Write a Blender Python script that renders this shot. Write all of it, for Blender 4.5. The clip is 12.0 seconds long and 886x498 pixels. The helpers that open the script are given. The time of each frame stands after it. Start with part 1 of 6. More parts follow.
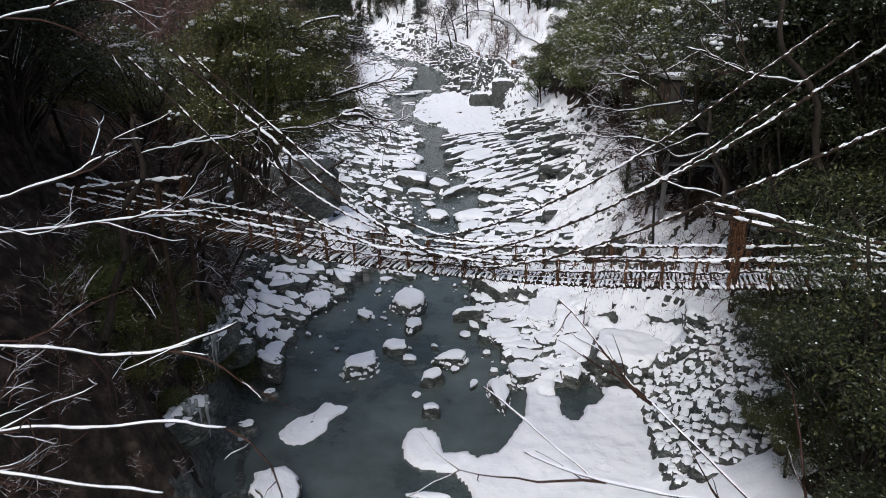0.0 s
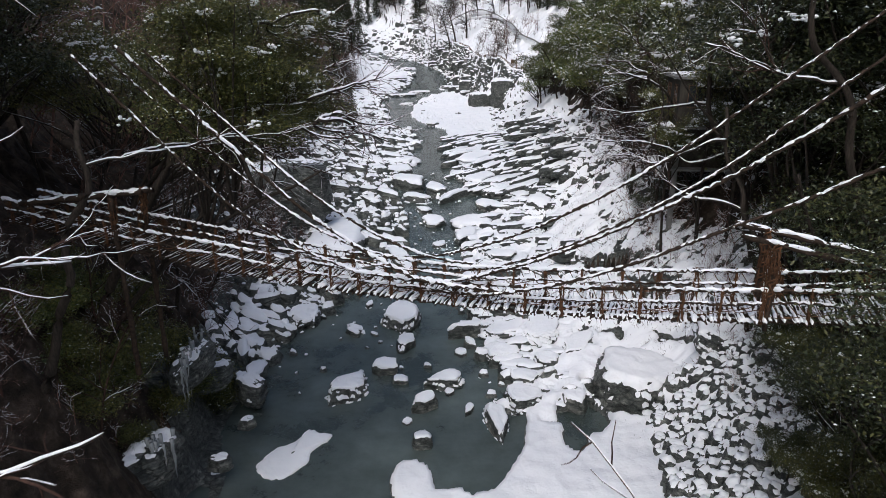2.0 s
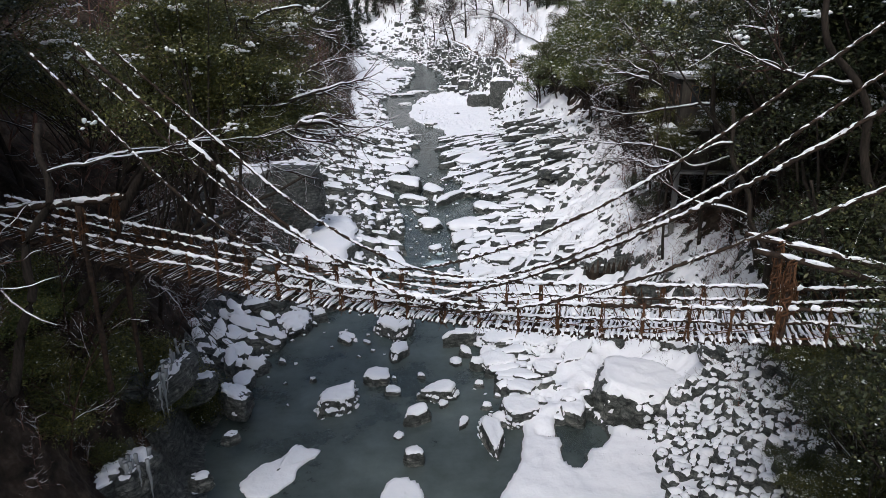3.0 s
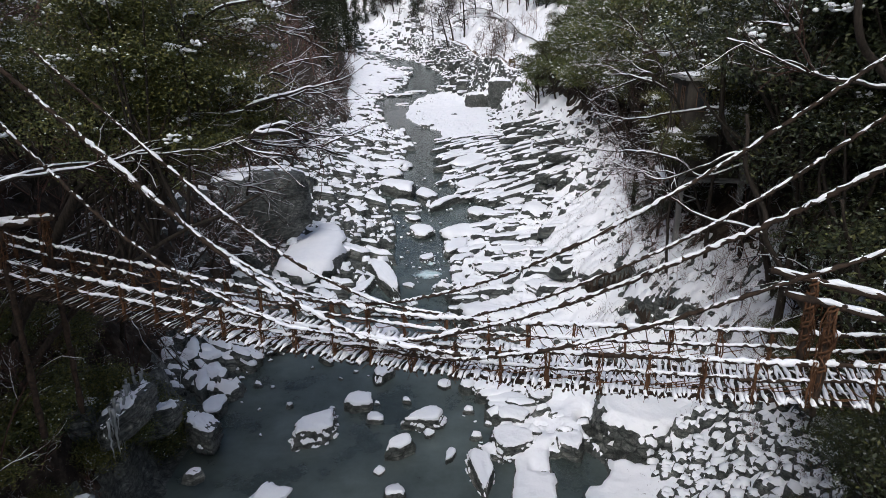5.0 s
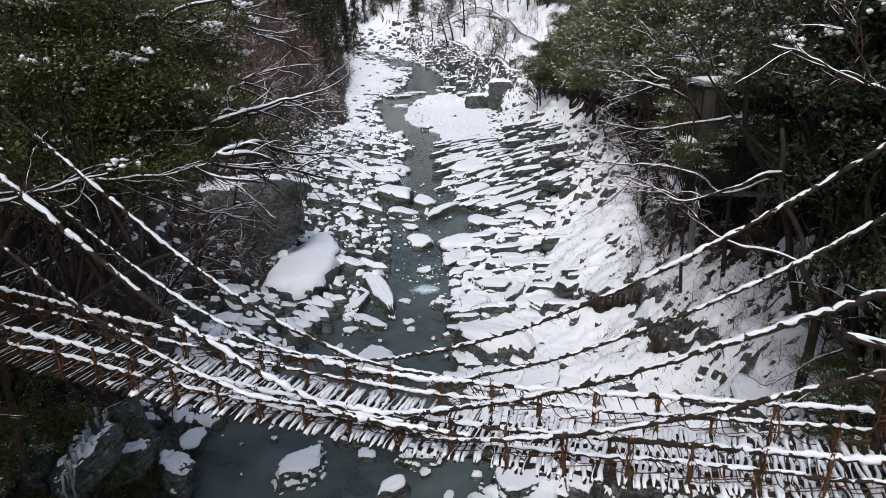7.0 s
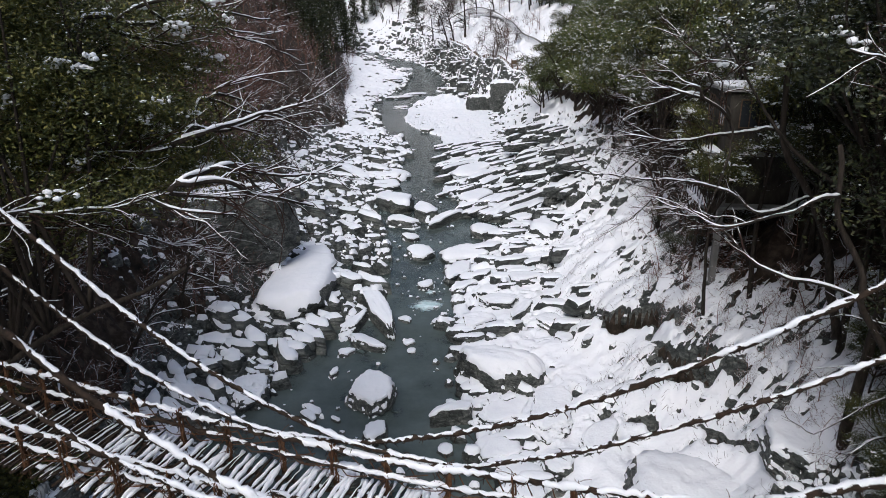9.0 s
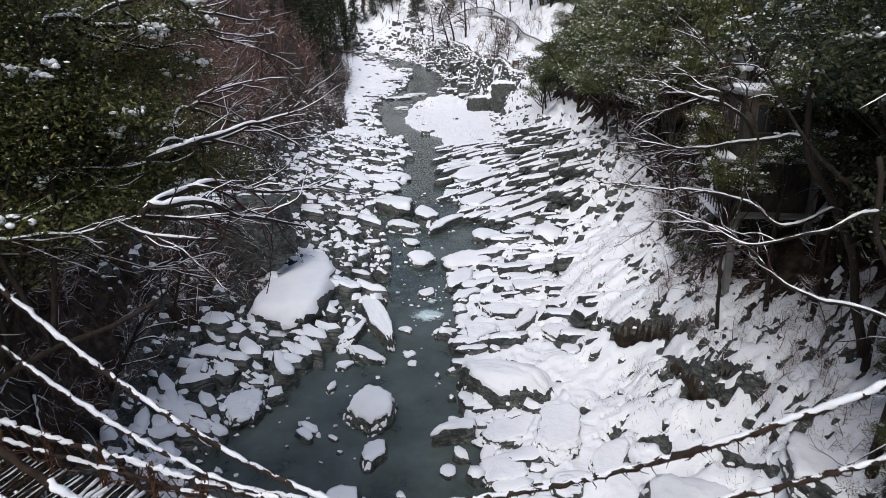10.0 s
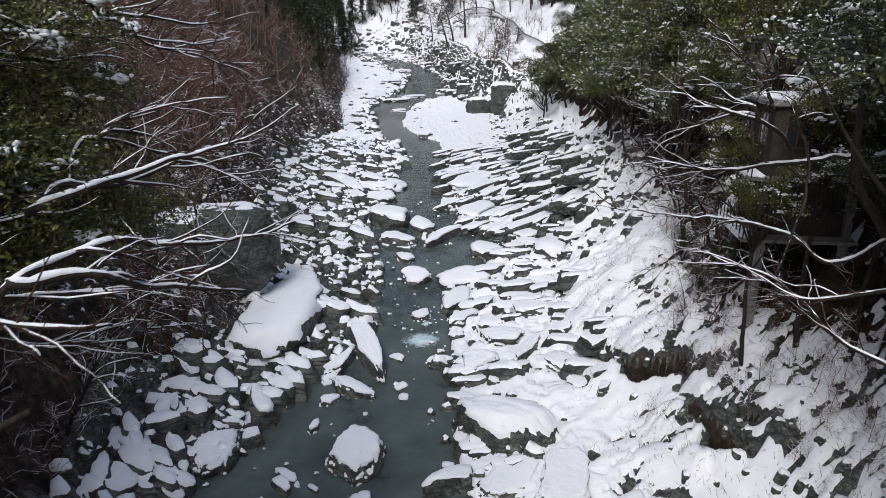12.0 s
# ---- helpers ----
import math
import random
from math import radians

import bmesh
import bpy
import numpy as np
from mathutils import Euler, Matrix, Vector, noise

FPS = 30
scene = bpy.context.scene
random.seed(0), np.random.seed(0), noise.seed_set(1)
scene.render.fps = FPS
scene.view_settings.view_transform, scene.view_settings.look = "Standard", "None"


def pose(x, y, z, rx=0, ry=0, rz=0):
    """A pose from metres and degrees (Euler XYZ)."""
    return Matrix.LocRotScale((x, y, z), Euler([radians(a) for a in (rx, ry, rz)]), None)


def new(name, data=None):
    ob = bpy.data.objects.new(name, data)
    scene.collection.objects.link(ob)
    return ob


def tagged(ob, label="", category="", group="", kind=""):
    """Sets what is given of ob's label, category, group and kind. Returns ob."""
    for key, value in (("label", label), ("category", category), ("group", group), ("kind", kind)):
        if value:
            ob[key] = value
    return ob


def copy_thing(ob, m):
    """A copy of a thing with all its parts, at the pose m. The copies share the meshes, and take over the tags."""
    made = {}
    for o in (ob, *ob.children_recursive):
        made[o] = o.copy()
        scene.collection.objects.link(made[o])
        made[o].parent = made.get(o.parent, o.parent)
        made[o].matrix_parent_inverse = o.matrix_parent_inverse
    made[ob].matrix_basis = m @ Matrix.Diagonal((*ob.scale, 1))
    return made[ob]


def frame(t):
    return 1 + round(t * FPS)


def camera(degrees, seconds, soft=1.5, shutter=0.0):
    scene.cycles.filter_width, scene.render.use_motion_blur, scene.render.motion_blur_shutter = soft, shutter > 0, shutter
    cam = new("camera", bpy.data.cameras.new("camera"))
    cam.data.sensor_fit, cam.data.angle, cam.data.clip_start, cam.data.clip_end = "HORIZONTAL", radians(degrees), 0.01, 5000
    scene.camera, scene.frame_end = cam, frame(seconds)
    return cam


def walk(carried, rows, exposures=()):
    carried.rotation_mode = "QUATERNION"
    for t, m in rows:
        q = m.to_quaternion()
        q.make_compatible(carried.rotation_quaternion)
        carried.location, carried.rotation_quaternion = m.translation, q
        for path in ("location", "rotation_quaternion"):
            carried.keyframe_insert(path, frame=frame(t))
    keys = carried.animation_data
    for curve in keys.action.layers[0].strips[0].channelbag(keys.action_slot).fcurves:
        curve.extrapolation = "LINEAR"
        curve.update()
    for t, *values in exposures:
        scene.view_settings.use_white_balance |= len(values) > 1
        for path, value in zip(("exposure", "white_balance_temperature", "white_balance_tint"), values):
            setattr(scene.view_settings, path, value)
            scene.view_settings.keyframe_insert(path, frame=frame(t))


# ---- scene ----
cam = camera(68.6, 12.0, soft=0.6, shutter=0.4)
METRES, EYE, TILT, LEAN, TURN = 21.0, 21.9, -18.0, 0.0, 0.0
ROWS = [
    (0.0, 0.0, 0.0, 0.0, 0.0, 0.0, -0.0),
    (0.5, 0.0037, 0.0371, 0.0106, -0.0, -0.01, 0.03),
    (1.0, 0.0082, 0.0744, 0.0208, 0.0, -0.01, 0.04),
    (1.5, 0.0137, 0.1123, 0.03, 0.01, -0.01, 0.05),
    (2.0, 0.0212, 0.1496, 0.0397, 0.02, -0.0, 0.09),
    (2.5, 0.0302, 0.1872, 0.0495, 0.02, -0.01, 0.09),
    (3.0, 0.0403, 0.2239, 0.0595, 0.03, -0.02, 0.1),
    (5.0, 0.0805, 0.3731, 0.1051, 0.08, -0.06, 0.14),
    (5.5, 0.0855, 0.4091, 0.1193, 0.08, -0.07, 0.16),
    (6.0, 0.0883, 0.4462, 0.1334, 0.08, -0.08, 0.17),
    (6.5, 0.0887, 0.4836, 0.1477, 0.09, -0.08, 0.17),
    (7.0, 0.0881, 0.5209, 0.162, 0.1, -0.09, 0.19),
    (9.0, 0.0802, 0.6736, 0.215, 0.12, -0.09, 0.21),
    (9.5, 0.0781, 0.7132, 0.2294, 0.14, -0.09, 0.22),
    (10.0, 0.0753, 0.7539, 0.245, 0.15, -0.1, 0.27),
    (10.5, 0.0728, 0.7938, 0.2596, 0.15, -0.1, 0.28),
    (11.0, 0.0717, 0.8389, 0.276, 0.16, -0.1, 0.29),
    (11.5, 0.0772, 0.8855, 0.294, 0.16, -0.11, 0.32),
    (12.0, 0.0938, 0.9354, 0.313, 0.17, -0.11, 0.33),
]
EXPO = [(0.0, 0.06, 5850, 8), (12.0, 0.06, 5850, 8)]
walk(cam, [(t, pose(0, 0, EYE, TILT, LEAN, TURN) @ pose(METRES * x, METRES * y, METRES * z, 90 + pitch, roll, yaw)) for t, x, y, z, yaw, pitch, roll in ROWS], EXPO)

# ---- light: overcast winter sky over a deep valley ----
world = bpy.data.worlds.new("winter_sky")
scene.world = world
world.use_nodes = True
wn, wl = world.node_tree.nodes, world.node_tree.links
sky = wn.new("ShaderNodeTexSky")
sky.sky_type = "NISHITA"
sky.sun_disc = False
sky.sun_elevation, sky.sun_rotation = radians(50), radians(200)
sky.air_density, sky.dust_density, sky.ozone_density = 1.0, 6.0, 1.0
wn["Background"].inputs["Strength"].default_value = 0.14
wl.new(sky.outputs["Color"], wn["Background"].inputs["Color"])
sun = new("sun", bpy.data.lights.new("sun", "SUN"))
sun.data.energy, sun.data.angle, sun.data.color = 0.8, radians(25), (1.0, 0.97, 0.93)
sun.rotation_euler = (radians(40), 0, radians(-20))


# ---- materials ----
def material(name, build):
    m = bpy.data.materials.new(name)
    m.use_nodes = True
    nt = m.node_tree
    build(nt, nt.nodes, nt.links, nt.nodes["Principled BSDF"])
    return m


def coords(n, l, scale, rot=(0, 0, 0)):
    tc, mp = n.new("ShaderNodeTexCoord"), n.new("ShaderNodeMapping")
    mp.inputs["Scale"].default_value = scale
    mp.inputs["Rotation"].default_value = [radians(a) for a in rot]
    l.new(tc.outputs["Object"], mp.inputs["Vector"])
    return mp.outputs["Vector"]


def noise_tex(n, l, vec, scale, detail=4.0, rough=0.55):
    t = n.new("ShaderNodeTexNoise")
    t.inputs["Scale"].default_value, t.inputs["Detail"].default_value, t.inputs["Roughness"].default_value = scale, detail, rough
    if vec:
        l.new(vec, t.inputs["Vector"])
    return t.outputs["Fac"]


def ramp(n, l, fac, *stops):
    r = n.new("ShaderNodeValToRGB")
    e = r.color_ramp.elements
    while len(e) < len(stops):
        e.new(0.5)
    for k, (p, c) in zip(e, stops):
        k.position, k.color = p, (*c, 1)
    l.new(fac, r.inputs["Fac"])
    return r.outputs["Color"]


def bump(n, l, fac, strength, dist, normal=None):
    b = n.new("ShaderNodeBump")
    b.inputs["Strength"].default_value, b.inputs["Distance"].default_value = strength, dist
    l.new(fac, b.inputs["Height"])
    if normal:
        l.new(normal, b.inputs["Normal"])
    return b.outputs["Normal"]


def mixc(n, l, fac, a, b, kind="MIX"):
    m = n.new("ShaderNodeMix")
    m.data_type, m.blend_type = "RGBA", kind
    if isinstance(fac, float):
        m.inputs["Factor"].default_value = fac
    else:
        l.new(fac, m.inputs["Factor"])
    l.new(a, m.inputs["A"])
    l.new(b, m.inputs["B"])
    return m.outputs["Result"]


def snow_mat(nt, n, l, p):
    v = coords(n, l, (1, 1, 1))
    big, fine = noise_tex(n, l, v, 0.5, 3), noise_tex(n, l, v, 9, 5, 0.6)
    l.new(ramp(n, l, big, (0.3, (0.80, 0.815, 0.85)), (0.7, (0.87, 0.875, 0.90))), p.inputs["Base Color"])
    p.inputs["Roughness"].default_value = 0.75
    p.inputs["Specular IOR Level"].default_value = 0.25
    l.new(bump(n, l, fine, 0.35, 0.05, bump(n, l, noise_tex(n, l, v, 2.2, 3), 0.5, 0.12)), p.inputs["Normal"])


def rock_mat(nt, n, l, p):
    # foliated grey-green schist: broken thin layers, lichen-grey blotches, dark fractures
    v = coords(n, l, (1, 1, 1))
    grain = noise_tex(n, l, v, 3.2, 9, 0.78)
    lay = noise_tex(n, l, coords(n, l, (0.8, 1.1, 4.2), (16, 20, 25)), 1.7, 7, 0.7)
    blot = noise_tex(n, l, v, 0.55, 5, 0.65)
    grit = noise_tex(n, l, v, 14, 4)
    both = n.new("ShaderNodeMath")
    both.operation = "MULTIPLY_ADD"
    l.new(grain, both.inputs[0])
    both.inputs[1].default_value = 0.55
    half = n.new("ShaderNodeMath")
    half.operation = "MULTIPLY"
    l.new(lay, half.inputs[0])
    half.inputs[1].default_value = 0.45
    l.new(half.outputs[0], both.inputs[2])
    a = ramp(n, l, both.outputs[0], (0.38, (0.012, 0.014, 0.014)), (0.47, (0.052, 0.058, 0.056)), (0.54, (0.125, 0.132, 0.125)), (0.63, (0.30, 0.30, 0.28)))
    b = ramp(n, l, blot, (0.36, (0.40, 0.43, 0.40)), (0.62, (1.0, 0.99, 0.94)))
    crack = n.new("ShaderNodeTexVoronoi")
    crack.feature = "DISTANCE_TO_EDGE"
    crack.inputs["Scale"].default_value = 1.3
    warp = n.new("ShaderNodeMix")
    warp.data_type = "VECTOR"
    warp.inputs["Factor"].default_value = 0.2
    noisy = n.new("ShaderNodeTexNoise")
    noisy.inputs["Scale"].default_value, noisy.inputs["Detail"].default_value = 2.5, 4
    vv = coords(n, l, (1, 1.3, 2.6), (16, 20, 25))
    l.new(vv, noisy.inputs["Vector"])
    l.new(vv, warp.inputs["A"])
    l.new(noisy.outputs["Color"], warp.inputs["B"])
    l.new(warp.outputs["Result"], crack.inputs["Vector"])
    lines = ramp(n, l, crack.outputs["Distance"], (0.0, (0.25, 0.25, 0.25)), (0.05, (1.0, 1.0, 1.0)))
    l.new(mixc(n, l, 1.0, mixc(n, l, 1.0, a, b, "MULTIPLY"), lines, "MULTIPLY"), p.inputs["Base Color"])
    l.new(ramp(n, l, grit, (0.3, (0.45,) * 3), (0.7, (0.8,) * 3)), p.inputs["Roughness"])
    l.new(bump(n, l, grain, 0.7, 0.12, bump(n, l, lines, 0.8, 0.08)), p.inputs["Normal"])


def earth_mat(nt, n, l, p):
    # wet leaf litter and moss on the steep slopes, also standing for fissure shade
    v = coords(n, l, (1, 1, 1))
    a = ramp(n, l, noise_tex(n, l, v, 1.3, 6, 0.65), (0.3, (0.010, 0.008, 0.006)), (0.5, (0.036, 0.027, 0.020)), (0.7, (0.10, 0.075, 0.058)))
    l.new(a, p.inputs["Base Color"])
    p.inputs["Roughness"].default_value = 0.9
    p.inputs["Specular IOR Level"].default_value = 0.2
    l.new(bump(n, l, noise_tex(n, l, v, 5, 6, 0.7), 0.8, 0.15), p.inputs["Normal"])


def water_mat(nt, n, l, p):
    v = coords(n, l, (1, 0.55, 1))
    tone = noise_tex(n, l, coords(n, l, (1, 1, 1)), 0.2, 6, 0.62)
    l.new(ramp(n, l, tone, (0.3, (0.050, 0.064, 0.059)), (0.7, (0.165, 0.20, 0.19))), p.inputs["Base Color"])
    p.inputs["Roughness"].default_value = 0.07
    p.inputs["IOR"].default_value = 1.33
    l.new(bump(n, l, noise_tex(n, l, v, 3.0, 5, 0.65), 0.6, 0.06, bump(n, l, noise_tex(n, l, v, 0.8, 3, 0.5), 0.4, 0.2)), p.inputs["Normal"])
    clear, mix = n.new("ShaderNodeBsdfTransparent"), n.new("ShaderNodeMixShader")
    clear.inputs["Color"].default_value = (0.42, 0.52, 0.49, 1)
    mix.inputs["Fac"].default_value = 0.68
    l.new(clear.outputs[0], mix.inputs[1])
    l.new(p.outputs[0], mix.inputs[2])
    l.new(mix.outputs[0], n["Material Output"].inputs["Surface"])


def foam_mat(nt, n, l, p):
    v = coords(n, l, (1, 1, 1))
    l.new(ramp(n, l, noise_tex(n, l, v, 2.5, 5), (0.35, (0.30, 0.45, 0.46)), (0.62, (0.75, 0.84, 0.85))), p.inputs["Base Color"])
    p.inputs["Roughness"].default_value = 0.4
    soft, mix = n.new("ShaderNodeBsdfTransparent"), n.new("ShaderNodeMixShader")
    vec = n.new("ShaderNodeVectorMath")
    vec.operation = "LENGTH"
    tc = n.new("ShaderNodeTexCoord")
    l.new(tc.outputs["Object"], vec.inputs[0])
    add = n.new("ShaderNodeMath")
    add.operation = "MULTIPLY_ADD"
    l.new(noise_tex(n, l, v, 3.0, 5, 0.7), add.inputs[0])
    add.inputs[1].default_value = 1.0
    l.new(vec.outputs["Value"], add.inputs[2])
    l.new(ramp(n, l, add.outputs[0], (0.7, (1.0,) * 3), (1.15, (0.0,) * 3)), mix.inputs["Fac"])
    l.new(soft.outputs[0], mix.inputs[1])
    l.new(p.outputs[0], mix.inputs[2])
    l.new(mix.outputs[0], n["Material Output"].inputs["Surface"])


def bark_of(c0, c1, stretch=(6, 6, 1)):
    def build(nt, n, l, p):
        f = noise_tex(n, l, coords(n, l, stretch), 2.0, 5, 0.65)
        l.new(ramp(n, l, f, (0.3, c0), (0.7, c1)), p.inputs["Base Color"])
        p.inputs["Roughness"].default_value = 0.9
        p.inputs["Specular IOR Level"].default_value = 0.18
        l.new(bump(n, l, f, 0.7, 0.03), p.inputs["Normal"])
    return build


def leaf_of(c0, c1, c2):
    def build(nt, n, l, p):
        g = n.new("ShaderNodeNewGeometry")
        o = n.new("ShaderNodeObjectInfo")
        a = ramp(n, l, g.outputs["Random Per Island"], (0.0, c0), (0.6, c1), (1.0, c2))
        b = ramp(n, l, o.outputs["Random"], (0.0, (0.75, 0.8, 0.75)), (1.0, (1.15, 1.1, 0.95)))
        l.new(mixc(n, l, 1.0, a, b, "MULTIPLY"), p.inputs["Base Color"])
        p.inputs["Roughness"].default_value = 0.5
        p.inputs["Specular IOR Level"].default_value = 0.3
    return build


def concrete_mat(nt, n, l, p):
    f = noise_tex(n, l, coords(n, l, (1, 1, 0.4)), 1.2, 6, 0.6)
    l.new(ramp(n, l, f, (0.3, (0.10, 0.10, 0.095)), (0.7, (0.27, 0.265, 0.25))), p.inputs["Base Color"])
    p.inputs["Roughness"].default_value = 0.85
    l.new(bump(n, l, f, 0.3, 0.03), p.inputs["Normal"])


def ice_mat(nt, n, l, p):
    f = noise_tex(n, l, coords(n, l, (2, 2, 0.6)), 2.5, 4)
    l.new(ramp(n, l, f, (0.3, (0.15, 0.165, 0.17)), (0.7, (0.38, 0.40, 0.41))), p.inputs["Base Color"])
    p.inputs["Roughness"].default_value = 0.22
    l.new(bump(n, l, f, 0.5, 0.05), p.inputs["Normal"])


def glass_mat(nt, n, l, p):
    p.inputs["Base Color"].default_value = (0.03, 0.035, 0.04, 1)
    p.inputs["Roughness"].default_value = 0.08


SNOW = material("snow", snow_mat)
ROCK = material("schist", rock_mat)
EARTH = material("leaf_litter", earth_mat)
WATER = material("river_water", water_mat)
FOAM = material("foam", foam_mat)
BARK = material("dark_bark", bark_of((0.012, 0.010, 0.008), (0.050, 0.040, 0.032)))
TWIG = material("brown_twig", bark_of((0.022, 0.012, 0.009), (0.075, 0.042, 0.032)))
GREY_TWIG = material("grey_brown_twig", bark_of((0.045, 0.036, 0.031), (0.15, 0.118, 0.10)))
THICKET = material("red_brown_twig", bark_of((0.082, 0.045, 0.035), (0.24, 0.136, 0.108)))
VINE = material("vine_binding", bark_of((0.048, 0.025, 0.014), (0.15, 0.074, 0.036), (3, 3, 3)))
ROPE = material("old_vine", bark_of((0.013, 0.010, 0.008), (0.055, 0.037, 0.026), (3, 3, 3)))
WOOD = material("weathered_log", bark_of((0.06, 0.038, 0.024), (0.17, 0.11, 0.07), (4, 4, 4)))
# darker green below holds the shade of the dense near canopy in its colour
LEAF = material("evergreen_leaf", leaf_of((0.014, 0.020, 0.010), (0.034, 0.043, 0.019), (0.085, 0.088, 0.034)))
# same leaf in a lighter green, the open light put into the colour
LEAF_LIT = material("lit_evergreen_leaf", leaf_of((0.036, 0.055, 0.018), (0.10, 0.125, 0.036), (0.21, 0.20, 0.06)))
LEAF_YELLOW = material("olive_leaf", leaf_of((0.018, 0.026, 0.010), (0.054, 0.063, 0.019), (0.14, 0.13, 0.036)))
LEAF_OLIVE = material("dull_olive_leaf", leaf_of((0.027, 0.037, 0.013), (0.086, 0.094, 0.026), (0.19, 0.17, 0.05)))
CONCRETE = material("concrete", concrete_mat)
# darker and browner than the concrete of the slabs and piers
WALL = material("stained_wall", bark_of((0.024, 0.022, 0.019), (0.075, 0.067, 0.056), (1.2, 1.2, 0.5)))
ICE = material("ice", ice_mat)
GLASS = material("window_glass", glass_mat)


# ---- mesh tools ----
class Geo:
    """Gathers quads and triangles for one mesh."""

    def __init__(self):
        self.v, self.f, self.k = [], [], 0

    def add(self, verts, faces):
        self.v.append(np.asarray(verts, float).reshape(-1, 3))
        self.f.append(np.asarray(faces, int) + self.k)
        self.k += len(self.v[-1])
        return self

    def mesh(self, name, mat, smooth=True):
        me = bpy.data.meshes.new(name)
        if self.k:
            v = np.concatenate(self.v)
            loops = np.concatenate([f.ravel() for f in self.f])
            sizes = np.concatenate([np.full(len(f), f.shape[1]) for f in self.f])
            me.vertices.add(len(v))
            me.vertices.foreach_set("co", v.ravel())
            me.loops.add(len(loops))
            me.loops.foreach_set("vertex_index", loops)
            me.polygons.add(len(sizes))
            me.polygons.foreach_set("loop_start", np.concatenate(([0], np.cumsum(sizes)[:-1])))
            me.polygons.foreach_set("use_smooth", np.full(len(sizes), smooth))
            me.update(calc_edges=True)
        for m in (mat if isinstance(mat, (list, tuple)) else [mat]):
            me.materials.append(m)
        return me


def empty(name, m=None):
    ob = new(name)
    if m is not None:
        ob.matrix_world = m
    return ob


def part(name, geo, mat, parent, label="", smooth=True, m=None):
    me = geo if isinstance(geo, bpy.types.Mesh) else geo.mesh(name, mat, smooth)
    ob = new(name, me)
    ob.parent = parent
    if m is not None:
        ob.matrix_basis = m
    if label:
        ob["label"] = label
    return ob


def tube(geo, pts, radii, sides=6, wob=0.0, rng=None):
    """A closed tube along a line of points."""
    pts = np.asarray(pts, float)
    k = len(pts)
    radii = np.broadcast_to(np.asarray(radii, float), (k,))
    d = np.gradient(pts, axis=0)
    d /= np.linalg.norm(d, axis=1)[:, None] + 1e-9
    ref = np.where(np.abs(d[:, 2:3]) > 0.9, np.array([[1.0, 0, 0]]), np.array([[0, 0, 1.0]]))
    a = np.cross(d, ref)
    a /= np.linalg.norm(a, axis=1)[:, None] + 1e-9
    b = np.cross(a, d)
    th = np.arange(sides) * 2 * np.pi / sides
    r = radii[:, None] * (1 + (wob * (rng.random((k, sides)) - 0.5) if wob else 0))
    ring = pts[:, None, :] + r[:, :, None] * (np.cos(th)[None, :, None] * a[:, None, :] + np.sin(th)[None, :, None] * b[:, None, :])
    i, j = np.meshgrid(np.arange(k - 1), np.arange(sides), indexing="ij")
    j2 = (j + 1) % sides
    quads = np.stack([i * sides + j, i * sides + j2, (i + 1) * sides + j2, (i + 1) * sides + j], -1).reshape(-1, 4)
    geo.add(ring.reshape(-1, 3), quads[:, ::-1])
    c = np.arange(1, sides - 1)
    base = geo.k - k * sides
    geo.f.append(np.stack([np.zeros_like(c), c, c + 1], -1) + base)
    geo.f.append(np.stack([np.zeros_like(c), c + 1, c], -1) + base + (k - 1) * sides)
    return geo


def box(geo, lo, hi):
    x0, y0, z0 = lo
    x1, y1, z1 = hi
    v = [(x0, y0, z0), (x1, y0, z0), (x1, y1, z0), (x0, y1, z0), (x0, y0, z1), (x1, y0, z1), (x1, y1, z1), (x0, y1, z1)]
    geo.add(v, [(0, 3, 2, 1), (4, 5, 6, 7), (0, 1, 5, 4), (1, 2, 6, 5), (2, 3, 7, 6), (3, 0, 4, 7)])
    return geo


def hash01(*ks):
    h = np.zeros(np.broadcast(*ks).shape, np.uint64)
    for k, m in zip(ks, (374761393, 668265263, 2147483647, 982451653)):
        h = h + np.asarray(k).astype(np.int64).astype(np.uint64) * np.uint64(m)
    h = (h ^ (h >> np.uint64(13))) * np.uint64(1274126177)
    h = h ^ (h >> np.uint64(16))
    h = (h * np.uint64(2246822519)) ^ (h >> np.uint64(11))
    return (h & np.uint64(0xFFFFFF)).astype(float) / 0xFFFFFF


def vnoise(x, y, seed=0):
    """Smooth value noise in -1..1."""
    xi, yi = np.floor(x), np.floor(y)
    fx, fy = x - xi, y - yi
    fx, fy = fx * fx * fx * (fx * (fx * 6 - 15) + 10), fy * fy * fy * (fy * (fy * 6 - 15) + 10)
    s = np.full(np.shape(xi), seed)
    a, b, c, d = hash01(xi, yi, s), hash01(xi + 1, yi, s), hash01(xi, yi + 1, s), hash01(xi + 1, yi + 1, s)
    return 2 * ((a * (1 - fx) + b * fx) * (1 - fy) + (c * (1 - fx) + d * fx) * fy) - 1


def fbm(x, y, octaves=4, seed=0, gain=0.5):
    t, amp, norm = 0, 1.0, 0
    for o in range(octaves):
        c, s = math.cos(0.6 * o), math.sin(0.6 * o)
        t = t + amp * vnoise((c * x - s * y) * 2 ** o, (s * x + c * y) * 2 ** o, seed + o)
        norm += amp
        amp *= gain
    return t / norm


def smooth01(x):
    x = np.clip(x, 0, 1)
    return x * x * (3 - 2 * x)


# ---- the valley: water level, shores, feet of the slopes, as functions of the way upstream ----
def curve(ys, vs):
    ys, vs = np.asarray(ys, float), np.asarray(vs, float)
    return lambda y: np.interp(y, ys, vs)


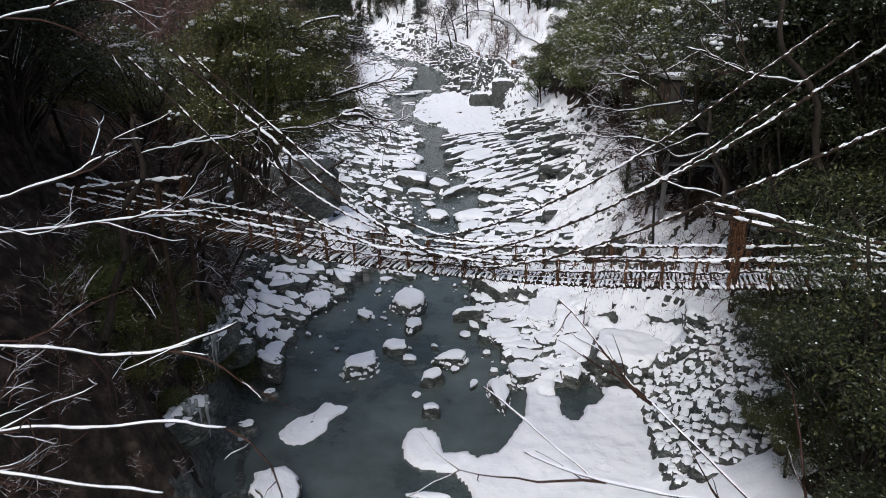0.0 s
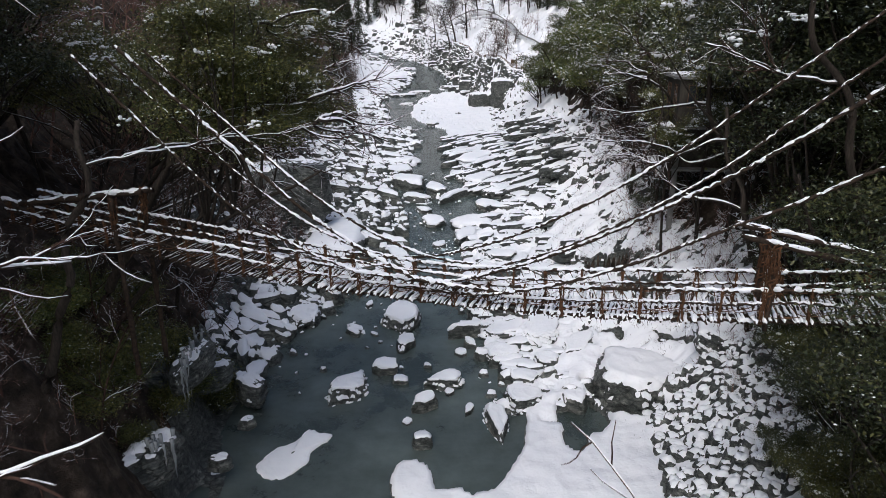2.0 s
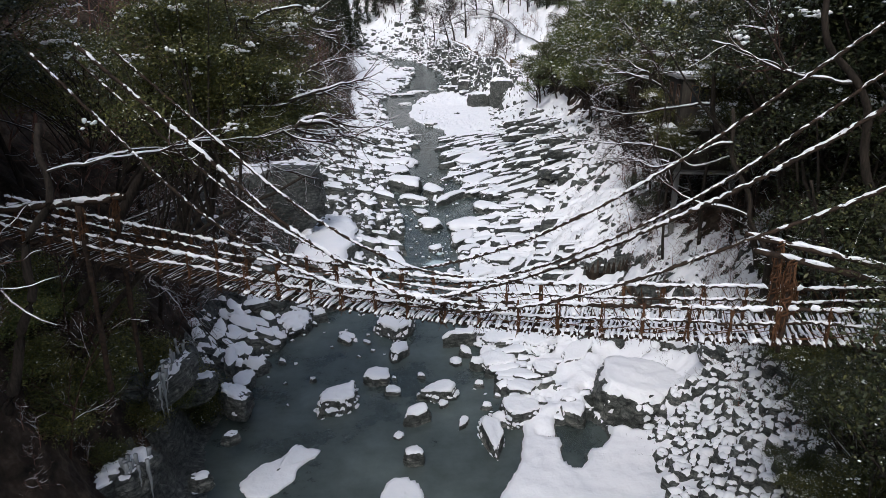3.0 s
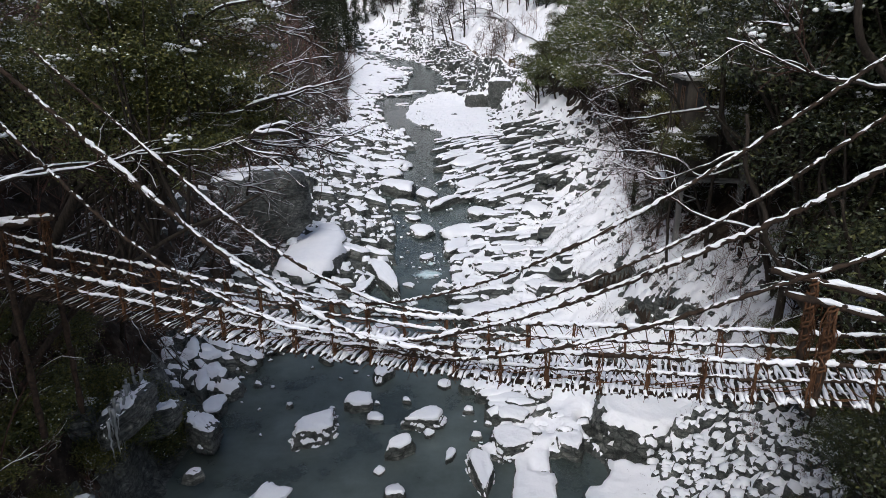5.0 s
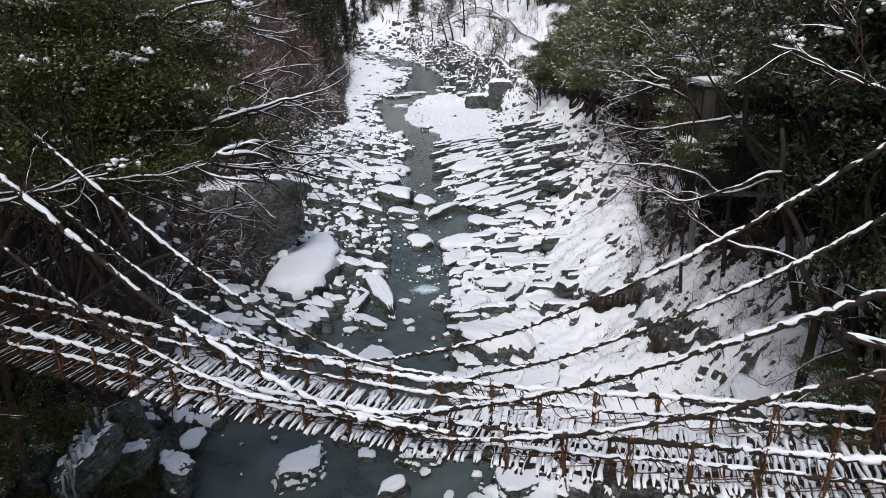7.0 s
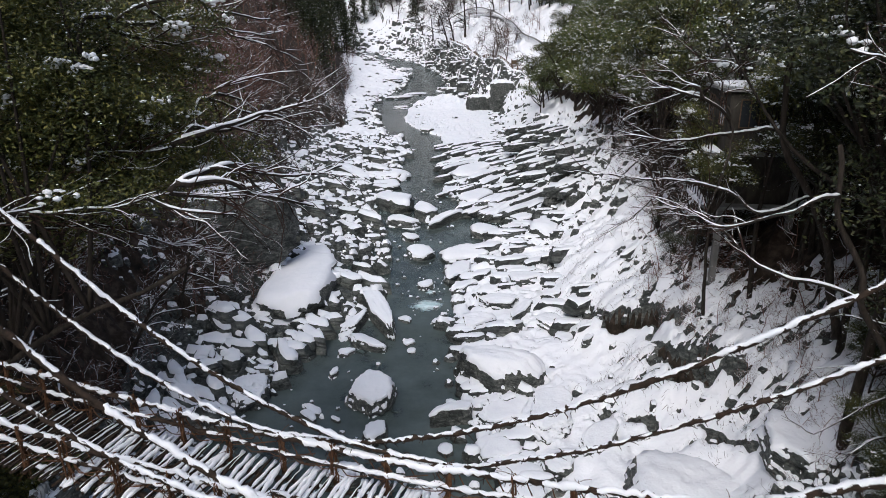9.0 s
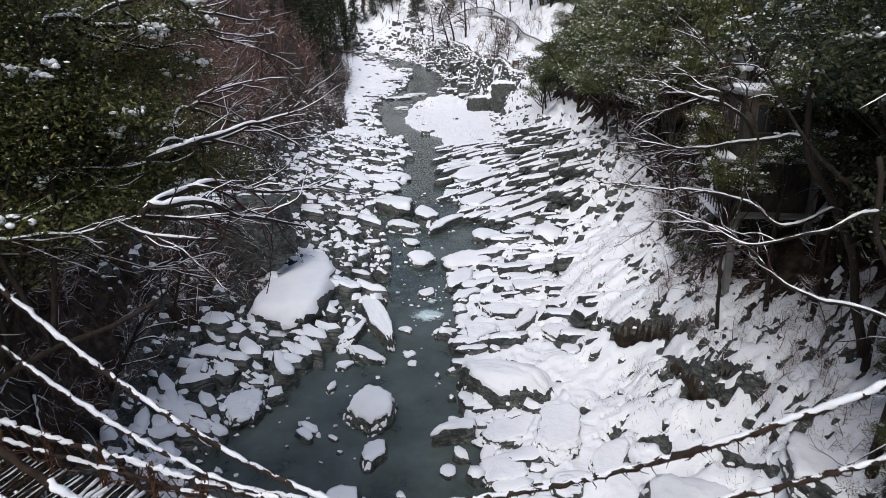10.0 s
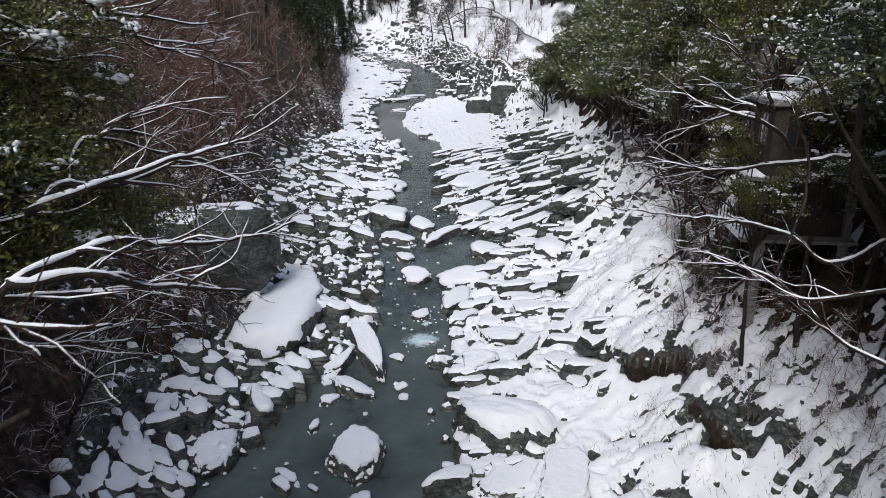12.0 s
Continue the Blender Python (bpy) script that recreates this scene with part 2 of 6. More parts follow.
water_z = curve([44, 58, 60, 66, 96, 190, 240, 270, 300, 340, 400], [0, 0.55, 0.8, 1.05, 1.75, 2.1, 4, 6.5, 9.5, 13.5, 19])
shore_l = curve([0, 27, 37, 44, 49, 55, 60, 65, 75, 84, 92, 112, 134, 158, 186, 202, 216, 240, 253, 280, 296, 314, 340, 365, 385, 400], [-9, -9.7, -12.9, -12.5, -11.5, -9, -6.8, -4.2, -5, -6, -8, -6.5, -5, -11.6, -17, -19.5, -19.2, -15, -13, -11, -19, -25.5, -37.5, -44, -60, -80])
shore_r = curve([0, 24, 28, 29.3, 30.6, 34.3, 37.2, 41.5, 48.8, 54, 60.7, 67.7, 74, 79, 83.7, 90, 98.8, 134, 150, 165, 175, 190, 205, 218, 228, 234, 252, 280, 313, 340, 365, 385, 400], [2.2, 2.2, 1.2, 0.3, 3.1, 5.0, 5.5, 4.4, 3.1, 2.4, 2.8, 2.6, 4, 6, 9.5, 7, 3.2, 2.3, 1, -5, -7.5, -8.4, -7.6, -5.5, 0, 4.5, 3.8, 1.6, -10.6, -27.7, -40, -60, -80])
foot_l = curve([0, 25, 37, 44, 50, 57, 65, 80, 100, 120, 140, 162, 200, 250, 304, 350, 400], [-10, -11, -13.5, -14.5, -17, -16.5, -13.5, -16, -20, -23, -24, -20, -26, -33, -41, -48, -85])
foot_r = curve([0, 25, 33, 40, 46, 50, 55, 62, 70, 85, 98, 120, 150, 175, 189, 204, 222, 241, 274, 306, 338, 365, 400], [9, 10, 11.5, 13.5, 12.5, 11, 10.5, 10.5, 11.5, 13, 14.5, 15, 14.5, 15.5, 16.5, 11, 7.5, 5.8, 3.2, -3.7, -13.5, -22, -45])


wood_edge = curve([28, 36, 48, 52, 56, 61, 72, 90, 120, 170], [4, 8.5, 9.0, 8.6, 7.0, 7.6, 8.6, 8.5, 9, 9])  # how far up the right slope the treeless snow reaches


def strata(x, y, seed=7):
    """Broken ledges of tilted rock layers that strike across the bank."""
    wx, wy = x + 1.6 * fbm(x * 0.22, y * 0.22, 3, seed), y + 1.6 * fbm(x * 0.22 + 9, y * 0.22, 3, seed + 4)
    a = np.radians(np.where(x > 0, 17 + 33 * smooth01((y - 84) / 8), -45))
    u = np.sin(a) * wx - np.cos(a) * wy
    w = np.cos(a) * wx + np.sin(a) * wy
    out = 0
    for k, (f, g) in enumerate(((0.28, 0.07), (0.62, 0.16))):
        s = u * f + 2.0 * vnoise(u * 0.1, w * g, seed + k)
        fr = s - np.floor(s)
        amp = hash01(np.floor(s), np.floor(w * g * 0.8 + 3 * vnoise(s, w * 0.03, 3)), np.full(np.shape(s), seed + k))
        out = out + (0.7 - 0.3 * k) * amp * smooth01(fr / 0.8) * smooth01((1 - fr) / 0.2)
    return out


def oval(x, y, cx, cy, rx, ry, turn=0.0):
    """Positive inside an oval, in metres to its edge or so."""
    c, q = math.cos(radians(turn)), math.sin(radians(turn))
    u, v = (x - cx) * c + (y - cy) * q, (y - cy) * c - (x - cx) * q
    return (1 - np.hypot(u / rx, v / ry)) * min(rx, ry)


def cleft(x, y, x0, y0, x1, y1, width):
    """1 in the middle of a crack between two points, 0 outside it."""
    dx, dy = x1 - x0, y1 - y0
    t = np.clip(((x - x0) * dx + (y - y0) * dy) / (dx * dx + dy * dy), 0, 1)
    d = np.hypot(x - x0 - t * dx, y - y0 - t * dy) + 0.55 * fbm(x * 0.9, y * 0.9, 3, 17, 0.55)
    return smooth01((width + 0.4 - d) / 1.1)


def cracks(x, y):
    """Deep dark fissures in the right-hand rock shelf."""
    out = 0 * x
    for deep, width, line in (
            (1.2, 0.35, ((11.6, 58.2), (13.3, 55.7), (14.6, 53.9), (15.8, 52.4))), (1.4, 0.8, ((13.4, 55.2), (15.1, 53.6))),
            (1.2, 0.25, ((14.6, 52.6), (14.9, 49.2), (15.9, 46.6))), (1.2, 0.4, ((15.1, 47.9), (16.0, 46.5))),
            (1.2, 0.35, ((10.5, 47.0), (11.0, 45.1))), (1.1, 0.12, ((12.2, 46.4), (13.1, 45.7))),
            (1.1, 0.05, ((14.2, 46.6), (15.2, 44.6))), (1.2, 0.3, ((15.2, 44.6), (16.5, 41.6))), (1.0, 0.05, ((17.6, 45.1), (16.4, 42.3))),
            (1.0, 0.05, ((12.0, 52.7), (14.3, 51.3))), (1.0, 0.02, ((11.4, 51.2), (12.6, 51.5))), (1.0, 0.12, ((16.2, 48.4), (16.9, 47.3))),
            (1.0, 0.02, ((12.6, 61.7), (15.1, 59.7), (16.5, 57.0))), (1.0, 0.15, ((8.6, 48.7), (10.0, 50.3))),
            (1.0, 0.12, ((9.6, 57.4), (11.2, 55.6))), (1.1, 0.5, ((9.6, 40.6), (11.2, 37.2))), (1.1, 0.35, ((11.2, 37.2), (14.4, 36.8)))):
        for (x0, y0), (x1, y1) in zip(line, line[1:]):
            out = np.maximum(out, deep * cleft(x, y, x0, y0, x1, y1, width))
    n = fbm(x * 0.2 + 3, y * 0.42 - 0.12 * x, 4, 91)
    m = smooth01((fbm(x * 0.15, y * 0.15, 3, 95) + 0.2) / 0.3)
    n2 = fbm(x * 0.33 + 8, y * 0.7 - 0.2 * x, 4, 93, 0.6)
    m2 = smooth01((fbm(x * 0.2, y * 0.2, 3, 97) + 0.05) / 0.2)
    fine_crack = np.maximum(smooth01((0.035 - np.abs(n)) / 0.03) * m, smooth01((0.04 - np.abs(n2)) / 0.035) * m2)
    return np.maximum(out, 0.75 * fine_crack * smooth01((y - 39) / 2))


def rock_z(x, y):
    """Height of the bare ground."""
    x, y = np.asarray(x, float), np.asarray(y, float)
    zw = water_z(y)
    wob = 0.9 * fbm(x * 0.25, y * 0.25, 3, 11)
    dr, dl = x - shore_r(y) + wob * (1 - 0.75 * smooth01((39 - y) / 3)), shore_l(y) - x + wob
    # the snowed-up ice shelf beside the near pool: a tongue, and a hole in the ice
    shelf = np.maximum(oval(x, y, -1.15, 31.0, 1.1, 1.9, 8), oval(x, y, 0.5, 29.7, 1.7, 0.8)) + 0.2 * wob
    dr = np.where(y < 40, np.maximum(dr, shelf), dr)
    hole = np.maximum(oval(x, y, 8.7, 36.9, 1.5, 1.8), oval(x, y, 7.9, 34.8, 0.75, 1.5)) + 0.3 * wob
    dr = np.where(hole > 0, -hole, dr)
    fr, fl = x - foot_r(y) + 1.5 * wob, foot_l(y) - x + wob
    near = smooth01((44 - y) / 8)
    calm = np.maximum(smooth01((37.5 - y) / 3) * (x > -4), smooth01((y - 140) / 8) * smooth01((205 - y) / 8) * (x > -20))
    far = smooth01((y - 172) / 20)
    wall = np.interp(y, [190, 245, 300, 345, 380], [10, 10, 9.5, 6, 3])
    rough = fbm(x * 0.5, y * 0.5, 5, 21, 0.55)
    led = strata(x, y)
    bed = -0.9 + 0.45 * rough + 0.25 * led
    flat_r = 0.12 + 0.10 * np.maximum(dr, 0) * (1 - 0.8 * calm) + (0.9 * led + 0.7 * rough - 0.3) * smooth01(dr / 1.5) * (1 - 0.97 * calm) * (1 - 0.5 * smooth01((80 - y) / 6))
    flat_l = 0.02 + 0.09 * np.maximum(dl, 0) + (0.75 * led + 0.6 * rough - 0.3) * smooth01(dl / 1.5)
    z = np.where(dr > 0, flat_r, np.where(dl > 0, flat_l, 0.0))
    edge = np.maximum(dr, dl)
    z = np.where(edge > 0, z, bed * smooth01(-edge / 0.8) + 0.05)
    # right: snowy slope, then the wooded hillside; upstream a rock bluff with a path on top
    up_r = np.maximum(fr, 0)
    rise = np.where(up_r < 9, 0.62 * up_r, 5.58 + 0.95 * (up_r - 9))
    bluff = np.where(up_r < 6, wall * (up_r / 6) ** 0.8, np.where(up_r < 9, wall, wall + 0.7 * (up_r - 9)))
    z = z + (rise * (1 - far) + bluff * far) * (1 + 0.15 * (1 - far) * fbm(x * 0.08, y * 0.08, 2, 5)) + smooth01(up_r / 3) * (0.55 * fbm(x * 0.22, y * 0.22, 3, 31, 0.45) + (0.06 + 0.19 * far) * led)
    z = z + far * smooth01(up_r / 1.5) * smooth01((7 - up_r) / 2) * (1.8 * fbm(x * 0.35, y * 0.35, 4, 33, 0.65) + 1.2 * led)
    deep = cracks(x, y)
    z = z - (0.5 * deep + 2.6 * np.maximum(deep - 0.8, 0)) * smooth01((dr - 0.5) / 2) * (1 - far) * smooth01((12 - up_r) / 3)
    # left: a cliff at the water, then the wooded hillside
    up_l = np.maximum(fl, 0)
    cliff = 2.2 * near + 1.3 * (1 - near)
    z = z + np.where(up_l < 4, cliff * up_l, 4 * cliff + 0.95 * (up_l - 4)) + smooth01(up_l / 2) * (1.4 * fbm(x * 0.2, y * 0.2, 4, 41) + 0.5 * led)
    return zw + z + 0.4 * np.maximum(y - 352, 0)


def ground_z(x, y):
    """Height of the built ground sheet at a place."""
    i = min(max(int(np.searchsorted(XS, x)) - 1, 0), len(XS) - 2)
    j = min(max(int(np.searchsorted(YS, y)) - 1, 0), len(YS) - 2)
    u = min(max((x - XS[i]) / (XS[i + 1] - XS[i]), 0.0), 1.0)
    v = min(max((y - YS[j]) / (YS[j + 1] - YS[j]), 0.0), 1.0)
    return float((SHEET[j, i] * (1 - u) + SHEET[j, i + 1] * u) * (1 - v) + (SHEET[j + 1, i] * (1 - u) + SHEET[j + 1, i + 1] * u) * v)


def grid_mesh(name, xs, ys, fn, mat):
    X, Y = np.meshgrid(xs, ys)
    Z = fn(X, Y)
    nx, ny = len(xs), len(ys)
    i, j = np.meshgrid(np.arange(ny - 1), np.arange(nx - 1), indexing="ij")
    a = i * nx + j
    g = Geo().add(np.stack([X, Y, Z], -1), np.stack([a, a + 1, a + nx + 1, a + nx], -1).reshape(-1, 4))
    return g.mesh(name, mat)


def spaced(*spans):
    """Grid lines from spans (from, to, step)."""
    out = [np.arange(a, b, s) for a, b, s in spans]
    return np.concatenate(out + [np.array([spans[-1][1]])])


XS = spaced((-420, -60, 12), (-60, -34, 1.3), (-34, -18, 0.5), (-18, -6, 0.24), (-6, 23.4, 0.18), (23.4, 40, 0.5), (40, 60, 1.3), (60, 420, 12))
YS = spaced((-60, 20, 4), (20, 36, 0.24), (36, 78, 0.18), (78, 125, 0.25), (125, 185, 0.9), (185, 310, 0.8), (310, 420, 1.6), (420, 900, 40))


def snow_depth(x, y):
    e = 0.25
    zx = (rock_z(x + e, y) - rock_z(x - e, y)) / (2 * e)
    zy = (rock_z(x, y + e) - rock_z(x, y - e)) / (2 * e)
    slope = np.hypot(zx, zy)
    wob = 0.9 * fbm(x * 0.25, y * 0.25, 3, 11)
    up = np.maximum(1.6 * (x - foot_r(y) - wood_edge(y)), 1.2 * (foot_l(y) - x) + 0.5)
    left = smooth01((shore_l(y) - x) / 2) * smooth01((y - 46) / 5) * smooth01((150 - y) / 20)
    slope_r = smooth01((x - foot_r(y)) / 2)
    far = smooth01((y - 178) / 15) * (x > foot_l(y) + 3)
    grain = fbm(x * 1.6, y * 1.6, 4, 57, 0.65)
    d = 0.24 + 0.13 * fbm(x * 0.9, y * 0.9, 4, 51) + (0.10 + 0.12 * smooth01((x - foot_r(y) - 2) / 6)) * grain - 0.50 * smooth01((slope - 0.6 - 1.6 * slope_r - 0.6 * far) / 0.9) - left * (0.42 + 0.25 * fbm(x * 0.7, y * 0.7, 4, 55))
    up = up * (1 - far)
    near_l = smooth01((shore_l(y) + 1.2 - x) / 0.8) * smooth01((47 - y) / 2)
    d = d - near_l * (0.42 + 0.4 * fbm(x * 0.9, y * 0.9, 4, 73))
    beds = smooth01((y - 86) / 5) * smooth01((142 - y) / 6) * smooth01((x - shore_r(y)) / 1.5)
    d = d - beds * (0.10 + 0.2 * fbm(x * 0.8, y * 0.8, 3, 67))
    streak = fbm(x * 1.1, y * 2.2 - 0.5 * x, 4, 69, 0.6)
    d = d - 0.5 * smooth01((x - foot_r(y) - 3.2) / 2) * smooth01((66 - y) / 3) * smooth01((y - 40) / 2) * smooth01((streak - 0.08) / 0.15)
    bluff = far * smooth01((x - foot_r(y) + 1) / 2) * smooth01((foot_r(y) + 7 - x) / 2) * smooth01((318 - y) / 10)
    d = d * (1 - bluff) + bluff * (-0.12 + 0.7 * fbm(x * 0.6, y * 0.6, 4, 65))
    d = d - 0.75 * smooth01(up / 4) * (0.6 + 0.7 * fbm(x * 0.5, y * 0.5, 4, 61))
    d = d - 0.8 * np.where(x > shore_r(y) + 0.5, smooth01(cracks(x, y) / 0.9), 0) * (1 - far)
    wet = rock_z(x, y) - water_z(y)
    return np.where(wet < 0.1, np.minimum(d, wet * 3 - 0.2), d)


def ground_colour(me):
    """Faces of high slopes and fissures get the earth material, the rest bare rock."""
    c = np.empty(len(me.polygons) * 3)
    me.polygons.foreach_get("center", c)
    c = c.reshape(-1, 3)
    n = fbm(c[:, 0] * 0.2, c[:, 1] * 0.2, 3, 71)
    litter_and_shade = np.maximum(c[:, 0] - foot_r(c[:, 1]) - wood_edge(c[:, 1]), foot_l(c[:, 1]) - c[:, 0] - 0.6 - 0.6 * smooth01((62 - c[:, 1]) / 8)) + 2.4 * n > 0
    # moss lies in the shelf's fissures; the dark earth stands for their shade too
    litter_and_shade = litter_and_shade | ((cracks(c[:, 0], c[:, 1]) > 0.75) & (c[:, 1] < 64) & (c[:, 0] > 8))
    me.polygons.foreach_set("material_index", litter_and_shade.astype(np.int32))


SHEET = rock_z(*np.meshgrid(XS, YS))
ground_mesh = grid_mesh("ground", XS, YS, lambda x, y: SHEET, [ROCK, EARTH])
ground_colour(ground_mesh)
tagged(new("ground", ground_mesh), "dark layered rock bed and wooded valley slopes", "ground", kind="structure")
snow_mesh = grid_mesh("snow_cover", XS, YS, lambda x, y: SHEET + np.maximum(snow_depth(x, y), -0.3), SNOW)
tagged(new("snow_cover", snow_mesh), "fresh white snow lying on the rocky banks", "snow", kind="stuff")
wx, wy = np.arange(-110, 31, 1.0), np.concatenate([np.arange(-60, 20, 5.0), np.arange(20, 130, 0.5), np.arange(130, 400, 3.0)])
tagged(new("water", grid_mesh("water", wx, wy, lambda x, y: water_z(y) + 0.02 * vnoise(x, y, 3), WATER)), "dark teal clear river flowing between boulders", "water", kind="structure")


# ---- boulders ----
def unit_sphere(n):
    bm = bmesh.new()
    bmesh.ops.create_icosphere(bm, subdivisions=n, radius=1)
    v = np.array([p.co[:] for p in bm.verts])
    f = np.array([[p.index for p in q.verts] for q in bm.faces])
    bm.free()
    return v, f


SPH4, SPH3, SPH2 = unit_sphere(5), unit_sphere(4), unit_sphere(3)


def noise3(v, scale, seed):
    return fbm(v[:, 0] * scale + 0.7 * v[:, 2] * scale + seed * 3.1, v[:, 1] * scale - 0.6 * v[:, 2] * scale, 3, seed)


def stone_shape(w, l, h, seed, sphere=SPH3, flat=0.55):
    """A slabby block: a sphere cut by random planes, roughened, and layered."""
    rng = np.random.default_rng(seed)
    v, f = sphere[0].copy(), sphere[1]
    v /= np.max(np.abs(v), axis=1)[:, None] ** 0.55
    for _ in range(14):
        n = rng.normal(size=3)
        n[2] = abs(n[2]) * 0.7
        n /= np.linalg.norm(n)
        c = rng.uniform(0.6, 0.95)
        over = np.maximum(v @ n - c, 0)
        v -= over[:, None] * n
    tilt = rng.uniform(-0.16, 0.16, 2)
    top = flat + tilt[0] * v[:, 0] + tilt[1] * v[:, 1]
    v[:, 2] = np.where(v[:, 2] > top, top + 0.18 * (v[:, 2] - top), v[:, 2])
    v += (v / (np.linalg.norm(v, axis=1)[:, None] + 1e-6)) * (0.15 * noise3(v, 1.9, seed) + 0.07 * noise3(v, 5.5, seed + 5))[:, None]
    lay = np.sin((v[:, 2] + 0.25 * v[:, 0]) * 16 + 2 * noise3(v, 1.5, seed + 9))
    v[:, :2] *= (1 + 0.035 * lay)[:, None]
    lo, hi = v.min(0), v.max(0)
    v = (v - [(lo[0] + hi[0]) / 2, (lo[1] + hi[1]) / 2, 0]) / [(hi[0] - lo[0]), (hi[1] - lo[1]), hi[2]]
    return v * [w, l, h], f


def normals_of(v, f):
    fn = np.cross(v[f[:, 1]] - v[f[:, 0]], v[f[:, 2]] - v[f[:, 0]])
    n = np.zeros_like(v)
    for k in range(3):
        np.add.at(n, f[:, k], fn)
    return n / (np.linalg.norm(n, axis=1)[:, None] + 1e-9)


def snow_on(v, f, depth, seed, limit=0.6):
    """The cap of snow on a stone: proud where the stone faces up, sunk into it elsewhere."""
    n = normals_of(v, f)
    s = smooth01((n[:, 2] - limit + 0.22 * noise3(v / (np.ptp(v, axis=0).max() * 0.4), 2.0, seed) + 0.16 * noise3(v, 2.6, seed + 2) + 0.14 * noise3(v, 6.5, seed + 4)) / 0.22)
    out = v.copy()
    out[:, 2] += depth * s
    out[:, :2] += n[:, :2] * (0.25 * depth * s)[:, None]
    out -= n * ((1 - s) * 0.3 * depth)[:, None]
    return out, f


boulder_count = [0]


def block_shape(l, w, h, seed, taper=0.0, fill=0.78, sphere=SPH3):
    """A broken block of layered schist: a squared, tapered oval in plan, cut by planes, its sides stepped in beds."""
    rng = np.random.default_rng(seed)
    v, f = sphere[0].copy(), sphere[1]
    n = float(np.interp(fill, [0.55, 0.65, 0.785, 0.88, 0.95], [1.1, 1.4, 2.0, 3.2, 5.0]))
    flat = np.hypot(v[:, 0], v[:, 1]) + 1e-9
    c, q = np.abs(v[:, 0]) / flat, np.abs(v[:, 1]) / flat
    v[:, :2] *= (1 / np.maximum(c ** n + q ** n, 0.1) ** (1 / n))[:, None]
    dome = 2.0 if h > 1.7 and fill < 0.9 else 3.0
    v /= ((np.minimum(flat, 1) ** dome + np.abs(v[:, 2]) ** dome) ** (1 / dome))[:, None]
    k = int(rng.integers(5, 8)) if fill < 0.9 else 0
    for a in (np.arange(k) + rng.uniform(-0.3, 0.3, k)) * 2 * np.pi / k + rng.uniform(0, 6):
        m = np.array([math.cos(a), math.sin(a), rng.uniform(-0.05, 0.3)])
        m /= np.linalg.norm(m)
        over = np.maximum(v @ m - rng.uniform(0.64, 0.9) * (0.8 + 0.35 * fill), 0)
        v -= over[:, None] * m
    tilt = rng.uniform(-0.2, 0.2, 2)
    top = 0.72 + tilt[0] * v[:, 0] + tilt[1] * v[:, 1] + 0.10 * noise3(v, 2.2, seed + 3)
    v[:, 2] = np.where(v[:, 2] > top, top + 0.25 * (v[:, 2] - top), v[:, 2])
    v[:, :2] *= (1 + 0.10 * noise3(v, 1.7, seed) + 0.09 * noise3(v, 5.0, seed + 5) + 0.05 * noise3(v, 13.0, seed + 6))[:, None]
    bed = np.floor((v[:, 2] * h + 0.12 * l * (tilt[0] + 0.1) * v[:, 0] + 0.05 * noise3(v, 3.0, seed + 8)) / (0.11 + 0.05 * h))
    v[:, :2] *= (1 + (0.04 if dome < 3 else 0.13) * (hash01(bed, bed * 0 + seed) - 0.6))[:, None]
    v[:, 1] *= 1 + 1.9 * taper * v[:, 0]
    lo, hi = v.min(0), v.max(0)
    v = (v - [(lo[0] + hi[0]) / 2, (lo[1] + hi[1]) / 2, 0]) / [hi[0] - lo[0], hi[1] - lo[1], hi[2]]
    return v * [l, w, h], f


def boulder(x, y, l, w, h, yaw, taper=0.0, fill=0.78, limit=0.5, lift=0.0):
    boulder_count[0] += 1
    if x < -8.5 and y < 62:
        limit, h, l, w = max(limit, 0.70), 0.7 * h, 0.68 * l, 0.68 * w
    if 2 < h < 2.7 and limit < 0.6:
        limit = 0.32
    seed = 100 + boulder_count[0]
    z = max(float(water_z(y)) - 0.05, ground_z(x, y) + 0.12) + lift
    ob = empty("boulder", pose(x, y, z, 0, 0, yaw))
    size = "small" if l < 1.6 else "large" if l > 4 else "medium"
    tagged(ob, size + " slabby grey schist boulder capped with thick snow", "boulder", "boulders in the river bed")
    v, f = block_shape(l * 1.06, w * 1.08, h * (0.9 if h > 2 else 0.82 if ground_z(x, y) < water_z(y) + 0.1 else 0.62), seed, taper, fill, SPH4 if l > 2.4 and y < 63 else SPH3 if l > 1.2 else SPH2)
    v[:, 2] = np.where(v[:, 2] < 0, v[:, 2] * 0.8, v[:, 2])
    part("rock", Geo().add(v, f), ROCK, ob, smooth=l > 6)
    part("snow_cap", Geo().add(*snow_on(v, f, min(0.07 + 0.035 * w, 0.2), seed, limit)), SNOW, ob, "thick rounded white snow")
    return ob


boulder(-3.6, 62.4, 8.7, 2.1, 1.3, -69, -0.2, 0.78)
boulder(-5.2, 60.2, 4.3, 1.3, 0.9, 69, -0.1, 0.77)
boulder(-4.1, 57.4, 3.8, 1.3, 0.8, -36, -0.1, 0.70)
boulder(-2.9, 50.5, 4.4, 3.3, 1.4, -75, -0.1, 0.73)
boulder(-5.7, 53.5, 1.4, 0.6, 0.4, 78, -0.1, 0.63)
boulder(-6.4, 48.5, 1.6, 0.8, 0.6, -42, -0.0, 0.79)
boulder(-4.8, 48.3, 0.7, 0.3, 0.3, -36, 0.1, 0.91)
boulder(-5.3, 56.2, 1.4, 0.9, 0.4, 36, -0.0, 0.72)
boulder(0.0, 67.7, 2.0, 1.6, 0.5, 84, 0.1, 0.70)
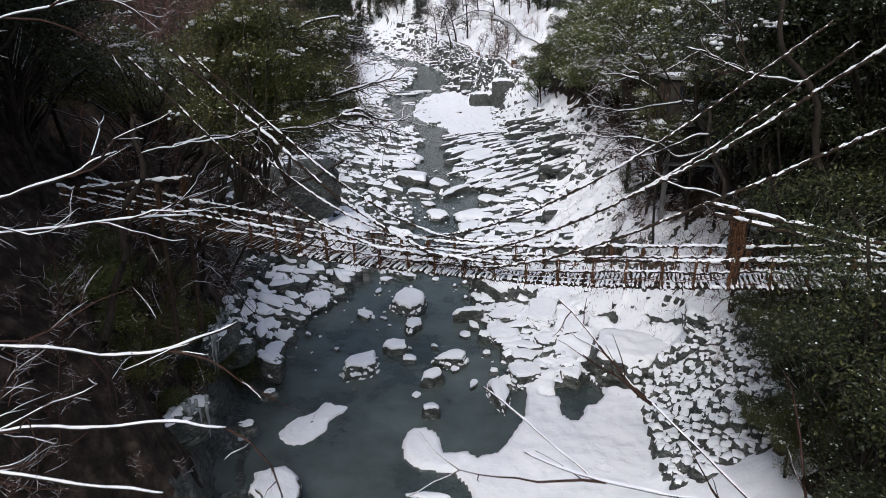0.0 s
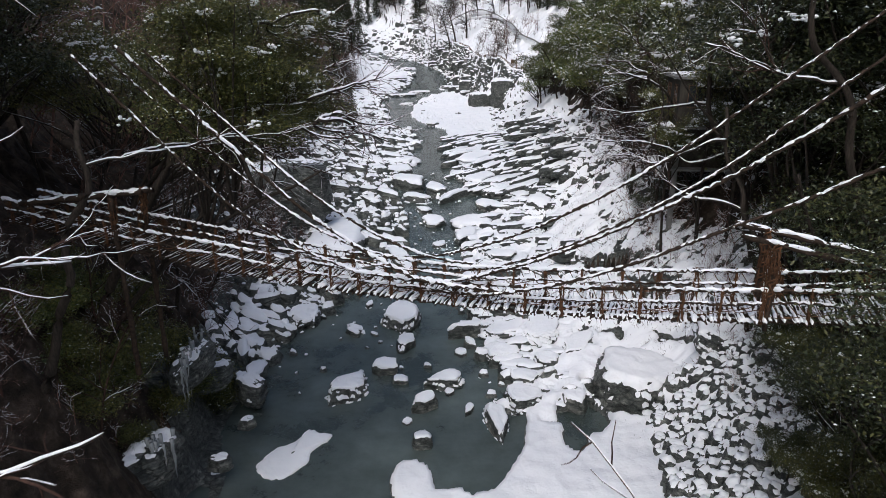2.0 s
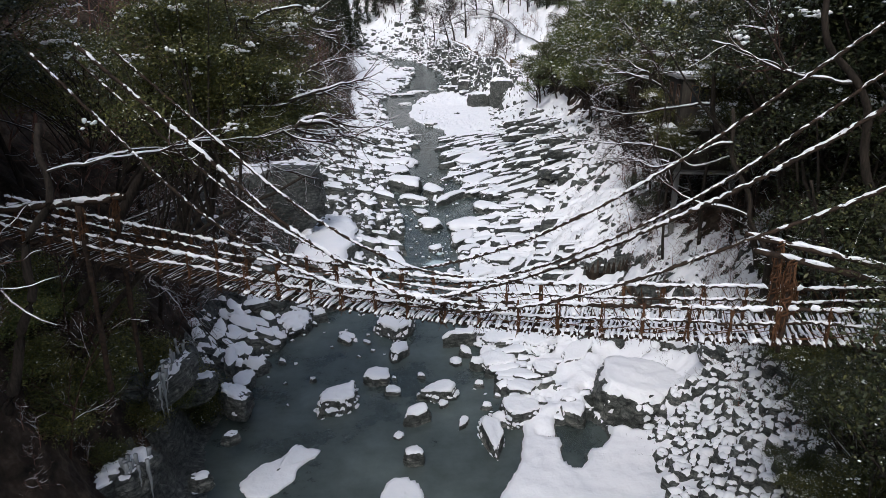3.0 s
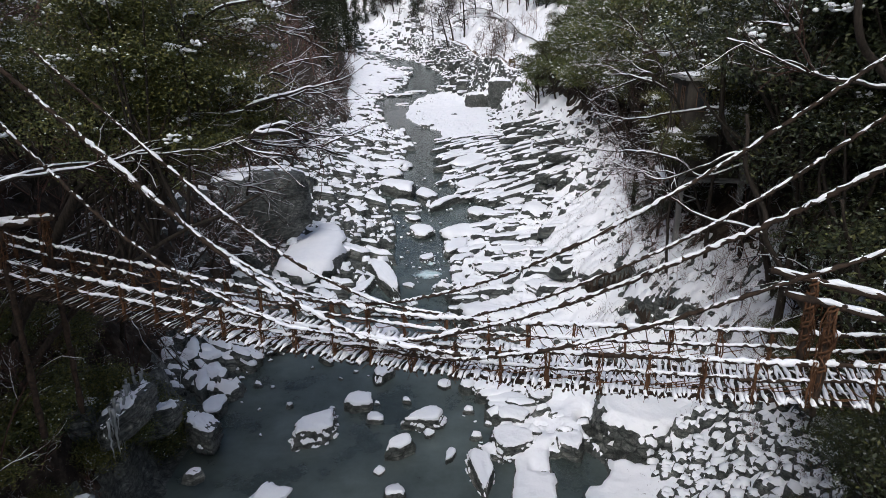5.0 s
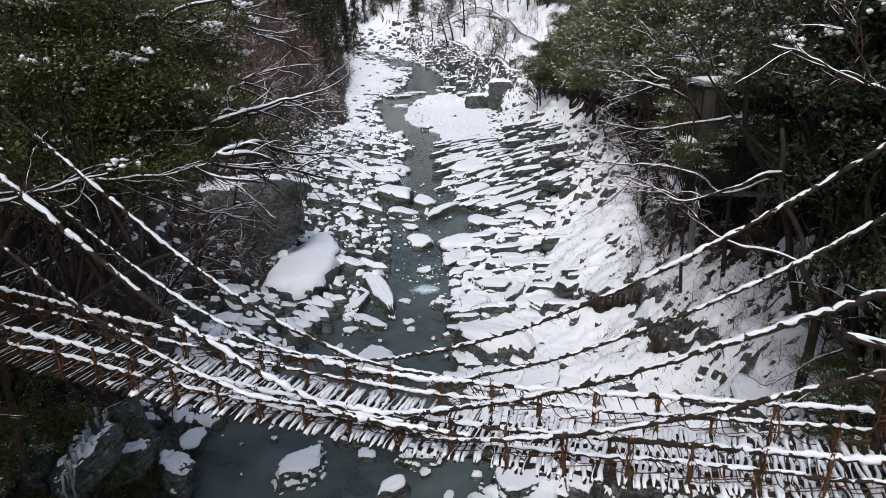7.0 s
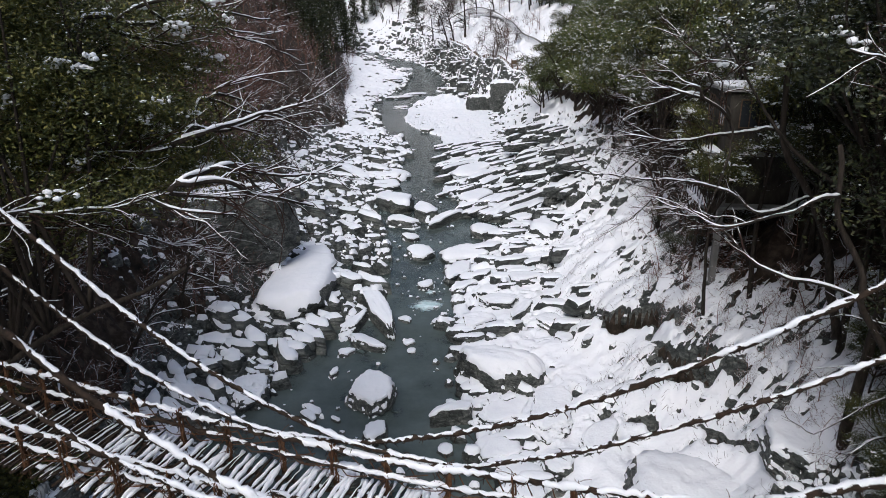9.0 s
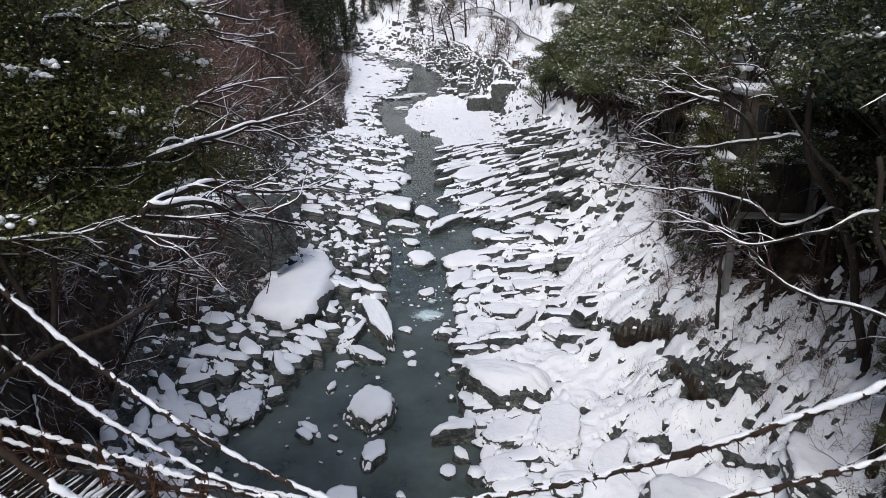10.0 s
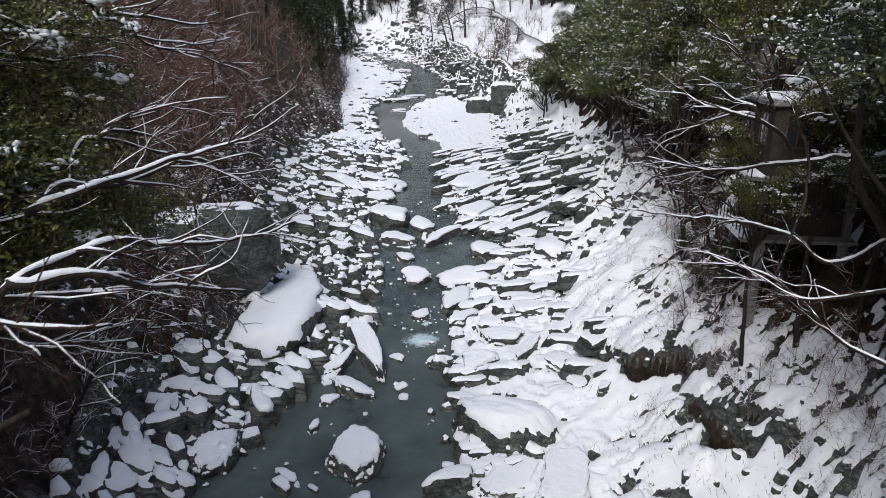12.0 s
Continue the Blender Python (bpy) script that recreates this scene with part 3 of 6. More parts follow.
boulder(1.5, 60.7, 1.9, 1.0, 0.4, 6, 0.1, 0.68)
boulder(-1.4, 61.1, 1.3, 0.9, 0.3, -57, -0.1, 0.81)
boulder(-0.9, 57.8, 1.0, 0.6, 0.3, 45, -0.0, 0.92)
boulder(-0.7, 56.6, 0.8, 0.7, 0.2, 48, 0.1, 0.79)
boulder(2.9, 70.0, 5.2, 2.1, 1.0, 72, -0.1, 0.74)
boulder(3.4, 66.6, 3.3, 1.4, 0.8, 51, -0.1, 0.67)
boulder(4.3, 59.8, 2.9, 2.6, 1.0, -9, -0.0, 0.79)
boulder(7.5, 60.7, 4.6, 1.0, 0.9, 63, -0.0, 0.85)
boulder(9.7, 59.0, 2.5, 1.9, 0.7, -57, -0.1, 0.78)
boulder(5.3, 52.2, 6.2, 3.6, 2.4, -12, 0.0, 0.79, lift=-0.5)
boulder(2.2, 48.4, 3.2, 1.7, 1.3, 27, 0.2, 0.71)
boulder(7.6, 47.0, 2.7, 2.3, 1.1, 3, -0.0, 0.79)
boulder(11.4, 54.8, 1.3, 0.9, 0.6, 36, 0.2, 0.77)
boulder(2.8, 51.8, 1.0, 0.9, 0.6, 36, 0.0, 0.72)
boulder(6.0, 82.3, 4.0, 3.0, 1.0, -78, 0.0, 0.76)
boulder(10.9, 86.4, 4.2, 3.5, 0.8, 24, -0.1, 0.71)
boulder(10.0, 84.1, 4.0, 1.5, 0.7, 48, -0.1, 0.67)
boulder(12.0, 79.7, 6.2, 3.5, 2.2, 69, -0.1, 0.74)
boulder(1.8, 87.0, 6.9, 1.8, 1.2, 54, 0.0, 0.72)
boulder(-0.6, 89.3, 5.9, 2.7, 1.6, -75, 0.1, 0.68)
boulder(-4.4, 93.6, 7.6, 4.6, 1.9, -63, -0.0, 0.72)
boulder(-3.0, 85.9, 4.5, 3.1, 1.1, -45, -0.2, 0.69)
boulder(-6.3, 103.8, 4.7, 4.4, 1.1, 81, 0.0, 0.73)
boulder(-6.7, 110.0, 6.3, 5.9, 1.2, -21, -0.0, 0.79)
boulder(-12.7, 111.3, 17.8, 3.0, 1.2, -63, -0.1, 0.83)
boulder(5.6, 95.4, 8.0, 4.3, 1.3, 72, -0.1, 0.76)
boulder(8.3, 92.5, 6.3, 2.2, 0.9, 75, -0.2, 0.70)
boulder(6.2, 110.7, 11.3, 4.5, 1.0, 63, -0.1, 0.63)
boulder(2.7, 102.6, 6.2, 2.3, 0.6, 75, -0.0, 0.69)
boulder(-0.6, 75.8, 3.5, 2.5, 0.9, -72, 0.1, 0.80)
boulder(-1.9, 80.7, 2.6, 1.6, 0.6, -60, 0.1, 0.77)
boulder(3.9, 75.1, 5.3, 4.5, 1.0, -15, -0.2, 0.70)
boulder(7.3, 72.1, 2.6, 1.3, 0.5, 18, -0.1, 0.67)
boulder(8.0, 69.7, 3.0, 1.5, 0.7, 3, -0.0, 0.74)
boulder(5.8, 65.2, 2.8, 1.5, 0.6, 6, -0.2, 0.67)
boulder(6.0, 62.8, 3.1, 1.8, 0.7, 3, -0.0, 0.71)
boulder(10.4, 63.1, 2.3, 1.2, 0.6, 33, 0.1, 0.71)
boulder(8.9, 66.9, 3.6, 2.1, 0.5, 3, -0.1, 0.66)
boulder(10.1, 56.5, 1.7, 1.5, 0.6, 69, 0.1, 0.75)
boulder(11.6, 55.9, 1.7, 0.4, 0.6, 27, -0.1, 0.55)
boulder(4.7, 49.6, 1.1, 0.9, 0.5, 51, -0.1, 0.87)
boulder(4.5, 47.7, 2.8, 0.9, 0.6, -6, -0.1, 0.70)
boulder(-5.6, 40.2, 3.9, 2.3, 1.2, 60, 0.0, 0.84)
boulder(-3.6, 43.1, 2.0, 1.6, 0.9, 18, 0.0, 0.71)
boulder(-2.3, 46.6, 2.4, 1.3, 0.9, 75, 0.1, 0.72)
boulder(0.4, 41.1, 2.7, 1.7, 1.0, 21, 0.2, 0.75)
boulder(-0.7, 38.3, 2.3, 1.0, 1.2, 27, 0.1, 0.77)
boulder(-0.7, 34.5, 1.3, 1.3, 1.0, -36, -0.2, 0.70)
boulder(3.6, 36.4, 3.7, 1.5, 1.0, -87, -0.2, 0.68)
boulder(5.4, 38.6, 2.7, 2.3, 1.2, 57, 0.1, 0.75)
boulder(5.7, 41.3, 2.2, 1.5, 0.9, -9, 0.1, 0.69)
boulder(8.6, 38.6, 2.2, 1.9, 1.0, -78, -0.2, 0.64)
boulder(12.6, 39.9, 6.2, 5.5, 2.3, 63, 0.1, 0.91, limit=0.62, lift=-0.8)
boulder(17.6, 39.9, 4.7, 3.1, 1.6, 66, 0.1, 0.85, lift=-0.3)
boulder(-12.2, 42.6, 3.3, 2.1, 0.8, -84, -0.1, 0.77)
boulder(2.0, 38.0, 1.5, 0.6, 0.4, 75, 0.1, 0.77)
boulder(-2.4, 41.6, 1.2, 1.0, 0.5, -18, 0.0, 0.79)
boulder(0.8, 40.0, 0.7, 0.6, 0.4, 45, 0.1, 0.80)
boulder(1.7, 45.4, 1.0, 1.0, 0.4, 69, -0.1, 0.86)
boulder(-0.6, 43.5, 0.8, 0.5, 0.4, -48, -0.5, 0.55)
boulder(-1.7, 36.7, 0.6, 0.5, 0.3, 60, -0.0, 0.95)
boulder(-6.3, 49.2, 2.0, 0.8, 0.4, -42, 0.1, 0.88)
boulder(-15.5, 51.2, 6.8, 2.5, 1.1, -48, 0.1, 0.73)
boulder(-14.7, 56.9, 3.5, 2.9, 0.9, 30, 0.1, 0.84)
boulder(-10.6, 50.8, 5.0, 3.6, 1.1, -90, -0.0, 0.76)
boulder(-11.8, 47.8, 2.5, 1.6, 0.6, -15, 0.1, 0.75)
boulder(7.8, 48.0, 5.6, 2.6, 0.8, 78, 0.0, 0.72)
boulder(4.6, 44.9, 2.6, 2.3, 0.7, 51, 0.1, 0.70)
boulder(7.6, 43.4, 1.8, 1.7, 0.7, 45, -0.1, 0.81)
boulder(10.2, 45.2, 4.1, 1.6, 0.7, 51, -0.0, 0.61)
boulder(5.3, 48.6, 3.8, 2.5, 0.7, 51, 0.1, 0.69)
boulder(-8.2, 26.8, 4.1, 2.5, 1.3, -60, -0.1, 0.74)
boulder(-0.7, 26.6, 2.3, 0.7, 0.7, 0, -0.1, 0.65)
boulder(-10.4, 50.7, 4.3, 2.7, 1.2, -57, 0.1, 0.74)
boulder(-14.7, 48.5, 4.5, 1.8, 1.0, -6, -0.0, 0.67)
boulder(-13.9, 54.1, 2.4, 1.7, 0.7, -9, -0.1, 0.79)
boulder(-12.2, 55.5, 2.5, 1.0, 0.6, -9, 0.1, 0.70)
boulder(-10.7, 53.6, 2.8, 1.0, 0.6, -9, 0.2, 0.76)
boulder(-15.4, 60.5, 1.8, 1.5, 0.6, -24, -0.1, 0.79)
boulder_count[0] = 196
slab = boulder(-10.4, 66.3, 13.0, 5.6, 2.1, 88, -0.1, 0.92)
tagged(slab, "huge flat-topped schist ledge under an unbroken snow sheet", "boulder", "boulders in the river bed")
# patchy rocks along the foot of the left cliff
for x, y, z, l, w, h, yaw in ((-13.1, 34.4, 5.0, 6.4, 2.6, 2.0, 84), (-13.0, 28.6, 3.2, 5.0, 3.2, 2.3, 70), (-13.2, 37.6, 2.6, 3.8, 2.4, 1.6, 60), (-11.6, 38.8, 1.0, 4.6, 2.4, 1.6, -40), (-10.9, 31.2, 1.2, 1.9, 1.2, 0.7, 10), (-10.6, 34.8, 1.2, 1.6, 1.1, 0.6, 30)):
    boulder(x, y, l, w, h, yaw, 0.1, 0.72, 0.86, z - max(float(water_z(y)) - 0.05, ground_z(x, y) + 0.12))


# ---- loose stones: a few shapes, each with its cap of snow, strewn over the banks ----
def strewn(name, label, places, variants=7, limit=0.62):
    """Many small snow-capped stones as one rock mesh and one snow mesh."""
    shapes = []
    for k in range(variants):
        v, f = stone_shape(1.0, 0.8, 0.42, 900 + k, unit_sphere(2))
        shapes.append((v, f, snow_on(v, f, 0.14, 900 + k, limit)[0]))
    rock, snow = Geo(), Geo()
    rng = np.random.default_rng(5)
    for x, y, z, w in places:
        v, f, c = shapes[rng.integers(variants)]
        tall = 1.2 if x < -4 and y < 90 else 1.0
        a = rng.uniform(-0.7, 0.7)
        r = np.array([[math.cos(a), -math.sin(a), 0], [math.sin(a), math.cos(a), 0], [rng.uniform(-0.15, 0.15), rng.uniform(-0.15, 0.15), 1]])
        size = w * np.array([1, rng.uniform(0.7, 1.2), tall * rng.uniform(0.8, 1.3)])
        rock.add((v * size) @ r.T + (x, y, z), f)
        snow.add((c * size) @ r.T + (x, y, z), f)
    ob = empty(name)
    tagged(ob, label, "stones", kind="stuff")
    part("rocks", rock, ROCK, ob)
    part("snow_caps", snow, SNOW, ob, "white snow caps")
    return ob


rng = np.random.default_rng(12)
places = []
for _ in range(5200):
    y = 44 + 105 * rng.random() ** 1.25
    u = rng.random()
    lo, hi = float(foot_l(y)) - 1, float(shore_l(y)) + 1.2
    x = hi + (lo - hi) * u
    if len(places) < 1500 and (y > 62 or x > -6 or rng.random() < 0.4) and fbm(np.array([x * 0.3]), np.array([y * 0.3]), 2, 81)[0] > -0.25:
        places.append((x, y, max(ground_z(x, y), float(water_z(y)) - 0.1) - 0.03, 0.35 + 1.3 * rng.random() ** 3 + 0.004 * y))
for _ in range(420):
    y = 38 + 70 * rng.random()
    lo, hi = float(shore_r(y)) - 1.5, float(shore_r(y)) + 5
    x = lo + (hi - lo) * rng.random()
    places.append((x, y, max(ground_z(x, y), float(water_z(y)) - 0.1) - 0.03, 0.3 + 1.4 * rng.random() ** 3))
for _ in range(150):
    y = 40 + 62 * rng.random()
    lo, hi = float(shore_l(y)), float(shore_r(y))
    x = lo + (hi - lo) * rng.random()
    places.append((x, y, float(water_z(y)) - 0.07, 0.25 + 0.5 * rng.random() ** 2))
strewn("loose_stones", "angular grey river stones half covered in snow", places, 9, 0.74)
riprap = []
for _ in range(700):
    x, y = rng.uniform(10.5, 19.0), rng.uniform(26, 38)
    if x > 11.2 + 0.12 * (y - 27):
        riprap.append((x, y, ground_z(x, y) + 0.12, 0.55 + 0.55 * rng.random()))
strewn("bank_stones", "stacked grey bank stones with snow between them", riprap)


bluff_stones = []
for _ in range(3000):
    y = rng.uniform(186, 352)
    x = float(foot_r(y)) + rng.uniform(-2.5, 6.5)
    bluff_stones.append((x, y, ground_z(x, y) - 0.15, 0.5 + 1.3 * rng.random() ** 2))
strewn("bluff_rocks", "jumbled dark rocks of a bluff with snow on every ledge", bluff_stones)


far_stones = []
for _ in range(620):
    y = rng.uniform(138, 350)
    side = rng.random() < 0.55
    a, b = (float(shore_l(y)), float(foot_l(y))) if side else (float(shore_r(y)), float(foot_r(y)))
    if not side and y < 226 and rng.random() < 0.9:
        continue
    x = a + (b - a) * rng.random() ** (5 if side else 1.2) + rng.normal(0, 0.8)
    far_stones.append((x, y, max(ground_z(x, y), float(water_z(y))) - 0.15, 0.7 + 2.2 * rng.random() ** 2.5))
for _ in range(70):
    x, y = rng.uniform(-36, -8), rng.uniform(316, 330)
    far_stones.append((x, y, max(ground_z(x, y), float(water_z(y))) - 0.1, 0.8 + 1.8 * rng.random() ** 2))
for _ in range(260):
    x, y = rng.uniform(-44, -8), rng.uniform(340, 372)
    far_stones.append((x, y, ground_z(x, y) - 0.2, 1.2 + 3 * rng.random() ** 2))
strewn("shore_rocks", "dark snow-capped rocks along the far shores", far_stones)
slope_stones = []
for _ in range(900):
    y = 56 + 140 * rng.random() ** 1.3
    x = float(foot_l(y)) - rng.uniform(-1.0, 6.0)
    slope_stones.append((x, y, ground_z(x, y) - 0.08, 0.3 + 1.0 * rng.random() ** 2.5))
for _ in range(190):
    y = rng.uniform(41, 66)
    x = float(foot_r(y)) + rng.uniform(1, 10)
    slope_stones.append((x, y, ground_z(x, y) - 0.03, 0.25 + 0.6 * rng.random() ** 2))
for _ in range(300):
    y = rng.uniform(74, 114)
    x = float(foot_r(y)) + rng.uniform(0.5, 9.5)
    slope_stones.append((x, y, ground_z(x, y) + 0.05, 0.5 + 1.5 * rng.random() ** 2.2))
for _ in range(420):
    y = rng.uniform(92, 178)
    x = float(foot_r(y)) + rng.uniform(-3, 6.5)
    slope_stones.append((x, y, ground_z(x, y) - 0.05, 0.4 + 1.5 * rng.random() ** 2.5))
strewn("slope_rubble", "brown-grey rubble with thin snow on the steep slope", slope_stones, 7, 0.7)
for x, y, w, l, h, yaw in ((-12.5, 225, 9, 5, 0.7, 35), (-7.5, 234, 8, 5, 0.6, 35), (-10.6, 203, 4, 3.5, 0.6, 0), (-14.5, 294, 7, 4, 0.8, 0), (-21, 226, 6, 7, 1.4, 20), (-17.7, 261, 8, 9, 1.6, 10), (-2, 158, 3, 3, 0.9, 0), (-18.8, 177, 6, 6, 1.5, 0), (12.5, 196, 9, 6, 4.5, 15), (17.5, 190, 7, 6, 5.0, -10), (2, 243, 6, 6, 1.5, 10)):
    boulder(x, y, l, w, h, yaw + 90, 0.0, 0.93 if h > 3 else 0.78)


# ---- slabs of layered rock that make up the banks ----
def slab_kind(k, limit=0.6):
    ob = empty("flat_boulder")
    tagged(ob, "long tilted block of layered dark schist, snow on top", "boulder", "flat boulders along the banks")
    v, f = block_shape(1.0, 0.42, 0.26, 700 + k, 0.1 * math.sin(k), 0.86, SPH2)
    part("rock", Geo().add(v, f), ROCK, ob)
    part("snow_cap", Geo().add(*snow_on(v, f, 0.07, 700 + k, limit)), SNOW, ob, "smooth white snow")
    return ob


slabs = [slab_kind(k) for k in range(7)]
bare_slabs = [slab_kind(k, 0.76) for k in range(10, 16)]
slab_first = set()


def lay_slab(x, y, length, yaw, dip, lift=0.0, wide=1.0, tall=1.0, kinds=slabs):
    ob = kinds[int(rng.integers(len(kinds)))]
    z = max(ground_z(x, y), float(water_z(y)) - 0.15) + lift
    m = pose(x, y, z, dip, 0, yaw) @ Matrix.Diagonal((length, length * wide, length ** 0.7 * tall, 1))
    if ob.name not in slab_first:
        slab_first.add(ob.name)
        ob.matrix_basis = m
    else:
        copy_thing(ob, m @ Matrix.Diagonal((1 / ob.scale[0], 1 / ob.scale[1], 1 / ob.scale[2], 1)))


rng = np.random.default_rng(21)


def ledges(name, label, items, variants=8):
    """Tilted beds of rock past counting, as one rock mesh and one snow mesh: items of (x, y, length, yaw, dip, wide, tall)."""
    shapes = []
    for k in range(variants):
        v, f = block_shape(1.0, 0.42, 0.26, 760 + k, 0.0, 0.9, SPH2)
        shapes.append((v, f, snow_on(v, f, 0.05, 760 + k, 0.55)[0]))
    rock, snow = Geo(), Geo()
    for x, y, length, yaw, dip, wide, tall in items:
        v, f, c = shapes[int(rng.integers(variants))]
        z = max(ground_z(x, y), float(water_z(y)) - 0.15) + 0.1
        m = np.array(pose(x, y, z, dip, 0, yaw))
        size = np.array([length, length * wide, length ** 0.7 * tall])
        rock.add((v * size) @ m[:3, :3].T + m[:3, 3], f)
        snow.add((c * size) @ m[:3, :3].T + m[:3, 3], f)
    ob = empty(name)
    tagged(ob, label, "rock ledges", kind="stuff")
    part("rocks", rock, ROCK, ob, smooth=False)
    part("snow_caps", snow, SNOW, ob, "white snow on every ledge")


beds = []
for _ in range(210):
    y = rng.uniform(88, 140)
    x = float(shore_r(y)) + rng.uniform(-0.5, 1) * 1.5 + rng.random() * (float(foot_r(y)) + 5 - float(shore_r(y)))
    beds.append((x, y, rng.uniform(4, 12), rng.normal(48, 7), rng.uniform(-14, 0), rng.uniform(0.25, 0.5), rng.uniform(0.35, 0.65)))
ledges("rock_ledges", "long tilted beds of dark schist with snow on each step", beds)
for _ in range(60):
    y = rng.uniform(56, 90)
    x = float(shore_r(y)) + rng.random() * (float(foot_r(y)) + 2 - float(shore_r(y)))
    lay_slab(x, y, rng.uniform(1.6, 4), rng.normal(8, 16), rng.uniform(-10, 4), 0.0, rng.uniform(0.9, 1.5), 0.9)
for _ in range(22):
    y = rng.uniform(38, 56)
    x = float(shore_r(y)) + rng.uniform(0.3, 5)
    lay_slab(x, y, rng.uniform(1.4, 3), rng.normal(0, 22), rng.uniform(-8, 5), 0.05, rng.uniform(1.0, 1.6), 0.9)
for _ in range(95):
    y = rng.uniform(66, 132)
    hi, lo = float(shore_l(y)) + 0.5, float(foot_l(y)) + 1
    lay_slab(hi + (lo - hi) * rng.random(), y, rng.uniform(1.8, 6), rng.normal(-48, 12), rng.uniform(-10, 4), 0.0, rng.uniform(0.6, 1.1), 1.2, bare_slabs)
for _ in range(64):
    y = rng.uniform(44, 61)
    hi, lo = float(shore_l(y)) + 0.3, float(foot_l(y)) + 0.5
    lay_slab(hi + (lo - hi) * rng.random(), y, rng.uniform(1.4, 4.2), rng.normal(-42, 22), rng.uniform(-12, 4), 0.0, rng.uniform(0.7, 1.3), 1.4, bare_slabs)
for _ in range(20):
    y = rng.uniform(192, 310)
    x = float(foot_r(y)) + rng.uniform(-2.5, 3)
    lay_slab(x, y, rng.uniform(3, 7), rng.normal(30, 20), rng.uniform(-10, 4), 0.2, 1.0, 1.8)

cliff = boulder(-17.0, 68.4, 11.5, 6.0, 4.2, 12, 0.0, 0.91, 0.86)
tagged(cliff, "dark brown layered rock face under the wooded slope", "boulder")

# a rock outcrop over the pool on the left, with icicles under its lip
outcrop = boulder(-15.6, 34.6, 5.2, 6.2, 2.8, 12, 0.0, 0.85, 0.93)
outcrop.location.z = 4.6
tagged(outcrop, "dark overhanging rock lip with ice and little snow", "boulder")


def icicle(x, y, z, length, r, seed):
    rng = np.random.default_rng(seed)
    k = 9
    t = np.linspace(0, 1, k)
    pts = np.stack([rng.normal(0, 0.02, k), rng.normal(0, 0.02, k), -length * t], -1)
    ob = new("icicle", tube(Geo(), pts, r * (1 - t) ** 0.8 * (1 + 0.25 * rng.random(k)) + 0.006, 7, 0.3, rng).mesh("icicle", ICE))
    ob.matrix_basis = pose(x, y, z)
    return tagged(ob, "long grey-white icicle hanging from a dark cliff", "icicle", "icicles under the cliff")


rng = np.random.default_rng(8)
for k in range(24):
    u = (k + 0.5 * rng.random()) / 24
    icicle(-13.3 + 0.8 * u + rng.normal(0, 0.15), 36.6 - 4.6 * u + rng.normal(0, 0.15), 6.0 + 0.5 * rng.random(), rng.uniform(0.7, 2.6), rng.uniform(0.03, 0.10), k)
for k in range(10):
    icicle(-12.4 + rng.normal(0, 0.3), 28.2 + rng.normal(0, 0.6), 4.6, rng.uniform(0.9, 2.4), rng.uniform(0.04, 0.12), 60 + k)

# ---- ice floe and white water ----
def floe(x, y, z, l, w, yaw, waist, name, label, mat):
    """A thin raft of snowed-over ice, pinched towards one end, with a ragged rim."""
    g = Geo()
    k = 96
    th = np.arange(k) * 2 * np.pi / k
    u = np.cos(th)
    wide = 0.5 * w * (1 - waist * np.exp(-((u - 0.35) / 0.3) ** 2))
    jag = 1 + 0.10 * vnoise(th * 2.5, th * 0 + x, 4) + 0.05 * vnoise(th * 7, th * 0 + x, 5)
    px, py = 0.5 * l * u * jag + 0.12 * l * np.abs(np.sin(th)) * (u > 0.4), wide * np.sign(np.sin(th)) * np.abs(np.sin(th)) ** 0.7 * jag
    rings = []
    for s, h in ((1.0, -0.08), (1.02, 0.02), (0.98, 0.07), (0.9, 0.10), (0.5, 0.13), (0.05, 0.14)):
        rings.append(np.stack([px * s, py * s, np.full(k, h) + 0.02 * np.sin(5 * th) * s], -1))
    i, j = np.meshgrid(np.arange(5), np.arange(k), indexing="ij")
    g.add(np.concatenate(rings), np.stack([i * k + j, i * k + (j + 1) % k, (i + 1) * k + (j + 1) % k, (i + 1) * k + j], -1).reshape(-1, 4))
    ob = new(name, g.mesh(name, mat))
    ob.matrix_basis = pose(x, y, z, 0, 0, yaw)
    return tagged(ob, label, "ice")


floe(-7.8, 33.6, 0.03, 4.6, 2.5, 60, 0.45, "ice_floe", "snow-covered ice floe on the dark pool", SNOW)
foam_disc = Geo()
th = np.arange(48) * 2 * np.pi / 48
foam_disc.add(np.concatenate([np.zeros((1, 3)), np.stack([np.cos(th), np.sin(th), 0 * th], -1)]), [(0, 1 + k, 1 + (k + 1) % 48) for k in range(48)])
for x, y, sx, sy in ((0.3, 63.8, 3.0, 2.6), (0.5, 66.4, 0.9, 1.1), (2.4, 98.5, 2.2, 1.2), (7.4, 86.5, 1.6, 1.0)):
    ob = new("foam", foam_disc.mesh("foam", FOAM))
    ob.matrix_basis = pose(x, y, float(water_z(y)) + 0.06) @ Matrix.Diagonal((sx, sy, 1, 1))
    tagged(ob, "pale turquoise churned water below a small drop", "foam", kind="stuff")


# ---- the vine bridge ----
AX, NX = Vector((0.956, -0.293, 0)), Vector((0.293, 0.956, 0))
deck_z = curve([-30, -25, -20, -15, -10, -6, -3, 0, 4, 8, 12], [15.0, 14.35, 13.72, 13.25, 13.03, 13.0, 13.08, 13.28, 13.68, 14.1, 14.5])
rail_z = curve([-30, -25, -20, -15, -10.4, -6.4, -2.7, 0.8, 4.5, 8, 12], [15.9, 15.3, 14.72, 14.28, 13.9, 13.82, 14.05, 14.38, 14.75, 15.1, 15.5])
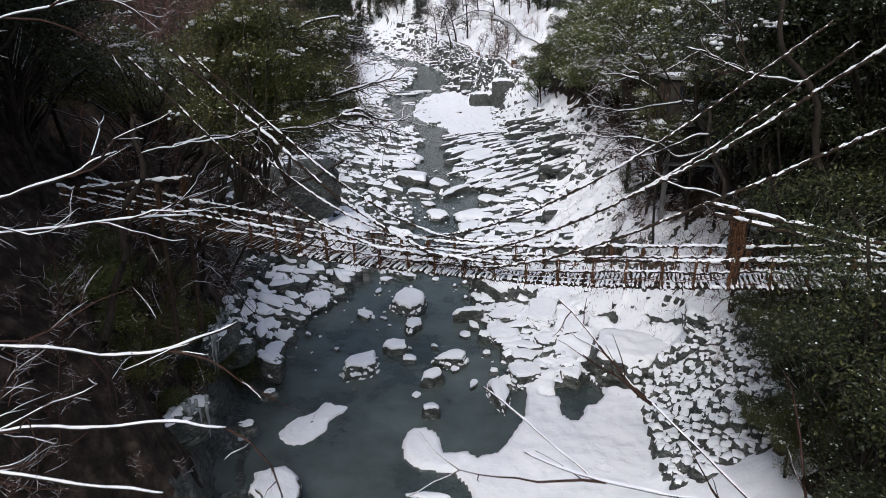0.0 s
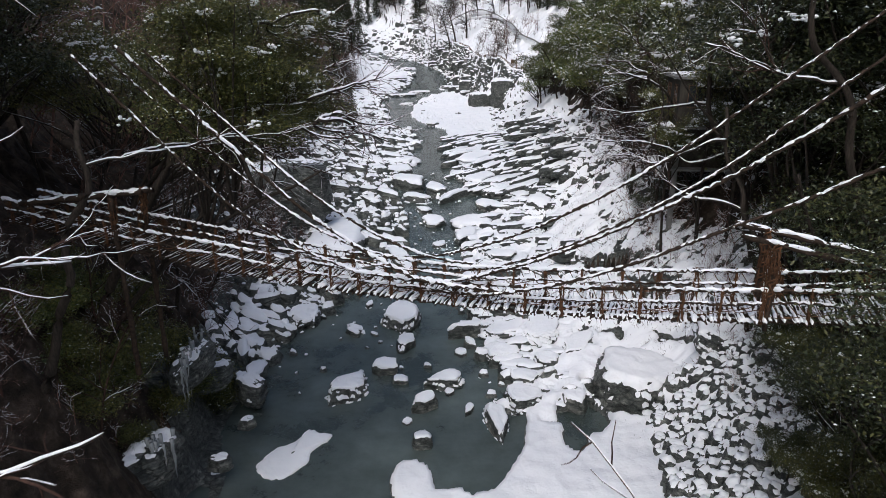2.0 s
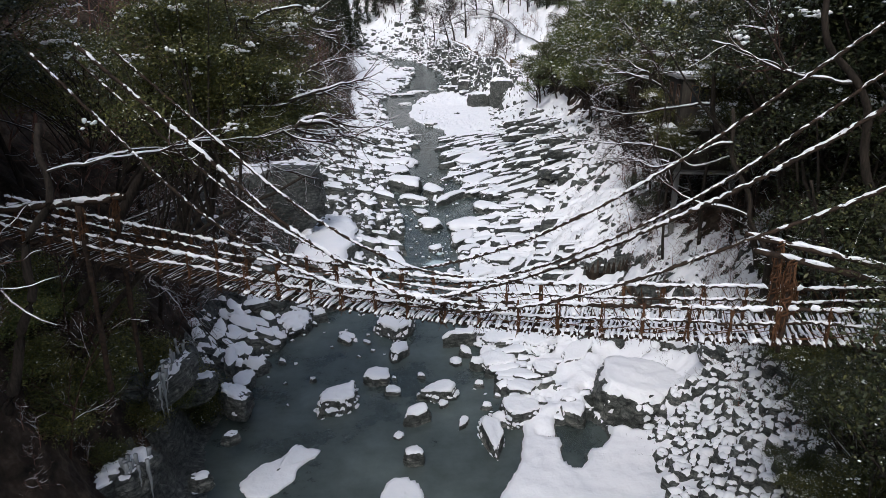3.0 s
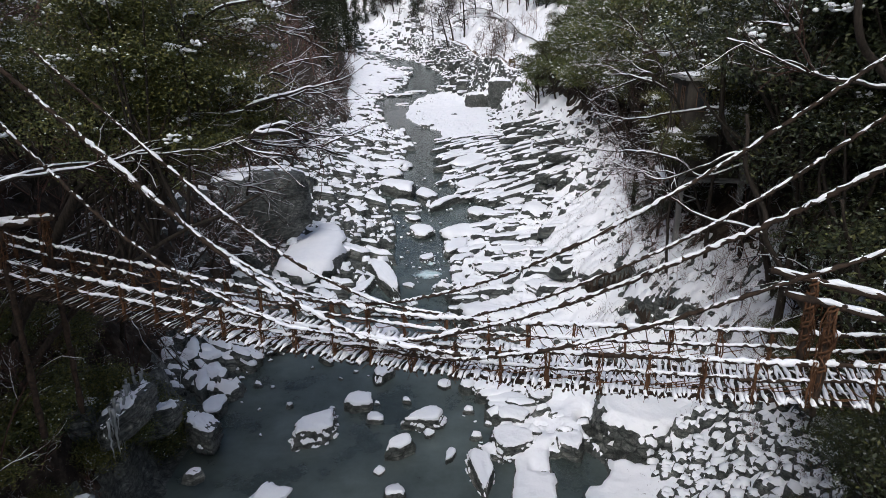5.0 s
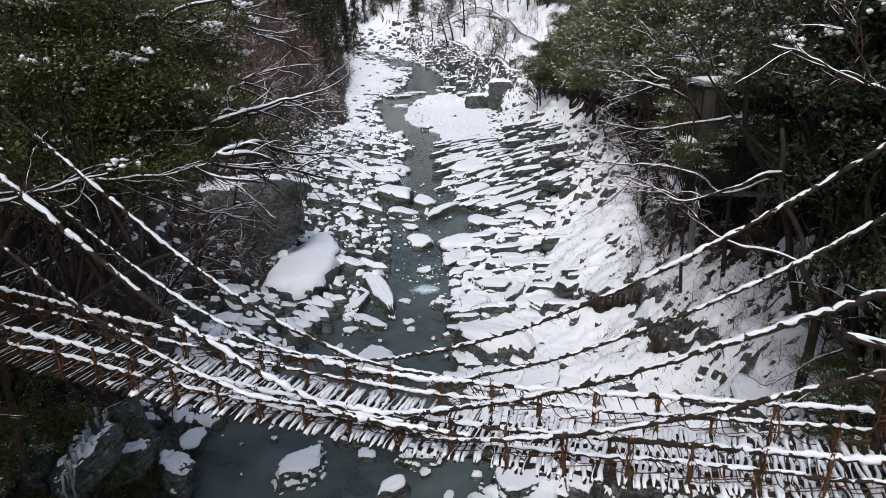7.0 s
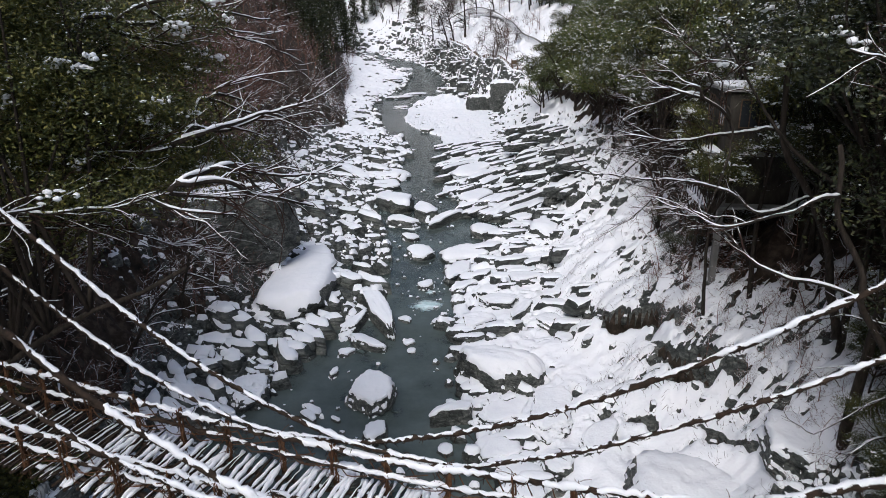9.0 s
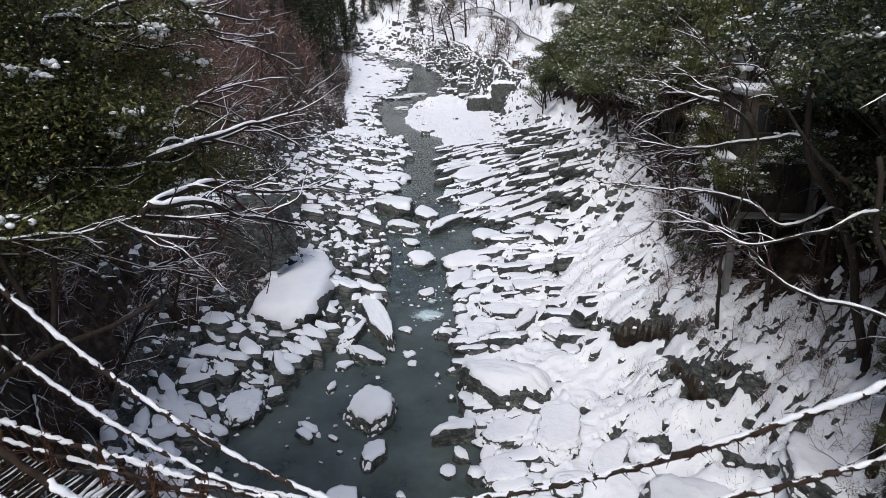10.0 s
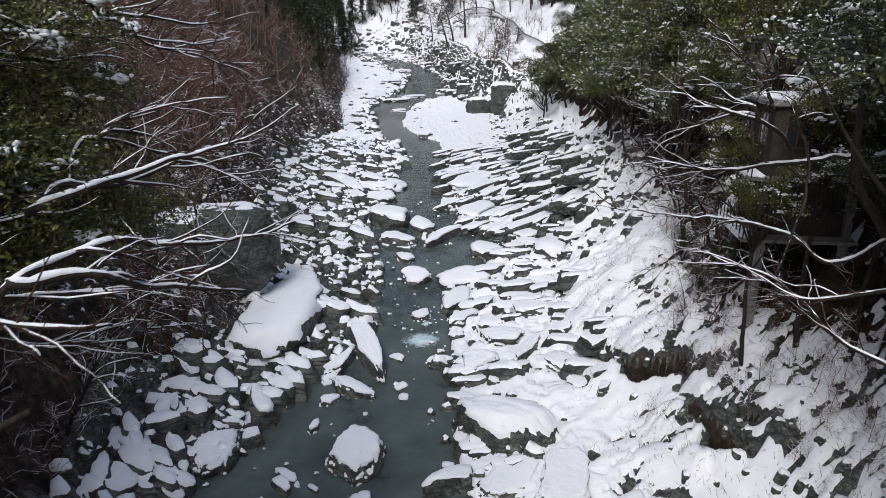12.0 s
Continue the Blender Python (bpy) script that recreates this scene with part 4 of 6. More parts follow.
S0, S1 = -26.0, 9.0


def on_bridge(s, c, z):
    p = AX * float(s) + NX * float(c)
    return (p.x, p.y, float(z))


def fine(pts, step):
    """Points of a smooth line through the given ones (Catmull-Rom)."""
    p = np.asarray(pts, float)
    p = np.vstack([2 * p[0] - p[1], p, 2 * p[-1] - p[-2]])
    out = []
    for a, b, c, d in zip(p[:-3], p[1:-2], p[2:-1], p[3:]):
        k = max(int(np.linalg.norm(c - b) / step), 1)
        for t in np.arange(k) / k:
            out.append(0.5 * (2 * b + (c - a) * t + (2 * a - 5 * b + 4 * c - d) * t * t + (3 * b - 3 * c + d - a) * t ** 3))
    out.append(p[-2])
    return np.array(out)


def rope_with_snow(name, pts, r, parent, rng, label="", cover=0.9, step=0.1, heavy=1.0, knots=0.34, shed=1.0):
    """A knobbly vine rope and the broken ridge of snow along its top."""
    line = fine(pts, step)
    line = line + rng.normal(0, r * knots, line.shape)
    k = len(line)
    rad = r * (0.8 + 0.5 * rng.random(k))
    g = tube(Geo(), line, rad, 7, 0.4, rng)
    for ph in (0, 2.1):
        turn = np.arange(k) * step * 8 + ph
        side = np.stack([np.cos(turn) * 0.3, np.sin(turn) * 0.95, np.cos(turn)], -1) * (r * 0.75)
        tube(g, line + side + rng.normal(0, r * 0.15, line.shape), r * 0.45, 5)
    for i in range(0, k, 1 if knots > 0.1 else 9):
        a = line[i] + rng.normal(0, r * 0.6, 3)
        b = a + np.array([rng.normal(0, 0.11), rng.normal(0, 0.06), rng.normal(-0.05, 0.06) - 0.6 * r])
        tube(g, [a, (a + b) / 2 + rng.normal(0, 0.02, 3), b], [0.012, 0.01, 0.004], 3)
    rope = part(name, g, ROPE, parent, label)
    if cover > 0:
        t = np.cumsum(np.full(k, step))
        off = rng.random() * 50
        run = np.abs(np.gradient(line[:, 2])) / (np.linalg.norm(np.gradient(line, axis=0), axis=1) + 1e-9)
        steep = smooth01((np.convolve(np.pad(run, 6, mode="edge"), np.ones(13) / 13, "valid") - 0.42) / 0.25) * shed
        patch = vnoise(t * 1.1, t * 0 + off, 3) * 0.5 + 0.5 + steep * (0.42 + 0.45 * vnoise(t * 3.1, t * 0 + off, 6))
        w = r * heavy * (0.85 + 0.4 * vnoise(t * 4.6, t * 0 + off, 8) + 0.3 * vnoise(t * 9.3, t * 0 + off, 5) + 0.25 * vnoise(t * 0.5, t * 0 + off, 9))
        w = np.where(patch < cover, w * (1 - 0.35 * steep), r * 0.4)
        q = line + rng.normal(0, r * 0.16, line.shape)
        q[:, 2] += np.where(patch < cover, r * 0.35 + 0.22 * w, 0)
        w[0] = w[-1] = r * 0.3
        part("snow", tube(Geo(), q, w, 7, 0.2, rng), SNOW, rope, "ridge of white snow")
    return rope


def build_bridge():
    rng = np.random.default_rng(3)
    top = empty("vine_bridge")
    tagged(top, "narrow suspension bridge of brown woven vines and slats under snow", "bridge")
    # slats of the deck, one log each, with snow on top
    logs, caps = [], []
    for k in range(5):
        y = np.linspace(-1.1, 1.1, 7)
        line = np.stack([rng.normal(0, 0.012, 7), y, rng.normal(0, 0.01, 7)], -1)
        logs.append(tube(Geo(), line, 0.026 + 0.01 * rng.random(7), 6, 0.2, rng).mesh("slat", ROPE))
        y = np.linspace(-1.08, 1.08, 15)
        w = 0.046 + 0.018 * vnoise(y * 4, y * 0 + k * 9, 2)
        w = w * np.where(vnoise(y * 1.6, y * 0 + k * 5 + 2, 4) < -0.45, 0.35, 1)
        line = np.stack([rng.normal(0, 0.012, 15), y, 0.035 + 0.25 * w], -1)
        caps.append(tube(Geo(), line, w, 6, 0.25, rng).mesh("snow", SNOW))
    thin = []
    for k in range(3):
        y = np.linspace(-1.05, 1.05, 13)
        w = 0.019 + 0.01 * vnoise(y * 4, y * 0 + k * 9 + 40, 2)
        w = w * np.where(vnoise(y * 1.8, y * 0 + k * 5 + 31, 4) < -0.1, 0.4, 1)
        thin.append(tube(Geo(), np.stack([rng.normal(0, 0.01, 13), y, 0.03 + 0.25 * w], -1), w, 5, 0.25, rng).mesh("snow", SNOW))
    s, k = S0, 0
    angle = math.degrees(math.atan2(AX.y, AX.x))
    while s < S1:
        m = pose(*on_bridge(s, 24.05 + rng.normal(0, 0.05), deck_z(s) + rng.normal(0, 0.015)), rng.normal(0, 1.2), 0, angle + rng.normal(0, 3))
        slat = part("slat", logs[k % 5], ROPE, top, m=m)
        if rng.random() < 0.5 + 0.45 * float(smooth01((s + 20) / 9)):
            part("snow", caps[(k * 3) % 5] if rng.random() < float(smooth01((s + 17) / 7)) else thin[k % 3], SNOW, slat)
        s += 0.148 + rng.normal(0, 0.016)
        k += 1
    # stringers under the deck, rails and edge vines beside it
    ss = np.arange(S0, S1 + 0.1, 1.5)
    for c in (23.35, 23.8, 24.3, 24.75):
        rope_with_snow("deck_cable", [on_bridge(a, c, deck_z(a) - 0.1) for a in ss], 0.05, top, rng, cover=0.15)
    for c in (23.18, 24.92):
        rope_with_snow("top_rail", [on_bridge(a, c, rail_z(a) - 0.06 + rng.normal(0, 0.02)) for a in ss], 0.05, top, rng, "vine handrail under a ridge of snow", 0.9, heavy=1.3)
        rope_with_snow("mid_rail", [on_bridge(a, c, 0.52 * rail_z(a) + 0.48 * deck_z(a) + rng.normal(0, 0.03)) for a in ss], 0.04, top, rng, "", 0.85, heavy=1.3)
    # hangers: bundles of frayed vine from handrail to deck
    for c in (23.16, 24.94):
        s = S0 + 0.4
        while s < S1:
            z0, z1 = deck_z(s) - 0.12, rail_z(s) + 0.03
            g = Geo()
            for _ in range(6):
                off = rng.normal(0, 0.032, 2)
                line = [on_bridge(s + off[0] + rng.normal(0, 0.02), c + off[1] + rng.normal(0, 0.02), z) for z in np.linspace(z0, z1, 6)]
                tube(g, line, 0.012 + 0.01 * rng.random(), 4)
            for _ in range(44):
                z = rng.uniform(z0, z1 + 0.05)
                a = np.array(on_bridge(s + rng.normal(0, 0.03), c, z))
                b = a + np.array([rng.normal(0, 0.11), rng.normal(0, 0.11), rng.normal(-0.08, 0.11)])
                tube(g, [a, (a + b) / 2 + (0, 0, 0.02), b], 0.007, 3)
            part("hanger", g, VINE, top, "frayed brown vine binding")
            s += 1.22 + rng.normal(0, 0.08)
    # thin loops of vine woven between the rails
    for c in (23.17, 24.93):
        s = S0
        while s < S1:
            g = Geo()
            z0, z1 = deck_z(s) + 0.1, rail_z(s)
            a, b = rng.uniform(0.35, 1.1), rng.uniform(0.2, 0.9)
            line = [on_bridge(s, c, z1), on_bridge(s + a * 0.3, c + 0.04, z1 - 0.5 * (z1 - z0)), on_bridge(s + a * 0.7, c, z0 + 0.25 * b), on_bridge(s + a + b, c - 0.03, z0 + b * 0.6)]
            part("loop", tube(g, fine(line, 0.12), 0.013, 4), VINE, top)
            s += rng.uniform(0.25, 0.6)
    # the long vines that carry the deck, up into the trees
    def carrier(r, c, drift, *sz):
        rope_with_snow("carrying_vine", [on_bridge(a, c + drift * a, z) for a, z in sz], r, top, rng, "long brown vine cable with snow along its top", 1.0, knots=0.2, heavy=1.0 if sz[0][0] < sz[-1][0] else 1.2, shed=0.65 if sz[0][0] > sz[-1][0] else 0.3)
    carrier(0.045, 24.9, -0.02, (-10.5, 13.72), (-8.0, 13.93), (-6.5, 14.32), (-5.0, 14.88), (-3.5, 15.61), (-2.0, 16.48), (-0.5, 17.49), (1.0, 18.61), (2.5, 19.85), (5.5, 22.4))
    carrier(0.042, 25.3, -0.02, (-8.5, 13.3), (-5.9, 13.52), (-4.5, 13.98), (-3.1, 14.55), (-1.8, 15.25), (-0.4, 16.07), (1.0, 17.01), (2.4, 18.08), (3.7, 19.27), (6.5, 21.8))
    carrier(0.05, 21.9, -0.2, (-9.0, 13.5), (-6.7, 13.73), (-5.0, 14.33), (-3.3, 15.11), (-1.6, 16.03), (0.1, 17.11), (1.9, 18.31), (3.6, 19.65), (5.3, 21.1), (7.5, 23.0))
    carrier(0.045, 22.2, -0.14, (-8.5, 13.3), (-5.5, 13.51), (-4.0, 13.87), (-2.5, 14.4), (-1.0, 15.08), (0.5, 15.88), (2.0, 16.75), (3.6, 17.67), (5.1, 18.61), (8.0, 20.4))
    carrier(0.045, 23.6, 0.1, (-6.0, 13.75), (-9.3, 13.98), (-10.4, 14.27), (-11.6, 14.71), (-12.7, 15.29), (-13.9, 16.01), (-15.0, 16.88), (-16.1, 17.9), (-17.3, 19.06), (-19.5, 21.2))
    carrier(0.054, 23.7, 0.16, (-4.5, 13.7), (-7.1, 13.98), (-8.0, 14.36), (-9.0, 14.85), (-9.9, 15.43), (-10.9, 16.1), (-11.8, 16.85), (-12.7, 17.68), (-13.7, 18.58), (-17.0, 21.5))
    carrier(0.042, 25.5, 0.06, (-7.5, 13.7), (-9.7, 13.93), (-10.8, 14.19), (-11.9, 14.62), (-13.0, 15.18), (-14.1, 15.86), (-15.2, 16.64), (-16.3, 17.49), (-17.4, 18.4), (-20.5, 21.0))
    carrier(0.045, 25.5, 0.08, (-5.5, 13.8), (-7.4, 13.98), (-8.5, 14.27), (-9.6, 14.7), (-10.7, 15.25), (-11.8, 15.91), (-12.9, 16.69), (-14.0, 17.58), (-15.2, 18.55), (-18.5, 21.3))
    # log frames at both ends
    def log(pts, r, label="", snow=True):
        rope_with_snow("log", pts, r, top, rng, label, 1.0 if snow else -1, 0.3, 0.85, 0.05)
    return top, log


bridge, bridge_log = build_bridge()
bridge_log([on_bridge(2.5, 23.2, 16.2), on_bridge(9, 23.2, 15.0)], 0.085, "thick horizontal end log")
bridge_log([on_bridge(2.5, 24.9, 16.15), on_bridge(9, 24.9, 15.0)], 0.085, "thick horizontal end log")
for c in (23.2, 24.9):
    bridge_log([on_bridge(3.5, c, 13.3), on_bridge(3.5, c, 15.9)], 0.08, "brown vine-wrapped upright post", False)
    bridge_log([on_bridge(-20.3, c, 8.0), on_bridge(-20.3, c, 15.8)], 0.1, "brown vine-wrapped upright post", False)
bridge_log([on_bridge(-19.8, 24.9, 15.75), on_bridge(-26, 24.9, 14.9)], 0.12, "thick horizontal end log")
bridge_log([on_bridge(-18.8, 23.2, 16.1), on_bridge(-25, 23.2, 15.2)], 0.12, "thick horizontal end log")


def lashing(s, c, z0, z1, spread):
    """Shaggy vine wound round a post top."""
    rng = np.random.default_rng(int(100 + 10 * abs(s) + c))
    g = Geo()
    for _ in range(75):
        a = np.array(on_bridge(s + rng.normal(0, spread), c + rng.normal(0, spread), rng.uniform(z0 + 0.2, z1)))
        b = a + np.array([rng.normal(0, 0.06), rng.normal(0, 0.06), -rng.uniform(0.3, 0.8)])
        tube(g, fine([a, (a + b) / 2 + rng.normal(0, 0.05, 3), b], 0.2), 0.016, 4)
    t = np.linspace(0, 1, 60)
    for ph in (0, 2):
        tube(g, [on_bridge(s + 0.095 * math.cos(30 * q + ph), c + 0.095 * math.sin(30 * q + ph), z0 + (z1 - z0) * q) for q in t], 0.03, 5)
    part("lashing", g, VINE, bridge, "shaggy rust-brown vine lashing")


for c in (23.2, 24.9):
    lashing(3.5, c, 14.3, 16.05, 0.06)
    lashing(-20.3, c, 14.6, 15.9, 0.05)


# ---- trees ----
def branch_line(rng, start, direction, length, bend, droop, steps):
    pts, d = [np.array(start, float)], np.array(direction, float)
    d /= np.linalg.norm(d)
    for _ in range(steps):
        d = d + rng.normal(0, bend, 3) + np.array([0, 0, droop])
        d /= np.linalg.norm(d)
        pts.append(pts[-1] + d * length / steps)
    return np.array(pts)


def snow_ridge(geo, pts, r, rng, least=0.02, sides=4):
    """Snow along the top of a branch, thinner where it is steep."""
    pts = np.asarray(pts)
    d = np.gradient(pts, axis=0)
    flat = 1 - np.abs(d[:, 2]) / (np.linalg.norm(d, axis=1) + 1e-9)
    w = np.maximum(r, least) * (0.25 + 0.65 * flat) * (0.75 + 0.5 * rng.random(len(pts)))
    q = pts.copy()
    q[:, 2] += np.maximum(r, least) * 0.55 + 0.25 * w
    w[0] *= 0.3
    w[-1] *= 0.3
    tube(geo, q, w, sides)


def bare_tree(seed, height, lean=(0, 0), spread=0.75, limbs=9, twigs=7, bark=BARK, snow=1.0, trunk_r=0.16, droop=0.02, label="leafless tree with snow along its dark branches", kinks=0.16, light=False):
    rng = np.random.default_rng(seed)
    ob = empty("bare_tree")
    tagged(ob, label, "tree")
    wood, fine_wood, white = Geo(), Geo(), Geo()
    lean = np.array([lean[0], lean[1], 0.0])
    trunk = branch_line(rng, (0, 0, -0.6), np.array([0, 0, 1.0]) + lean * 0.6, height, 0.07, 0.0, 12)
    tube(wood, trunk, np.linspace(trunk_r, trunk_r * 0.25, 13), 7)
    limb_geo = wood
    for i in range(limbs):
        t = rng.uniform(0.3, 1.0)
        k = min(int(t * 12), 11)
        a = rng.uniform(0, 2 * math.pi)
        d = np.array([math.cos(a), math.sin(a), 0]) * spread + lean + np.array([0, 0, rng.uniform(0.1, 0.7)])
        L = height * rng.uniform(0.3, 0.55) * (1.15 - 0.5 * t)
        limb = branch_line(rng, trunk[k], d, L, kinks, -droop, 10)
        r = trunk_r * (0.55 - 0.25 * t)
        rr = np.linspace(r, r * 0.3, 11)
        keep = slice(None, None, 2 if light else 1)
        tube(limb_geo, limb[keep], rr[keep], 3 if light else 6)
        if snow and rng.random() < snow:
            snow_ridge(white, limb[keep], rr[keep], rng, sides=3 if light else 4)
        for j in range(twigs):
            m = rng.integers(2, 11)
            d2 = (limb[m] - limb[m - 1]) / np.linalg.norm(limb[m] - limb[m - 1]) + rng.normal(0, 0.55, 3) + (0, 0, 0.15)
            tw = branch_line(rng, limb[m], d2, L * rng.uniform(0.25, 0.5), 0.2, -droop, 5)
            tr = np.linspace(r * 0.3, r * 0.08 + 0.003, 6)
            some = [0, 2, 5] if light else slice(None)
            tube(fine_wood, tw[some], tr[some], 3)
            if rng.random() < 0.7 * snow:
                snow_ridge(white, tw[some], tr[some], rng, 0.012, 3 if light else 4)
            for q in range(1 if light else 2):
                m2 = rng.integers(1, 6)
                d3 = tw[m2] - tw[m2 - 1]
                d3 = d3 / np.linalg.norm(d3) + rng.normal(0, 0.6, 3) + (0, 0, 0.1)
                t3 = branch_line(rng, tw[m2], d3, L * rng.uniform(0.12, 0.26), 0.2, 0, 2)
                tube(fine_wood, t3, np.linspace(0.012, 0.004, 3), 3)
                if rng.random() < 0.3 * snow:
                    snow_ridge(white, t3, np.full(3, 0.008), rng, 0.01)
    part("trunk", wood, bark, ob)
    tagged(part("crown", fine_wood, bark if bark in (THICKET, GREY_TWIG) else TWIG, ob, "bare brown twigs"), kind="stuff")
    if white.k:
        tagged(part("snow", white, SNOW, ob, "white snow lying on the branches"), kind="stuff")
    return ob


def leaf_cloud(rng, centres, per, radius, size):
    """Small pointed leaves round each centre."""
    k = len(centres) * per
    c = np.repeat(centres, per, axis=0) + rng.normal(0, 1, (k, 3)) * radius * np.array([1, 1, 0.6])
    a = rng.normal(0, 1, (k, 3))
    a[:, 2] = a[:, 2] * 0.6 - 0.25
    a /= np.linalg.norm(a, axis=1)[:, None]
    up = np.array([0, 0, 1.0]) + rng.normal(0, 0.55, (k, 3))
    b = np.cross(a, up)
    b /= np.linalg.norm(b, axis=1)[:, None] + 1e-9
    L = size * rng.uniform(0.7, 1.3, (k, 1))
    v = np.stack([c - a * L, c + b * L * 0.42, c + a * L, c - b * L * 0.42], 1)
    return v.reshape(-1, 3), np.arange(4 * k).reshape(-1, 4)


OCTA = (np.array([(1, 0, 0), (0, 1, 0), (-1, 0, 0), (0, -1, 0), (0, 0, 0.6), (0, 0, -0.3)], float), np.array([(0, 1, 4), (1, 2, 4), (2, 3, 4), (3, 0, 4), (1, 0, 5), (2, 1, 5), (3, 2, 5), (0, 3, 5)]))


def evergreen(seed, height, width, clumps, per, size, specks, leaf=LEAF, shift=(0, 0), lumps=0, rise=0.64, deep=0.36, label="broad evergreen tree with dark glossy leaves flecked with snow"):
    rng = np.random.default_rng(seed)
    ob = empty("evergreen_tree")
    tagged(ob, label, "tree")
    wood, white = Geo(), Geo()
    limbs = wood
    trunk = branch_line(rng, (0, 0, -0.6), (shift[0] / height, shift[1] / height, 1), height * 0.85, 0.13, 0.03, 10)
    tube(wood, trunk, np.linspace(0.17, 0.05, 11), 7)
    lobes = max(9, clumps // 20)
    at = rng.normal(0, 1, (lobes, 3))
    at = at / np.linalg.norm(at, axis=1)[:, None] * rng.uniform(0.35, 0.88, (lobes, 1)) * np.array([width / 2, width / 2, height * deep])
    u = rng.normal(0, 1, (clumps, 3))
    u = u / np.linalg.norm(u, axis=1)[:, None] * rng.uniform(0.5, 1, (clumps, 1)) ** 0.5
    u[:, 2] = np.abs(u[:, 2]) - 0.35
    c = at[rng.integers(lobes, size=clumps)] + u * np.array([0.17, 0.17, 0.11]) * width + (shift[0], shift[1], height * rise)
    for i in range(0, clumps, max(clumps // 26, 1)):
        k = min(int(np.clip((c[i, 2] - 1.2) / height, 0.2, 1) * 10), 9)
        mid = (trunk[k] + c[i]) / 2 + rng.normal(0, 0.25, 3)
        line = fine([trunk[k], mid, c[i]], 0.6)
        rr = np.linspace(0.075, 0.02, len(line))
        tube(limbs, line, rr, 5)
        if rng.random() < 0.5:
            snow_ridge(white, line, rr, rng)
    leaves = Geo().add(*leaf_cloud(rng, c, per, 0.42, size))
    lv = leaves.v[0].reshape(-1, 4, 3).mean(1)
    top = lv[rng.permutation(len(lv))[: specks * 2]]
    top = top[np.argsort(-(np.linalg.norm((top - (shift[0], shift[1], height * 0.6)) / (width / 2, width / 2, height * 0.4), axis=1) + 0.25 * top[:, 2] / height))][:specks]
    k = len(top)
    sz = size * rng.uniform(0.2, 0.65, (k, 1, 1)) * np.where(rng.random((k, 1, 1)) < 0.05, 2.2, 1.0)
    sv = top[:, None, :] + OCTA[0][None] * sz * rng.uniform(0.6, 1.5, (k, 1, 3)) + (0, 0, size * 0.2)
    sf = OCTA[1][None] + (np.arange(k) * 6)[:, None, None]
    white.add(sv.reshape(-1, 3), sf.reshape(-1, 3))
    for j in range(lumps):
        at = top[rng.integers(k)]
        for q in range(9):
            ball, faces = unit_sphere(1)
            white.add(ball * rng.uniform(0.04, 0.13, 3) * (1, 1, 0.6) + at + rng.normal(0, 0.15, 3) * (1, 1, 0.4), faces)
    part("trunk", wood, BARK, ob)
    tagged(part("crown", leaves, leaf, ob, smooth=False), kind="stuff")
    tagged(part("snow", white, SNOW, ob, "scattered flecks of white snow"), kind="stuff")
    return ob


def conifer(seed, height, width, label="tall dark conifer dusted with snow"):
    rng = np.random.default_rng(seed)
    ob = empty("conifer")
    tagged(ob, label, "tree")
    wood, needles, white = Geo(), Geo(), Geo()
    tube(wood, [(0, 0, -0.5), (0.05, 0, height * 0.5), (0, 0, height)], [0.25, 0.16, 0.03], 7)
    cs = []
    for z in np.arange(height * 0.12, height, 0.8):
        r = width / 2 * (1 - z / height) ** 0.8 + 0.2
        for a in rng.uniform(0, 6.28, 6):
            for q in (0.35, 0.65, 0.95):
                cs.append((math.cos(a) * r * q, math.sin(a) * r * q, z - 0.25 * r * q))
    cs = np.array(cs)
    needles.add(*leaf_cloud(rng, cs, 7, 0.34, 0.34))
    pick = cs[rng.random(len(cs)) < 0.25]
    k = len(pick)
    sv = pick[:, None, :] + OCTA[0][None] * rng.uniform(0.1, 0.26, (k, 1, 1)) + (0, 0, 0.15)
    white.add(sv.reshape(-1, 3), (OCTA[1][None] + (np.arange(k) * 6)[:, None, None]).reshape(-1, 3))
    part("trunk", wood, BARK, ob)
    tagged(part("crown", needles, LEAF, ob, smooth=False), kind="stuff")
    tagged(part("snow", white, SNOW, ob, "dusting of snow"), kind="stuff")
    return ob


def planted(ob, x, y, yaw=0, scale=1.0, lift=0.0, first=[]):
    m = pose(x, y, ground_z(x, y) + lift, 0, 0, yaw) @ Matrix.Scale(scale, 4)
    if ob.name not in first:
        first.append(ob.name)
        ob.matrix_basis = m
        return ob
    c = copy_thing(ob, pose(x, y, ground_z(x, y) + lift, 0, 0, yaw))
    c.scale = (scale,) * 3
    return c


mid_green = [evergreen(310 + k, 11, 8.5, 260, 46, 0.10, 330, LEAF_LIT if k else LEAF_YELLOW, lumps=16) for k in range(3)]
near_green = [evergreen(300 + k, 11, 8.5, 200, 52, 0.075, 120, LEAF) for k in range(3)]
far_green = [evergreen(320 + k, 11, 9, 170, 32, 0.15, 420, LEAF_YELLOW if k < 1 else LEAF_LIT, lumps=14) for k in range(3)]
brown = [bare_tree(340 + k, 8.5, (0.15, 0), 0.55, 13, 11, THICKET, 0.4, 0.09, -0.06, "slender leafless tree with reddish brown twigs", 0.1) for k in range(3)]
snowy = [bare_tree(360 + k, 9, (0.55, -0.05), 0.7, 11, 7, BARK, 1.0, 0.15, 0.03) for k in range(3)]
near_brown = [bare_tree(343 + k, 8.5, (0.15, 0), 0.55, 12, 10, TWIG, 0.4, 0.08, -0.03, "slender leafless tree with dark brown twigs", 0.14) for k in range(2)]
